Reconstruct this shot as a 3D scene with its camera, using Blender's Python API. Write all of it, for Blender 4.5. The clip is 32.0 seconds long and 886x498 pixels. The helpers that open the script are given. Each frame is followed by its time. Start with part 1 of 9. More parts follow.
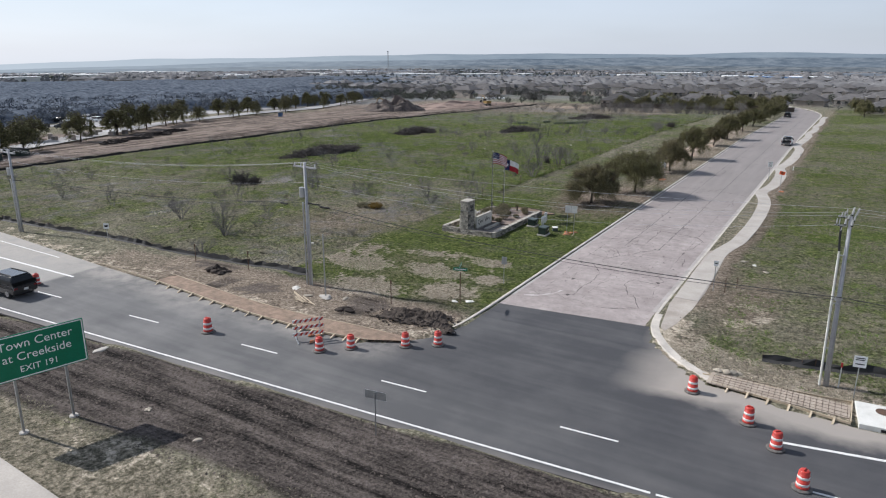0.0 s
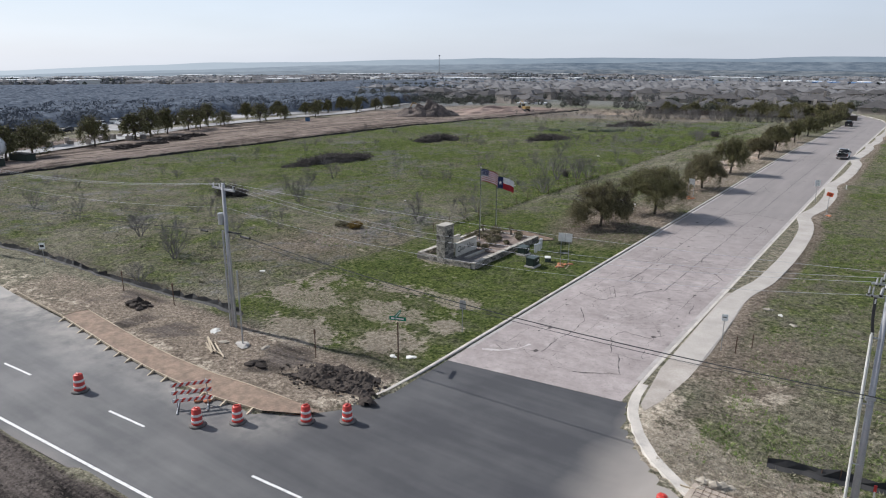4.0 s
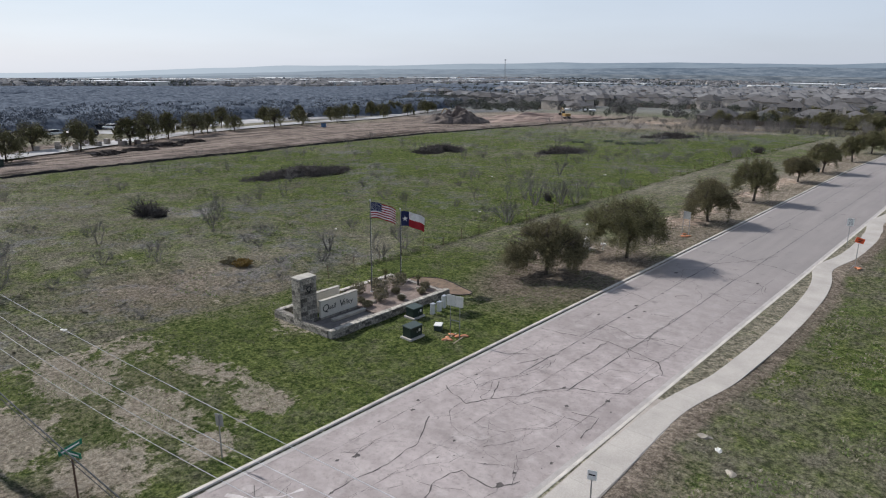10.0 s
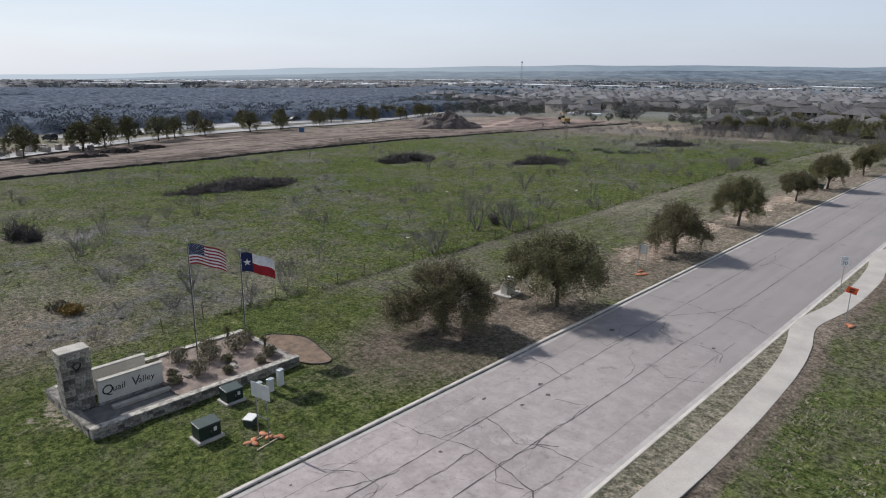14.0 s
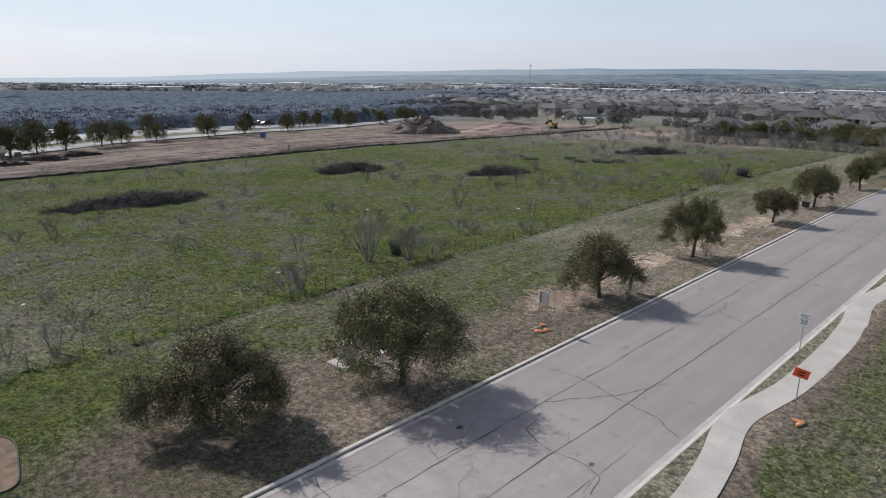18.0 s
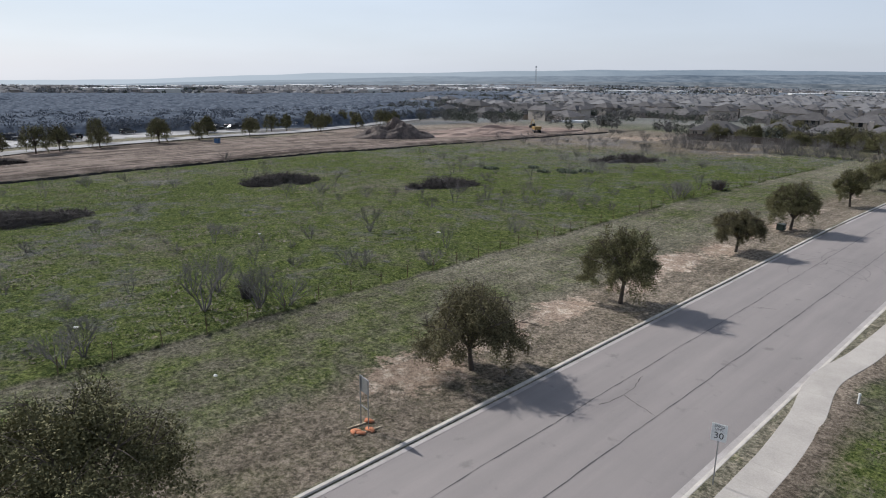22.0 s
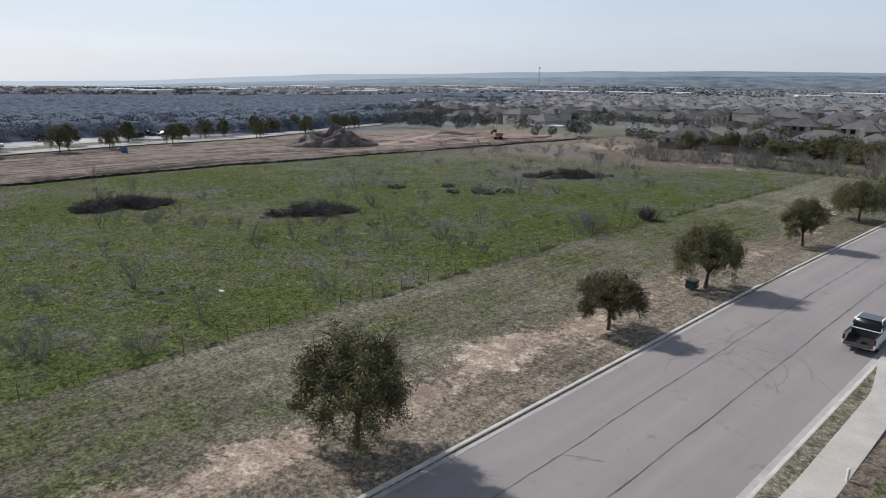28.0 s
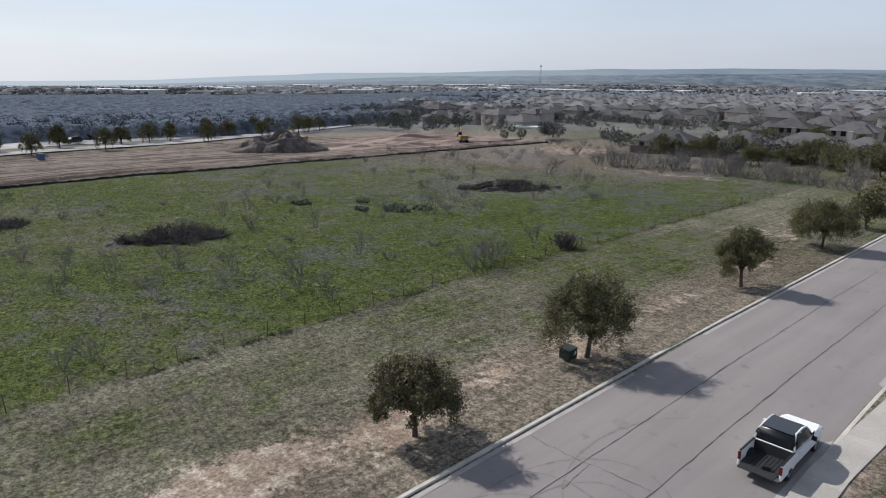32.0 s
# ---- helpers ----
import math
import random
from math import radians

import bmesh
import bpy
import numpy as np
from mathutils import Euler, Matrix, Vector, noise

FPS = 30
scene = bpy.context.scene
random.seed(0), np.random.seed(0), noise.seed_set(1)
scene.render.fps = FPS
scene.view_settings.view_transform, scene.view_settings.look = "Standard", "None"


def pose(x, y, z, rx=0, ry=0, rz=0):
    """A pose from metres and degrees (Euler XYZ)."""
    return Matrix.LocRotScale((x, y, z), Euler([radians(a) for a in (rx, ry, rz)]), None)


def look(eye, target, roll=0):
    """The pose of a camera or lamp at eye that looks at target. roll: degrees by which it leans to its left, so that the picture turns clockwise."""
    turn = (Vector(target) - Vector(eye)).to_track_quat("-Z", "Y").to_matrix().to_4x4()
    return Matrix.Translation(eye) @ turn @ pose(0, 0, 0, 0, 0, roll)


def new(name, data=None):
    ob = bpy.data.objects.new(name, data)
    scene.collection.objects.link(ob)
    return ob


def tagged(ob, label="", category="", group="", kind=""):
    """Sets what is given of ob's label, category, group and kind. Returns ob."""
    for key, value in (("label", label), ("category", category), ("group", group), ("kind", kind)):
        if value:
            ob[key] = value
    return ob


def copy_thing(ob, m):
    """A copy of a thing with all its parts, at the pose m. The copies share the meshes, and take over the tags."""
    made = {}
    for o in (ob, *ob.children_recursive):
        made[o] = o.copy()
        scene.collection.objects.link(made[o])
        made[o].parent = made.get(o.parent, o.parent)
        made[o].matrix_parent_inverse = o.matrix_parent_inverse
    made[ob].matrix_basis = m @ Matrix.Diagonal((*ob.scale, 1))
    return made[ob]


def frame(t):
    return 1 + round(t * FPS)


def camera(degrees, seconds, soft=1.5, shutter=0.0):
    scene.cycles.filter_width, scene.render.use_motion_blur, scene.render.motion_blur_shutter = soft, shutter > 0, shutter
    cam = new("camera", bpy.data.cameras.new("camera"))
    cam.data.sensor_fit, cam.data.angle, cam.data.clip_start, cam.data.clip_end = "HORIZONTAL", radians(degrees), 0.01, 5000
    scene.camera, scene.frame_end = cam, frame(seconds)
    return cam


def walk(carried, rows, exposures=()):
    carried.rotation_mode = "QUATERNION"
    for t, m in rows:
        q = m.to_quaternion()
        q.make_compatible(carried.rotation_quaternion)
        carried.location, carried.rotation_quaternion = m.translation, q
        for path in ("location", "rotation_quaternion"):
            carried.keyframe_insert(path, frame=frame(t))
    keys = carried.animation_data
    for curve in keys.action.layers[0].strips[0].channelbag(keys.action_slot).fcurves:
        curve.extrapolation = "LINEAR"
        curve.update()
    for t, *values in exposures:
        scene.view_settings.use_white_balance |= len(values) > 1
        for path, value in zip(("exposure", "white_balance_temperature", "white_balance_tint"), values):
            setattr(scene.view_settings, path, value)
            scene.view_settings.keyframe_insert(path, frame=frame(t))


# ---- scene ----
cam = camera(66.7, 32.0, soft=1.1)
PATH = [
    (0, (0.017, -0.73, 17.809), (-0.976, 0.915, 17.254), 0.2),
    (0.5, (-0.18, 0.772, 17.753), (-1.194, 2.405, 17.201), 0.2),
    (1, (-0.463, 2.276, 17.717), (-1.496, 3.897, 17.166), 0.2),
    (1.5, (-0.62, 3.722, 17.7), (-1.669, 5.334, 17.151), 0.1),
    (2, (-0.648, 5.159, 17.666), (-1.704, 6.767, 17.117), 0.2),
    (2.5, (-0.352, 6.627, 17.633), (-1.419, 8.227, 17.084), 0.2),
    (3, (0.122, 8.077, 17.626), (-0.965, 9.664, 17.078), 0.2),
    (3.5, (0.482, 9.574, 17.629), (-0.621, 11.15, 17.083), 0.2),
    (5.5, (1.863, 15.757, 17.755), (0.697, 17.288, 17.211), 0.4),
    (6, (2.262, 17.287, 17.818), (1.081, 18.806, 17.274), 0.4),
    (6.5, (2.628, 18.885, 17.844), (1.434, 20.395, 17.302), 0.4),
    (7, (2.912, 20.618, 17.825), (1.706, 22.119, 17.285), 0.4),
    (7.5, (3.048, 22.427, 17.788), (1.83, 23.92, 17.249), 0.5),
    (8, (3.081, 24.237, 17.676), (1.851, 25.72, 17.139), 0.4),
    (8.5, (3.114, 26.083, 17.588), (1.873, 27.556, 17.051), 0.4),
    (9, (3.089, 27.996, 17.577), (1.837, 29.461, 17.041), 0.5),
    (9.5, (3.051, 29.997, 17.588), (1.789, 31.454, 17.052), 0.5),
    (10, (2.947, 32.035, 17.555), (1.676, 33.483, 17.02), 0.5),
    (10.5, (2.811, 34.166, 17.49), (1.531, 35.608, 16.957), 0.5),
    (11, (2.638, 36.266, 17.445), (1.352, 37.702, 16.912), 0.5),
    (11.5, (2.489, 38.289, 17.406), (1.199, 39.721, 16.874), 0.6),
    (12, (2.321, 40.363, 17.369), (1.025, 41.791, 16.837), 0.6),
    (12.5, (2.161, 42.395, 17.328), (0.861, 43.819, 16.798), 0.6),
    (13, (2.093, 44.377, 17.337), (0.787, 45.796, 16.807), 0.6),
    (13.5, (1.999, 46.383, 17.342), (0.689, 47.798, 16.812), 0.6),
    (14, (1.907, 48.31, 17.359), (0.595, 49.723, 16.83), 0.6),
    (14.5, (1.861, 50.277, 17.398), (0.545, 51.687, 16.868), 0.6),
    (16.5, (1.2, 59.609, 16.91), (-0.13, 61.009, 16.387), 0.6),
    (17, (1.067, 61.739, 16.856), (-0.264, 63.137, 16.333), 0.7),
    (17.5, (0.966, 63.791, 16.856), (-0.369, 65.186, 16.334), 0.6),
    (18, (0.865, 65.85, 16.824), (-0.473, 67.242, 16.304), 0.6),
    (18.5, (0.69, 67.917, 16.797), (-0.65, 69.308, 16.277), 0.6),
    (19, (0.533, 70.0, 16.768), (-0.81, 71.387, 16.249), 0.6),
    (19.5, (0.362, 72.088, 16.751), (-0.985, 73.473, 16.233), 0.6),
    (20, (0.159, 74.176, 16.733), (-1.189, 75.559, 16.215), 0.6),
    (20.5, (-0.017, 76.316, 16.688), (-1.369, 77.696, 16.172), 0.6),
    (21, (-0.195, 78.463, 16.677), (-1.549, 79.842, 16.161), 0.6),
    (21.5, (-0.4, 80.603, 16.632), (-1.755, 81.98, 16.117), 0.6),
    (22, (-0.542, 82.736, 16.617), (-1.9, 84.111, 16.101), 0.5),
    (22.5, (-0.729, 84.892, 16.59), (-2.089, 86.264, 16.074), 0.5),
    (23, (-0.86, 87.007, 16.594), (-2.221, 88.378, 16.077), 0.4),
    (23.5, (-0.919, 89.083, 16.575), (-2.281, 90.453, 16.058), 0.4),
    (24, (-1.051, 91.169, 16.571), (-2.414, 92.538, 16.055), 0.5),
    (24.5, (-1.221, 93.299, 16.585), (-2.585, 94.667, 16.07), 0.6),
    (25, (-1.385, 95.58, 16.572), (-2.752, 96.946, 16.058), 0.4),
    (25.5, (-1.562, 97.769, 16.568), (-2.932, 99.133, 16.054), 0.5),
    (27.5, (-1.854, 106.443, 16.748), (-3.229, 107.8, 16.233), 0.5),
    (28, (-1.962, 108.711, 16.721), (-3.338, 110.069, 16.208), 0.5),
    (28.5, (-2.088, 111.013, 16.699), (-3.464, 112.37, 16.185), 0.5),
    (29, (-2.17, 113.283, 16.694), (-3.548, 114.639, 16.181), 0.6),
    (29.5, (-2.292, 115.597, 16.726), (-3.671, 116.952, 16.212), 0.5),
    (30, (-2.422, 117.921, 16.728), (-3.802, 119.274, 16.214), 0.5),
    (30.5, (-2.524, 120.214, 16.786), (-3.906, 121.566, 16.271), 0.5),
    (31, (-2.587, 122.493, 16.826), (-3.97, 123.843, 16.31), 0.5),
    (31.5, (-2.704, 124.821, 16.853), (-4.088, 126.169, 16.337), 0.4),
    (32, (-2.828, 127.225, 16.855), (-4.214, 128.57, 16.338), 0.3),
]
walk(cam, [(t, look(eye, target, roll)) for t, eye, target, roll in PATH], [(0, 0.29), (4, 0.28), (8, 0.21), (14, 0.17), (20, 0.16), (26, 0.14), (32, 0.11)])

# ---- sky and sun ----
SUN_ELEV, SUN_AZ = 40.0, 188.0          # the sun stands to the west (-x); azimuth counted from +x
sun_dir = Vector((math.cos(radians(SUN_AZ)) * math.cos(radians(SUN_ELEV)), math.sin(radians(SUN_AZ)) * math.cos(radians(SUN_ELEV)), math.sin(radians(SUN_ELEV))))
world = bpy.data.worlds.new("sky")
scene.world = world
world.use_nodes = True
wn, wl = world.node_tree.nodes, world.node_tree.links
sky = wn.new("ShaderNodeTexSky")
sky.sky_type = "NISHITA"
sky.sun_disc = False
sky.sun_elevation = radians(SUN_ELEV)
sky.sun_rotation = radians(90.0 - SUN_AZ)
sky.air_density, sky.dust_density, sky.ozone_density = 1.0, 0.6, 1.6
haze = wn.new("ShaderNodeMix")          # thin bright overcast veil over the blue
haze.data_type = "RGBA"
up = wn.new("ShaderNodeSeparateXYZ")
wl.new(wn.new("ShaderNodeTexCoord").outputs["Generated"], up.inputs[0])
fade = wn.new("ShaderNodeMapRange")
fade.interpolation_type = "SMOOTHSTEP"
for i_, v_ in ((1, -0.02), (2, 0.8), (3, 0.80), (4, 0.42)):
    fade.inputs[i_].default_value = v_
wl.new(up.outputs[2], fade.inputs[0])
wl.new(fade.outputs[0], haze.inputs[0])
veil = wn.new("ShaderNodeMix")          # the veil is brighter towards the sun
veil.data_type = "RGBA"
side = wn.new("ShaderNodeMapRange")
for i_, v_ in ((1, 0.35), (2, -0.75), (3, 0.0), (4, 1.0)):
    side.inputs[i_].default_value = v_
wl.new(up.outputs[0], side.inputs[0])
wl.new(side.outputs[0], veil.inputs[0])
veil.inputs[6].default_value = (4.0, 4.5, 5.6, 1.0)
veil.inputs[7].default_value = (6.05, 6.75, 8.05, 1.0)
soft_cloud = wn.new("ShaderNodeTexNoise")
stretch = wn.new("ShaderNodeMapping")
stretch.inputs["Scale"].default_value = (1.2, 1.2, 7.0)
wl.new(up.inputs[0].links[0].from_socket, stretch.inputs["Vector"])
wl.new(stretch.outputs[0], soft_cloud.inputs["Vector"])
soft_cloud.inputs["Scale"].default_value, soft_cloud.inputs["Detail"].default_value = 1.6, 4.0
cl = wn.new("ShaderNodeMapRange")
for i_, v_ in ((1, 0.35), (2, 0.65), (3, 0.95), (4, 1.06)):
    cl.inputs[i_].default_value = v_
wl.new(soft_cloud.outputs["Fac"], cl.inputs[0])
lit = wn.new("ShaderNodeMix")
lit.data_type, lit.blend_type = "RGBA", "MULTIPLY"
lit.inputs[0].default_value = 1.0
wl.new(veil.outputs[2], lit.inputs[6])
wl.new(cl.outputs[0], lit.inputs[7])
wl.new(lit.outputs[2], haze.inputs[7])
wl.new(sky.outputs[0], haze.inputs[6])
wl.new(haze.outputs[2], wn["Background"].inputs[0])
wn["Background"].inputs[1].default_value = 0.10
lamp = new("sun", bpy.data.lights.new("sun", "SUN"))
lamp.data.energy, lamp.data.angle, lamp.data.color = 4.35, radians(0.7), (1.0, 0.98, 0.965)
lamp.matrix_world = look((0, 0, 60), Vector((0, 0, 60)) - sun_dir)

# ---- materials ----


def nodes_of(name):
    m = bpy.data.materials.new(name)
    m.use_nodes = True
    return m, m.node_tree.nodes, m.node_tree.links, m.node_tree.nodes["Principled BSDF"]


def noise_node(n, l, coord, scale, detail=4.0, rough=0.6):
    x = n.new("ShaderNodeTexNoise")
    x.inputs["Scale"].default_value, x.inputs["Detail"].default_value, x.inputs["Roughness"].default_value = scale, detail, rough
    l.new(coord, x.inputs["Vector"])
    return x.outputs["Fac"]


def math_node(n, l, op, a, b=None, clamp=False):
    x = n.new("ShaderNodeMath")
    x.operation, x.use_clamp = op, clamp
    for i, v in enumerate((a, b)):
        if v is None:
            continue
        if isinstance(v, (int, float)):
            x.inputs[i].default_value = v
        else:
            l.new(v, x.inputs[i])
    return x.outputs[0]


def mix_node(n, l, fac, a, b, blend="MIX"):
    x = n.new("ShaderNodeMix")
    x.data_type, x.blend_type = "RGBA", blend
    for i, v in ((0, fac), (6, a), (7, b)):
        if isinstance(v, (int, float)):
            x.inputs[i].default_value = v
        elif isinstance(v, (tuple, list)):
            x.inputs[i].default_value = (*v[:3], 1.0)
        else:
            l.new(v, x.inputs[i])
    return x.outputs[2]


def ramp01(n, l, v, lo, hi):
    x = n.new("ShaderNodeMapRange")
    x.inputs[1].default_value, x.inputs[2].default_value = lo, hi
    l.new(v, x.inputs[0])
    return x.outputs[0]


def bump_into(n, l, bsdf, height, strength, distance):
    b = n.new("ShaderNodeBump")
    b.inputs["Strength"].default_value, b.inputs["Distance"].default_value = strength, distance
    l.new(height, b.inputs["Height"])
    l.new(b.outputs[0], bsdf.inputs["Normal"])


def plain(name, c1, c2=None, scale=3.0, fine=40.0, rough=0.7, metal=0.0, bump=0.25, dist=0.01, vary=0.0, spec=0.4, coat=0.0):
    """Two tones at a coarse and a fine scale, with fine relief; vary: brightness spread from object to object."""
    m, n, l, b = nodes_of(name)
    c2 = c2 or tuple(v * 0.75 for v in c1)
    tc = n.new("ShaderNodeTexCoord").outputs["Object"]
    big, small = noise_node(n, l, tc, scale), noise_node(n, l, tc, fine, 3.0)
    col = mix_node(n, l, ramp01(n, l, big, 0.35, 0.68), c1, c2)
    dark = math_node(n, l, "ADD", math_node(n, l, "MULTIPLY", small, 0.5), 0.75)
    col = mix_node(n, l, 1.0, col, dark, "MULTIPLY")
    if vary:
        oi = n.new("ShaderNodeObjectInfo")
        f = math_node(n, l, "ADD", math_node(n, l, "MULTIPLY", oi.outputs["Random"], 2 * vary), 1 - vary)
        col = mix_node(n, l, 1.0, col, f, "MULTIPLY")
    l.new(col, b.inputs["Base Color"])
    b.inputs["Metallic"].default_value = metal
    b.inputs["Specular IOR Level"].default_value = spec
    b.inputs["Coat Weight"].default_value = coat
    l.new(math_node(n, l, "ADD", math_node(n, l, "MULTIPLY", small, 0.16), rough - 0.08, True), b.inputs["Roughness"])
    bump_into(n, l, b, small, bump, dist)
    return m


def island(name, c1, c2, rough=0.8, trans=0.0, scale=0.6):
    """For joined pieces: tone by the piece's own random number."""
    m, n, l, b = nodes_of(name)
    g = n.new("ShaderNodeNewGeometry")
    tc = n.new("ShaderNodeTexCoord").outputs["Object"]
    f = math_node(n, l, "ADD", math_node(n, l, "MULTIPLY", g.outputs["Random Per Island"], 0.6), math_node(n, l, "MULTIPLY", noise_node(n, l, tc, scale), 0.5))
    l.new(mix_node(n, l, ramp01(n, l, f, 0.15, 0.95), c1, c2), b.inputs["Base Color"])
    b.inputs["Roughness"].default_value = rough
    b.inputs["Specular IOR Level"].default_value = 0.12
    b.inputs["Transmission Weight"].default_value = 0.0
    return m


M = {}
M["concrete"] = plain("concrete", (0.43, 0.40, 0.36), (0.33, 0.31, 0.28), 0.7, 18, 0.85, bump=0.3)
M["walk"] = plain("sidewalk_concrete", (0.405, 0.370, 0.330), (0.325, 0.297, 0.265), 0.5, 14, 0.85, bump=0.25, vary=0.025)
M["kerb"] = plain("kerb_concrete", (0.52, 0.475, 0.42), (0.36, 0.33, 0.295), 0.9, 16, 0.85, bump=0.3, vary=0.06)
M["white"] = plain("road_paint", (0.72, 0.71, 0.68), (0.50, 0.49, 0.47), 3.0, 25, 0.6)
M["steel"] = plain("galvanised_steel", (0.42, 0.43, 0.44), (0.33, 0.34, 0.35), 4, 60, 0.42, 0.85, 0.1)
M["pole"] = plain("weathered_pole", (0.40, 0.40, 0.41), (0.29, 0.29, 0.30), 1.2, 25, 0.75, bump=0.4, dist=0.02)
M["wire"] = plain("dark_cable", (0.03, 0.03, 0.032), None, 6, 50, 0.55)
M["alu"] = plain("bright_wire", (0.55, 0.55, 0.56), None, 6, 50, 0.45, 0.4)
M["orange"] = plain("orange_plastic", (0.50, 0.046, 0.032), (0.37, 0.036, 0.028), 3, 30, 0.45, vary=0.1)
M["band"] = plain("white_band", (0.74, 0.72, 0.69), (0.60, 0.57, 0.54), 3, 30, 0.4)
M["wood"] = plain("form_lumber", (0.48, 0.40, 0.29), (0.37, 0.30, 0.215), 1.5, 30, 0.8, vary=0.12)
M["green_sign"] = plain("green_sign_sheeting", (0.0, 0.165, 0.085), (0.0, 0.14, 0.07), 0.6, 12, 0.45, bump=0.03)
M["letter"] = plain("white_sheeting", (0.80, 0.80, 0.78), (0.74, 0.74, 0.72), 2, 12, 0.45, bump=0.02)
M["bare_alu"] = plain("bare_aluminium_sheet", (0.48, 0.49, 0.50), (0.40, 0.41, 0.42), 1.4, 20, 0.4, 0.7, 0.05)
M["ink"] = plain("black_ink", (0.012, 0.012, 0.013), None, 3, 20, 0.6, bump=0.02)
M["stone"] = plain("limestone_block", (0.345, 0.315, 0.268), (0.095, 0.087, 0.076), 3.4, 16, 0.9, bump=0.8, dist=0.04, vary=0.6)
M["cap"] = plain("stone_cap", (0.42, 0.39, 0.33), (0.27, 0.25, 0.22), 1.5, 14, 0.85, bump=0.4)
M["mortar"] = plain("mortar", (0.30, 0.28, 0.25), None, 3, 30, 0.95)
M["panel"] = plain("cream_sign_panel", (0.56, 0.53, 0.46), (0.48, 0.45, 0.39), 0.8, 16, 0.75, bump=0.1)
M["utility_green"] = plain("utility_green_paint", (0.012, 0.024, 0.019), (0.018, 0.032, 0.026), 2, 30, 0.5, bump=0.08)
M["utility_top"] = plain("faded_green_lid", (0.045, 0.062, 0.053), (0.032, 0.046, 0.04), 2, 30, 0.45, bump=0.08)
M["offwhite"] = plain("offwhite_paint", (0.64, 0.63, 0.59), (0.54, 0.53, 0.49), 2, 25, 0.6, bump=0.1)
M["red_mulch"] = plain("reddish_mulch", (0.20, 0.135, 0.090), (0.10, 0.072, 0.050), 2.2, 22, 0.95, bump=0.8, dist=0.05)
M["bark"] = plain("oak_bark", (0.10, 0.08, 0.065), (0.055, 0.045, 0.038), 4, 24, 0.95, bump=0.9, dist=0.03)
M["twig"] = plain("grey_twig", (0.19, 0.175, 0.165), (0.11, 0.10, 0.092), 3, 20, 0.9, vary=0.2)
M["brush"] = plain("dead_brush", (0.105, 0.092, 0.086), (0.035, 0.031, 0.030), 1.5, 12, 0.95, vary=0.1)
M["rubble"] = island("black_asphalt_rubble", (0.018, 0.015, 0.014), (0.085, 0.070, 0.060), 0.9, 0, 2.2)
M["leaf"] = island("live_oak_leaf", (0.041, 0.042, 0.021), (0.222, 0.205, 0.100), 0.72)
M["leaf_dry"] = island("brownish_oak_leaf", (0.046, 0.043, 0.025), (0.232, 0.203, 0.110), 0.75)
M["leaf_road"] = island("roadside_oak_leaf", (0.046, 0.048, 0.036), (0.160, 0.154, 0.115), 0.75)
M["leaf_road_dry"] = island("roadside_brown_oak_leaf", (0.062, 0.054, 0.046), (0.190, 0.165, 0.140), 0.75)
M["leaf_far"] = island("garden_oak_leaf", (0.030, 0.033, 0.024), (0.098, 0.096, 0.068), 0.75)
M["shrub"] = island("shrub_leaf", (0.078, 0.074, 0.044), (0.235, 0.205, 0.125), 0.7)
M["cactus"] = plain("prickly_pear", (0.09, 0.115, 0.07), (0.13, 0.135, 0.095), 4, 30, 0.7, vary=0.2)
M["rust"] = island("rust_coloured_bush", (0.12, 0.075, 0.02), (0.23, 0.155, 0.045), 0.8)
M["rusty"] = plain("rusty_steel_post", (0.13, 0.075, 0.05), (0.08, 0.05, 0.036), 8, 50, 0.8, 0.2)
M["silt"] = plain("black_silt_fabric", (0.022, 0.022, 0.024), (0.04, 0.038, 0.036), 1.5, 20, 0.8, bump=0.5, dist=0.04)
M["glass"] = plain("dark_glass", (0.012, 0.014, 0.017), None, 2, 10, 0.3, bump=0.0, spec=0.3)
M["car_white"] = plain("white_car_paint", (0.78, 0.78, 0.77), (0.74, 0.74, 0.73), 1, 10, 0.5, bump=0.0, spec=0.2)
M["car_black"] = plain("black_car_paint", (0.012, 0.012, 0.014), None, 1, 10, 0.22, bump=0.0, coat=0.7)
M["car_dark"] = plain("dark_grey_car_paint", (0.05, 0.055, 0.06), None, 1, 10, 0.5, bump=0.0, spec=0.2)
M["tail"] = plain("red_lamp_lens", (0.13, 0.010, 0.012), None, 2, 10, 0.2, bump=0.0)
M["head"] = plain("clear_lamp_lens", (0.6, 0.6, 0.6), None, 2, 10, 0.1, bump=0.0)
M["bed"] = plain("black_bed_liner", (0.022, 0.022, 0.023), None, 4, 60, 0.75, bump=0.4)
M["chrome"] = plain("wheel_alloy", (0.5, 0.5, 0.51), None, 4, 30, 0.3, 0.9, 0.02)
M["tyre"] = plain("tyre_rubber", (0.022, 0.022, 0.022), None, 6, 40, 0.85)
M["sandbag"] = plain("orange_sandbag", (0.45, 0.13, 0.05), (0.36, 0.24, 0.15), 2.5, 30, 0.85, vary=0.25)
M["litter"] = plain("pale_litter", (0.62, 0.61, 0.57), (0.5, 0.47, 0.42), 4, 20, 0.8, vary=0.2)
M["rock"] = plain("limestone_rock", (0.36, 0.32, 0.26), (0.24, 0.21, 0.17), 3, 18, 0.95, bump=0.6, vary=0.25)
M["flag_red"] = plain("red_cloth", (0.33, 0.012, 0.022), None, 3, 60, 0.8, bump=0.05)
M["flag_white"] = plain("white_cloth", (0.76, 0.75, 0.74), None, 3, 60, 0.8, bump=0.05)
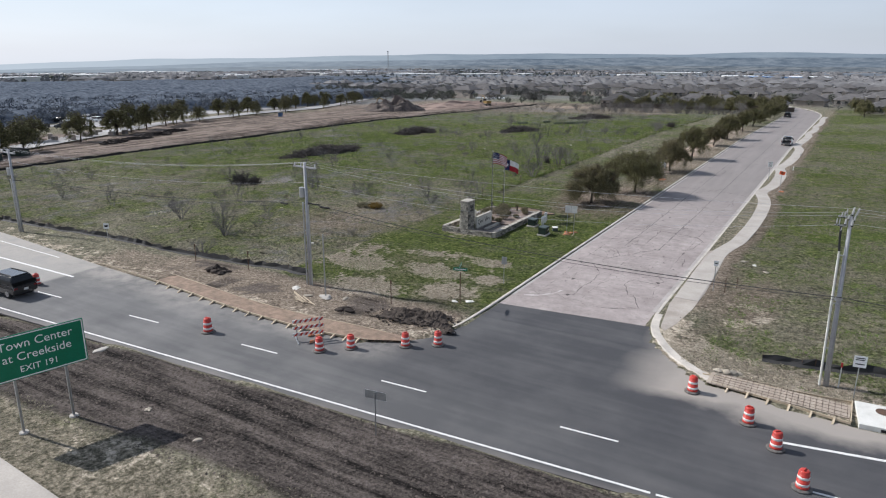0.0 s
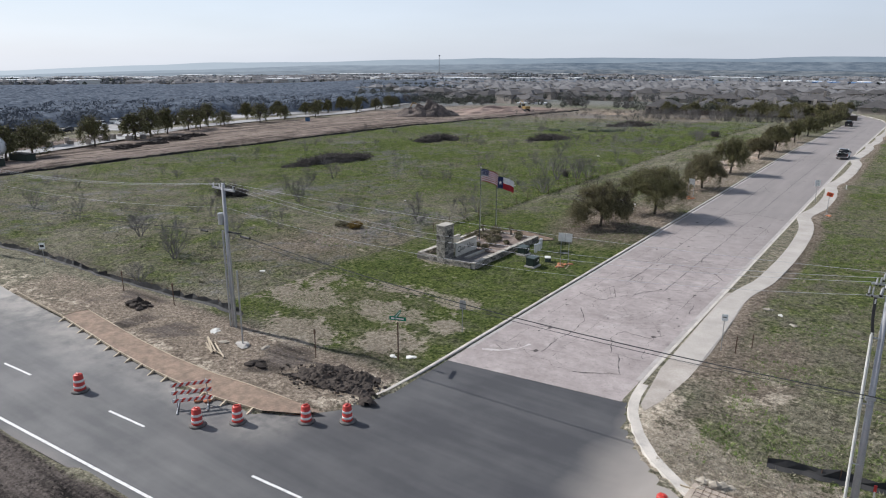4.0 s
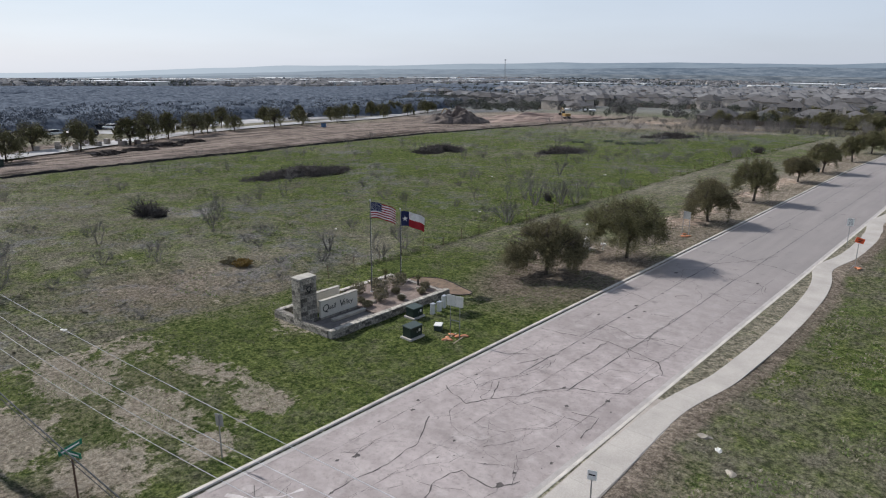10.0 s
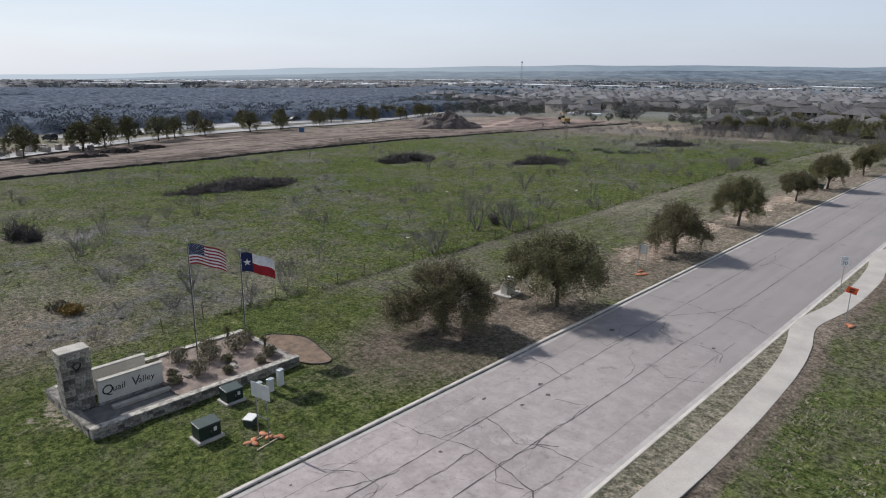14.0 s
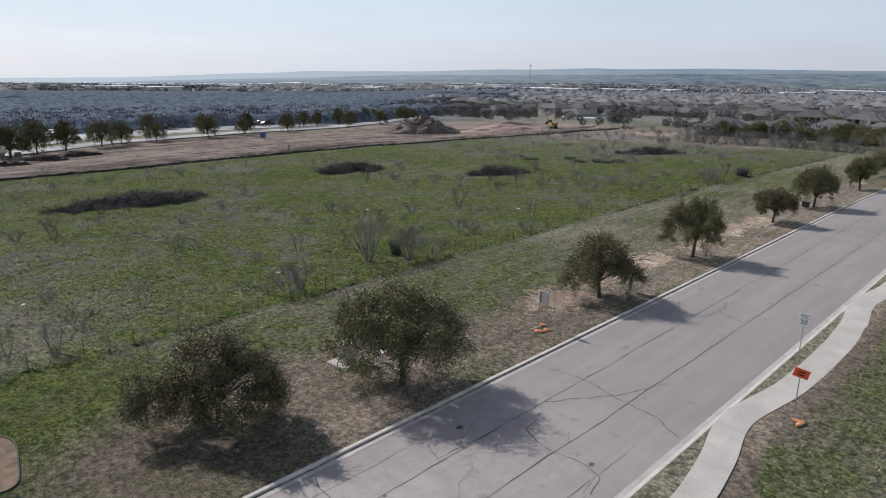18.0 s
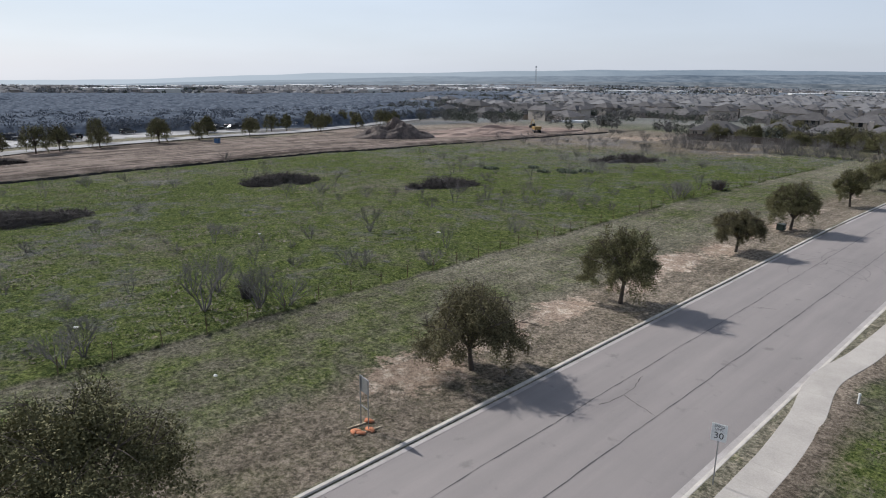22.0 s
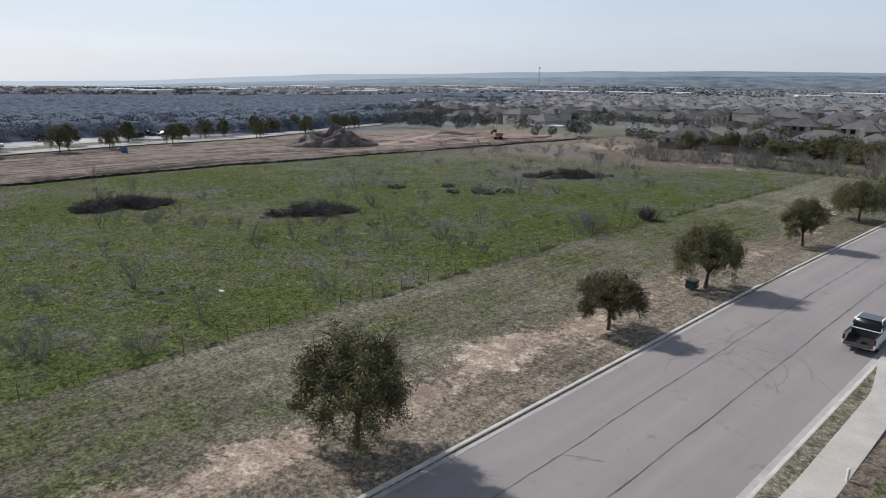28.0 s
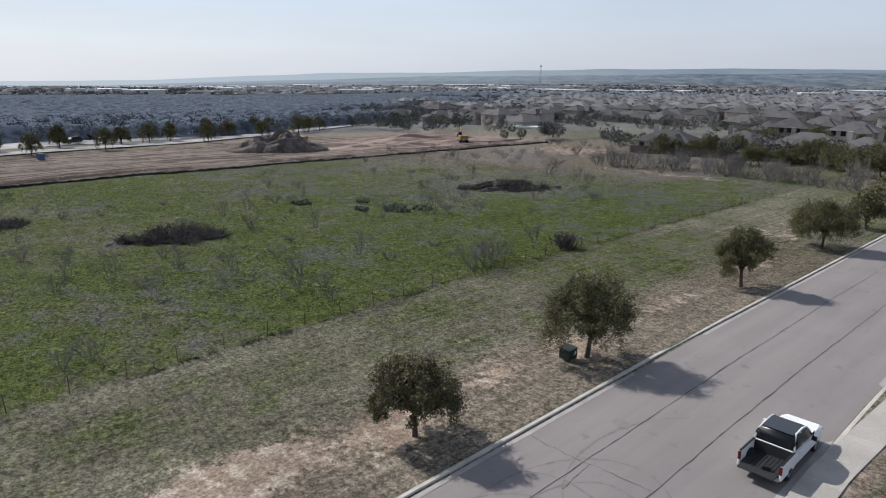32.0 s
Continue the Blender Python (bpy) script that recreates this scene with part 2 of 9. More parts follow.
M["flag_blue"] = plain("navy_cloth", (0.012, 0.02, 0.085), None, 3, 60, 0.8, bump=0.05)
M["red"] = plain("red_paint", (0.48, 0.035, 0.03), None, 3, 30, 0.5)
M["blue"] = plain("blue_plastic", (0.05, 0.12, 0.24), None, 3, 30, 0.5)
M["yellow"] = plain("machine_yellow", (0.30, 0.19, 0.06), None, 3, 30, 0.5)
M["roof_a"] = plain("grey_brown_shingles", (0.118, 0.112, 0.110), (0.082, 0.078, 0.078), 0.5, 3.5, 0.9, vary=0.3, spec=0.1)
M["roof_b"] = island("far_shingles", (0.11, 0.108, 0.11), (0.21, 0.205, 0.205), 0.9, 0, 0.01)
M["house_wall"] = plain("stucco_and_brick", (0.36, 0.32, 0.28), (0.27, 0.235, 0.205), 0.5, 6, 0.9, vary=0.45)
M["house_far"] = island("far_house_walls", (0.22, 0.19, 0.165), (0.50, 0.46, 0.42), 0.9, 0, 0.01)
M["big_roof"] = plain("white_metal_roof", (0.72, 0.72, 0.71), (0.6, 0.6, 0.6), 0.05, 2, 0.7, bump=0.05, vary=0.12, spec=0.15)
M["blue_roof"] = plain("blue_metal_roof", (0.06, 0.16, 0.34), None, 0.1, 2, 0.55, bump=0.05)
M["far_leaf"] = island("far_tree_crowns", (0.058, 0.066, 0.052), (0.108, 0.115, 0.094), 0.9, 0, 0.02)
# lifted to a pale grey: air haze put into the base colour
M["far_bare"] = island("hazed_bare_woods", (0.135, 0.138, 0.142), (0.230, 0.230, 0.235), 0.95, 0, 0.02)


# Self-lit distance: haze is painted into the emission, paler towards the west.
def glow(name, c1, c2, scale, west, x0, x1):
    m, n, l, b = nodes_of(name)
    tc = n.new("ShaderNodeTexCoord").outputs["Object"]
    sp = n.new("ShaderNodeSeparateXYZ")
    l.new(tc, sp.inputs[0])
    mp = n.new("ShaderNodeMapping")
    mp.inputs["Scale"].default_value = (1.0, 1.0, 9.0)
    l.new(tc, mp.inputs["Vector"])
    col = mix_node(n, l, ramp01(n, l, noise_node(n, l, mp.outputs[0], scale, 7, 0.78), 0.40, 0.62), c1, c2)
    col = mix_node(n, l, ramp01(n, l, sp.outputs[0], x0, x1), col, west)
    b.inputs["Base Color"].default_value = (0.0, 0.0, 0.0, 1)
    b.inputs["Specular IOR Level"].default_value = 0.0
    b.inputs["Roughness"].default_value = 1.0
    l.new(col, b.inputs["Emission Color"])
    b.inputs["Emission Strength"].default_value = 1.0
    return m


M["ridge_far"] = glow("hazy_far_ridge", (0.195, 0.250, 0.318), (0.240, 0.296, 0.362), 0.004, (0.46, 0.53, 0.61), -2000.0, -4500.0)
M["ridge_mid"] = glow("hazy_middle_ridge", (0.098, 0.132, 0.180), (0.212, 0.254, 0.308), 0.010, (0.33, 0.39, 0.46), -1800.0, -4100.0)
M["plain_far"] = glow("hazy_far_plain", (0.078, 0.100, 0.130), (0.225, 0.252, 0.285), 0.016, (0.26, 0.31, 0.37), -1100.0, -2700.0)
M["lot"] = plain("parking_concrete", (0.42, 0.41, 0.40), (0.18, 0.175, 0.17), 0.12, 2, 0.9, bump=0.1, spec=0.08)
M["earth"] = plain("dug_earth", (0.17, 0.135, 0.115), (0.06, 0.05, 0.045), 0.6, 3, 0.95, bump=0.8, dist=0.15)
M["earth_red"] = plain("reddish_graded_earth", (0.33, 0.245, 0.20), (0.22, 0.155, 0.125), 0.06, 1.0, 0.95, bump=0.6, dist=0.1)
M["dirt"] = plain("form_bed_soil", (0.29, 0.205, 0.15), (0.16, 0.118, 0.088), 2.4, 16, 0.95, bump=0.7, dist=0.04)


# ---- mesh helpers ----


def part(name, bm, material, parent=None, label="", smooth=False):
    """Links a bmesh as one mesh object, under a thing or a part."""
    me = bpy.data.meshes.new(name)
    bm.to_mesh(me)
    bm.free()
    return link_mesh(name, me, material, parent, label, smooth)


def link_mesh(name, me, material, parent=None, label="", smooth=False):
    for mt in (material if isinstance(material, (list, tuple)) else [material]):
        if mt and mt.name not in me.materials:
            me.materials.append(mt)
    if smooth:
        me.polygons.foreach_set("use_smooth", [True] * len(me.polygons))
    ob = new(name, me)
    if parent:
        ob.parent = parent
    if label:
        tagged(ob, label)
    return ob


def pydata(verts, faces):
    me = bpy.data.meshes.new("mesh")
    me.from_pydata([tuple(map(float, v)) for v in verts], [], faces)
    me.update()
    return me


def quads(verts, faces):
    """Mesh from numpy arrays of vertices (n,3) and quad indices (m,4): quick for large meshes."""
    me = bpy.data.meshes.new("mesh")
    v, f = np.asarray(verts, np.float32), np.asarray(faces, np.int32)
    k = f.shape[1]
    me.vertices.add(len(v))
    me.vertices.foreach_set("co", v.ravel())
    me.loops.add(f.size)
    me.loops.foreach_set("vertex_index", f.ravel())
    me.polygons.add(len(f))
    me.polygons.foreach_set("loop_start", np.arange(0, f.size, k, dtype=np.int32))
    me.polygons.foreach_set("loop_total", np.full(len(f), k, np.int32))
    me.update(calc_edges=True)
    me.validate()
    return me


def thing(name, m, label, category, group="", kind=""):
    e = new(name)
    e.empty_display_size = 0.3
    e.matrix_basis = m
    return tagged(e, label, category, group, kind)


def bx(bm, c, s, rz=0.0, bevel=0.0, rx=0.0, ry=0.0):
    r = bmesh.ops.create_cube(bm, size=1.0, matrix=pose(*c, rx, ry, rz) @ Matrix.Diagonal((*s, 1)))
    if bevel:
        es = list({e for v in r["verts"] for e in v.link_edges})
        bmesh.ops.bevel(bm, geom=es, offset=bevel, segments=2, affect="EDGES", profile=0.5)
    return bm


def box(c, s, rz=0.0, bevel=0.0, rx=0.0, ry=0.0):
    return bx(bmesh.new(), c, s, rz, bevel, rx, ry)


def cy(bm, base, r1, r2, h, seg=12, rx=0.0, ry=0.0, rz=0.0):
    bmesh.ops.create_cone(bm, cap_ends=True, segments=seg, radius1=r1, radius2=r2, depth=h, matrix=pose(*base, rx, ry, rz) @ pose(0, 0, h / 2))
    return bm


def cyl(base, r1, r2, h, seg=12, rx=0.0, ry=0.0, rz=0.0):
    return cy(bmesh.new(), base, r1, r2, h, seg, rx, ry, rz)


def lathe(profile, seg=16):
    bm = bmesh.new()
    rings = [[bm.verts.new((r * math.cos(2 * math.pi * i / seg), r * math.sin(2 * math.pi * i / seg), z)) for i in range(seg)] for r, z in profile]
    for a, b in zip(rings, rings[1:]):
        for i in range(seg):
            bm.faces.new((a[i], a[(i + 1) % seg], b[(i + 1) % seg], b[i]))
    bm.faces.new(rings[-1])
    bm.faces.new(rings[0][::-1])
    return bm


def tube(bm, pts, r0, r1=None, seg=6):
    """A tapered tube through points."""
    r1 = r0 if r1 is None else r1
    pts = [Vector(p) for p in pts]
    rings = []
    for i, p in enumerate(pts):
        d = (pts[min(i + 1, len(pts) - 1)] - pts[max(i - 1, 0)]).normalized()
        a = d.orthogonal().normalized() if not rings else (rings[-1][1] - d * rings[-1][1].dot(d)).normalized()
        b = d.cross(a)
        r = r0 + (r1 - r0) * i / max(1, len(pts) - 1)
        rings.append(([bm.verts.new(p + r * (math.cos(2 * math.pi * k / seg) * a + math.sin(2 * math.pi * k / seg) * b)) for k in range(seg)], a))
    for (u, _), (v, _) in zip(rings, rings[1:]):
        for k in range(seg):
            bm.faces.new((u[k], u[(k + 1) % seg], v[(k + 1) % seg], v[k]))
    bm.faces.new(rings[0][0][::-1])
    bm.faces.new(rings[-1][0])
    return bm


def lump(bm, c, s, rng, rough=0.25, sub=2, flat=True):
    """An uneven stone or clod; flat: cut off below the ground."""
    r = bmesh.ops.create_icosphere(bm, subdivisions=sub, radius=1.0)
    off = Vector((rng.uniform(0, 90), rng.uniform(0, 90), rng.uniform(0, 90)))
    for v in r["verts"]:
        k = 1 + rough * noise.noise(v.co * 1.7 + off) * 2
        v.co = Vector((v.co.x * s[0] * k + c[0], v.co.y * s[1] * k + c[1], v.co.z * s[2] * k + c[2]))
    return bm


def letters(text, size, parent, m, material, name="lettering", extrude=0.004, align="CENTER", space=1.0, shear=0.0):
    cu = bpy.data.curves.new(name, "FONT")
    cu.body, cu.size, cu.extrude, cu.align_x, cu.align_y, cu.space_character, cu.shear = text, size, extrude, align, "CENTER", space, shear
    cu.resolution_u = 3
    tmp = bpy.data.objects.new(name, cu)
    me = bpy.data.meshes.new_from_object(tmp)
    bpy.data.objects.remove(tmp)
    me.materials.clear()
    ob = link_mesh(name, me, material, parent)
    ob.matrix_basis = m
    return ob


# ---- noise on arrays ----


def _hash(ix, iy, seed):
    h = (ix.astype(np.int64) * 374761393 + iy.astype(np.int64) * 668265263 + seed * 1274126177) & 0x7FFFFFFF
    h = (h ^ (h >> 13)) * 1103515245 & 0x7FFFFFFF
    return ((h ^ (h >> 16)) & 0xFFFF) / 65535.0


def vnoise(x, y, seed=0):
    x, y = np.asarray(x, float), np.asarray(y, float)
    ix, iy = np.floor(x), np.floor(y)
    fx, fy = x - ix, y - iy
    fx, fy = fx * fx * (3 - 2 * fx), fy * fy * (3 - 2 * fy)
    a, b, c, d = _hash(ix, iy, seed), _hash(ix + 1, iy, seed), _hash(ix, iy + 1, seed), _hash(ix + 1, iy + 1, seed)
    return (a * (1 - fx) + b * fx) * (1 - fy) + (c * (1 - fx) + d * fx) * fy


def fbm(x, y, scale, seed=0, octaves=4):
    t, amp, tot = 0.0, 1.0, 0.0
    for o in range(octaves):
        t = t + amp * vnoise(np.asarray(x) / scale * 2 ** o + 17.3 * o, np.asarray(y) / scale * 2 ** o, seed + o)
        tot += amp
        amp *= 0.5
    return t / tot


def sstep(a, b, v):
    t = np.clip((np.asarray(v, float) - a) / (b - a), 0, 1)
    return t * t * (3 - 2 * t)


# ---- the plan ----
CURB_L, CURB_R = -20.85, -10.25         # kerb faces of the concrete street, which runs along y
FENCE_X = -39.6
DITCH_X = -126.0
# the sidewalk wanders to and from the kerb: (y, x of its middle)
WALK = [(44.0, -8.9), (56, -8.98), (62, -9.08), (64.5, -9.0), (66.5, -8.65), (69, -8.15), (76, -7.85), (82, -7.82), (88, -8.0), (91, -8.25), (94, -8.7), (96, -9.25), (98, -9.45), (100, -9.15), (103, -8.65), (107, -8.5), (112, -8.5), (117, -8.8), (120.5, -9.4), (122.5, -9.5), (127, -8.85), (132, -8.6), (137, -8.42), (148.5, -8.5), (151.3, -8.95), (154, -9.45), (157, -9.5), (160, -9.3), (166, -8.95), (178, -8.7), (184, -9.3), (187, -9.3), (192, -8.7), (204, -8.6), (212, -9.2), (220, -8.6), (235, -8.5), (248, -9.1), (262, -8.6)]
HW = 0.064                              # the frontage road's slope: y grows by this along x


def hw_south(x):
    return 24.55 + HW * x


# pavement's northern edge along the corner, west to east
NORTH_EDGE = [(-320, 22.0), (-120, 33.0), (-75, 33.4), (-54.6, 31.8), (-46.6, 31.45), (-38, 30.75), (-30.3, 30.3), (-25.2, 30.85), (-23.1, 32.0), (-21.9, 33.5), (-21.25, 35.0), (-20.87, 36.6), (-20.85, 38.2)]
NORTH_EDGE_R = [(-10.0, 43.2), (-9.6, 42.0), (-8.9, 40.4), (-7.6, 38.6), (-6.2, 37.3), (-4.9, 36.4), (-2.0, 36.0), (2.1, 35.4), (4.5, 35.45), (60, 39.0), (220, 49.2)]
_ne = np.array(NORTH_EDGE + NORTH_EDGE_R)


def valley(x, y):
    """The land's fall to the west and north, beyond the street and the verge."""
    s, b = np.maximum(0, -37 - np.asarray(x, float)), np.maximum(0, np.asarray(y, float) - 165)
    e = np.maximum(0, np.asarray(x, float) - 40)
    p = 0.018 * s + 0.021 * b + 0.004 * e
    return -60 * (1 - np.exp(-p / 60.0)) - 40 * sstep(1200, 4200, s)


def road_x(y):
    """The street's bend far to the north, as a shift in x."""
    b = np.maximum(0, np.asarray(y, float) - 262)
    return -0.0030 * b * b * (b < 110) - (b >= 110) * (0.0030 * 110 * 110 + 0.66 * (b - 110))


def on_pavement(x, y):
    """Metres inside the paved area (positive) or outside it (negative), roughly."""
    x, y = np.asarray(x, float), np.asarray(y, float)
    north = np.interp(x, _ne[:, 0], _ne[:, 1])
    hw = np.minimum(north - y, y - hw_south(x))
    xs = x - road_x(y)
    street = np.minimum(np.minimum(xs - CURB_L, CURB_R + 0.05 - xs), y - 30)
    return np.maximum(hw, street)


def ground_z(x, y):
    x, y = np.asarray(x, float), np.asarray(y, float)
    z = valley(x, y)
    near = sstep(300, 150, np.hypot(x + 40, y - 110))
    z = z + near * ((fbm(x, y, 9.0, 3) - 0.5) * 0.35 + (fbm(x, y, 1.6, 7, 2) - 0.5) * 0.10) * sstep(0.2, 5.0, -on_pavement(x, y))
    z = z + near * 0.32 * (fbm(x, y, 1.9, 13, 2) - 0.5) * sstep(FENCE_X + 0.2, FENCE_X - 0.8, x) * sstep(DITCH_X, DITCH_X + 3, x) * sstep(41, 46, y)
    out = -on_pavement(x, y)
    z = z + np.where(out > 0, 0.125 * sstep(0.0, 0.14, out) - 0.07 * (1 - sstep(0.0, 0.1, out)), -0.07)
    # graded ridge and ditch along the west edge of the field
    z = z + near * (0.55 * np.exp(-((x - DITCH_X + 2.2) / 1.3) ** 2) - 0.30 * np.exp(-((x - DITCH_X - 0.6) / 1.2) ** 2)) * sstep(40, 60, y)
    # the pasture lies a little higher than the mown verge
    z = z + near * (0.15 * sstep(FENCE_X + 0.45, FENCE_X - 0.15, x) * sstep(-75, -50, x) - 0.04 * np.exp(-((x - FENCE_X - 0.75) / 0.4) ** 2)) * sstep(62, 70, y) * sstep(235, 215, y)
    # ditch on the west side of the corner, behind the silt fence
    z = z - near * 0.35 * np.exp(-((y - 39.8) / 1.2) ** 2) * sstep(-40, -46, x)
    d = np.hypot(x, y)
    z = z + 16 * sstep(900, 2600, d) * (fbm(x, y, 800, 41, 3) - 0.5)
    return z


def gz(x, y):
    return float(ground_z(x, y))


# ---- ground: one sheet to the horizon ----


def axis(fine_a, fine_b, step, lo, hi, grow=1.13):
    mid = list(np.arange(fine_a, fine_b + 1e-6, step))
    right, v, s = [], fine_b, step
    while v < hi:
        s *= grow
        v += s
        right.append(min(v, hi))
    left, v, s = [], fine_a, step
    while v > lo:
        s *= grow
        v -= s
        left.append(max(v, lo))
    return np.array(left[::-1] + mid + right)


gx = axis(-133, 14, 0.62, -4700, 1500)
gx = np.unique(np.concatenate([gx[(np.abs(gx + 21.05) > 0.45) & (np.abs(gx + 9.95) > 0.5)], [-21.3, -21.1, -20.95, -20.6, -10.45, -10.1, -9.95, -9.75, -9.5]]))
gy = axis(8, 235, 0.7, -400, 4700)
GX, GY = np.meshgrid(gx, gy)
GZ = ground_z(GX, GY)
nx, ny = len(gx), len(gy)
idx = np.arange(nx * ny).reshape(ny, nx)
faces = np.stack([idx[:-1, :-1], idx[:-1, 1:], idx[1:, 1:], idx[1:, :-1]], -1).reshape(-1, 4)
ground_me = quads(np.stack([GX, GY, GZ], -1).reshape(-1, 3), faces)

# cover of the ground, as shares that the material breaks up: green growth, bare tan soil, dark soil and painted
# fence-line shade; brown thatch, woods and hazed far land, red earth
X, Y = GX.ravel(), GY.ravel()
D = np.hypot(X + 20, Y)
pav = on_pavement(X, Y)
field = sstep(FENCE_X + 0.2, FENCE_X - 0.4, X) * sstep(DITCH_X - 1, DITCH_X + 1, X) * sstep(38, 42, Y) * sstep(330, 260, Y)
verge = sstep(FENCE_X - 0.4, FENCE_X + 0.2, X) * sstep(CURB_L, CURB_L - 0.3, X) * sstep(36, 40, Y)
east = sstep(-8.2, -7.2, X) * sstep(36, 40, Y)
big = fbm(X, Y, 16, 5)
mid = fbm(X, Y, 4.5, 9)
green = field * np.clip(0.42 + 0.34 * sstep(58, 96, Y) + 0.16 * sstep(-75, -50, X) * sstep(76, 92, Y) + 1.0 * (big - 0.5) + 0.9 * (mid - 0.5) - 0.22 * sstep(190, 240, Y) - 0.14 * sstep(-62, -46, X) * sstep(80, 60, Y), 0, 1)
lawn = sstep(36.5, 40, Y) * sstep(84, 76, Y) * sstep(-39.9, -39.2, X)
green = green + verge * np.clip(lawn * (0.86 + 0.5 * (big - 0.5)) + (1 - lawn) * (0.21 - 0.06 * sstep(120, 150, Y) + 1.0 * (big - 0.5) + 0.6 * (mid - 0.5)) + (0.16 - 0.06 * sstep(110, 150, Y)) * np.exp(-((X + 33) / 4.5) ** 2) * sstep(70, 90, Y), 0, 1)
green = green + east * np.clip(0.46 + 1.3 * (big - 0.5), 0, 1)
strip = sstep(-10.1, -9.7, X) * sstep(-6.0, -8.0, X) * sstep(42, 46, Y)
green = green * (1 - 0.15 * strip)
weeds = field * np.clip(0.26 + 0.20 * sstep(150, 210, Y) + 0.9 * (fbm(X, Y, 9, 15) - 0.5), 0, 1)


def spot(cx, cy_, rx, ry, rz=0.0):
    c, s = math.cos(radians(rz)), math.sin(radians(rz))
    u, v = ((X - cx) * c + (Y - cy_) * s) / rx, (-(X - cx) * s + (Y - cy_) * c) / ry
    return np.exp(-(u * u + v * v) ** 1.5)


tan = np.zeros_like(X)
for cx, cy_, rx, ry, k in ((-36.0, 44.5, 4.2, 2.4, 0.8), (-31.5, 39.6, 3.6, 2.4, 0.78), (-28.3, 45.6, 3.8, 2.0, 0.74), (-25.5, 41.6, 2.6, 2.4, 0.74), (-26, 50.3, 2.6, 1.5, 0.78), (-23.6, 45.5, 1.6, 2.4, 0.62), (-31.0, 50, 4.2, 1.6, 0.56), (-38, 48.5, 3.0, 2.0, 0.55),
                           (-26.1, 106.1, 2.6, 4.0, 0.76), (-26.8, 113.4, 2.2, 4.4, 0.74), (-26.3, 121.2, 2.0, 4.2, 0.74), (-25.9, 130.0, 1.9, 3.6, 0.70), (-26.5, 138.3, 2.2, 4.8, 0.80), (-25.3, 145.4, 2.1, 3.4, 0.72),
                           (-25.9, 153.6, 1.6, 3.4, 0.50), (-24.8, 160.3, 1.7, 2.4, 0.62), (-25.4, 172.1, 1.4, 4, 0.42), (-25.4, 190.1, 1.5, 6, 0.42), (-29.0, 207.0, 3, 14, 0.40), (-33, 57.5, 2.6, 1.2, 0.5), (-102.8, 270.8, 14, 12, 0.62), (-63.8, 244.4, 20, 3, 0.5)):
    tan = np.maximum(tan, k * (1.16 if cy_ < 60 else 1.15 if cy_ < 180 else 1.0) * spot(cx, cy_, rx, ry))
tan = np.maximum(tan, 0.40 * sstep(0.0, 0.4, -pav) * sstep(4.2, 1.2, -pav) * sstep(40, 37.5, Y) * sstep(30, 33, Y))
tan = np.maximum(tan, 1.1 * spot(-2.0, 38.9, 6.5, 2.2))
tan = np.maximum(tan, 1.0 * spot(-6.6, 40.2, 2.4, 2.4))
for cx, cy_, rx, ry in ((-19.5, 21.0, 3.0, 1.0), (-26.5, 14.8, 3.5, 1.6), (-12.0, 19.0, 2.5, 1.2), (-36.0, 16.0, 3.0, 1.3)):
    tan = np.maximum(tan, 0.55 * spot(cx, cy_, rx, ry, 6))
tan = np.maximum(tan, 0.85 * spot(-8.0, 42.2, 1.2, 3.2))
thatch = np.zeros_like(X)
thatch = np.maximum(thatch, 1.0 * spot(-25.8, 82.0, 6.8, 13.0))
thatch = np.maximum(thatch, 0.20 * verge * (1 - lawn) * sstep(84, 92, Y))
thatch = np.maximum(thatch, 0.62 * sstep(-30.5, -26.5, X) * sstep(-20.9, -21.3, X) * sstep(88, 96, Y) * sstep(215, 190, Y))
thatch = np.maximum(thatch, 0.56 * spot(-46, 60, 9, 12) + 0.25 * spot(-60, 50, 22, 9))
thatch = np.maximum(thatch, 0.60 * spot(-25.0, 41.0, 3.4, 3.0))
thatch = np.maximum(thatch, 0.44 * spot(-31.5, 45.5, 8.0, 6.5))
thatch = np.maximum(thatch, 0.66 * sstep(205, 245, Y - 0.25 * (X + 60)) * sstep(330, 300, Y) * sstep(-50, -62, X))
thatch = np.maximum(thatch, 0.5 * sstep(240, 258, Y) * sstep(300, 272, Y) * (X < -30))
thatch = np.maximum(thatch, 0.36 * strip + 0.42 * east * (mid > 0.5) * sstep(-2, -7, X))
thatch = np.maximum(thatch, 0.62 * sstep(37.8, 36.8, Y) * sstep(31, 32, Y) * sstep(-62, -56, X) * sstep(-20, -23, X))
side_d = X - np.interp(Y, [w_[0] for w_ in WALK], [w_[1] for w_ in WALK])
thatch = np.maximum(thatch, 0.85 * sstep(0.3, 0.7, side_d) * sstep(2.3, 1.2, side_d) * sstep(44, 50, Y) * sstep(262, 240, Y))
corner = sstep(0.2, 0.8, -pav) * sstep(39.0, 37.6, Y) * sstep(30, 33, Y) * sstep(-56, -48, X) * sstep(-20, -21.5, X)
thatch = np.maximum(thatch, 0.92 * corner)
thatch = np.maximum(thatch, 0.80 * spot(-4.9, 51.5, 2.8, 8.0))
tan = np.maximum(tan, 0.46 * spot(-4.4, 48.8, 2.2, 4.2))
dark = 0.60 * corner * sstep(0.40, 0.60, fbm(X, Y, 3.2, 83)) + 0.42 * spot(-24.8, 39.6, 2.4, 2.4)
south = hw_south(X) - Y
dark = np.maximum(dark, 0.95 * sstep(0.0, 0.4, south) * sstep(8.2, 5.6, south + 2.2 * (fbm(X, Y, 5, 77) - 0.5)))
thatch = np.maximum(thatch, 0.42 * sstep(5.5, 8.0, south))
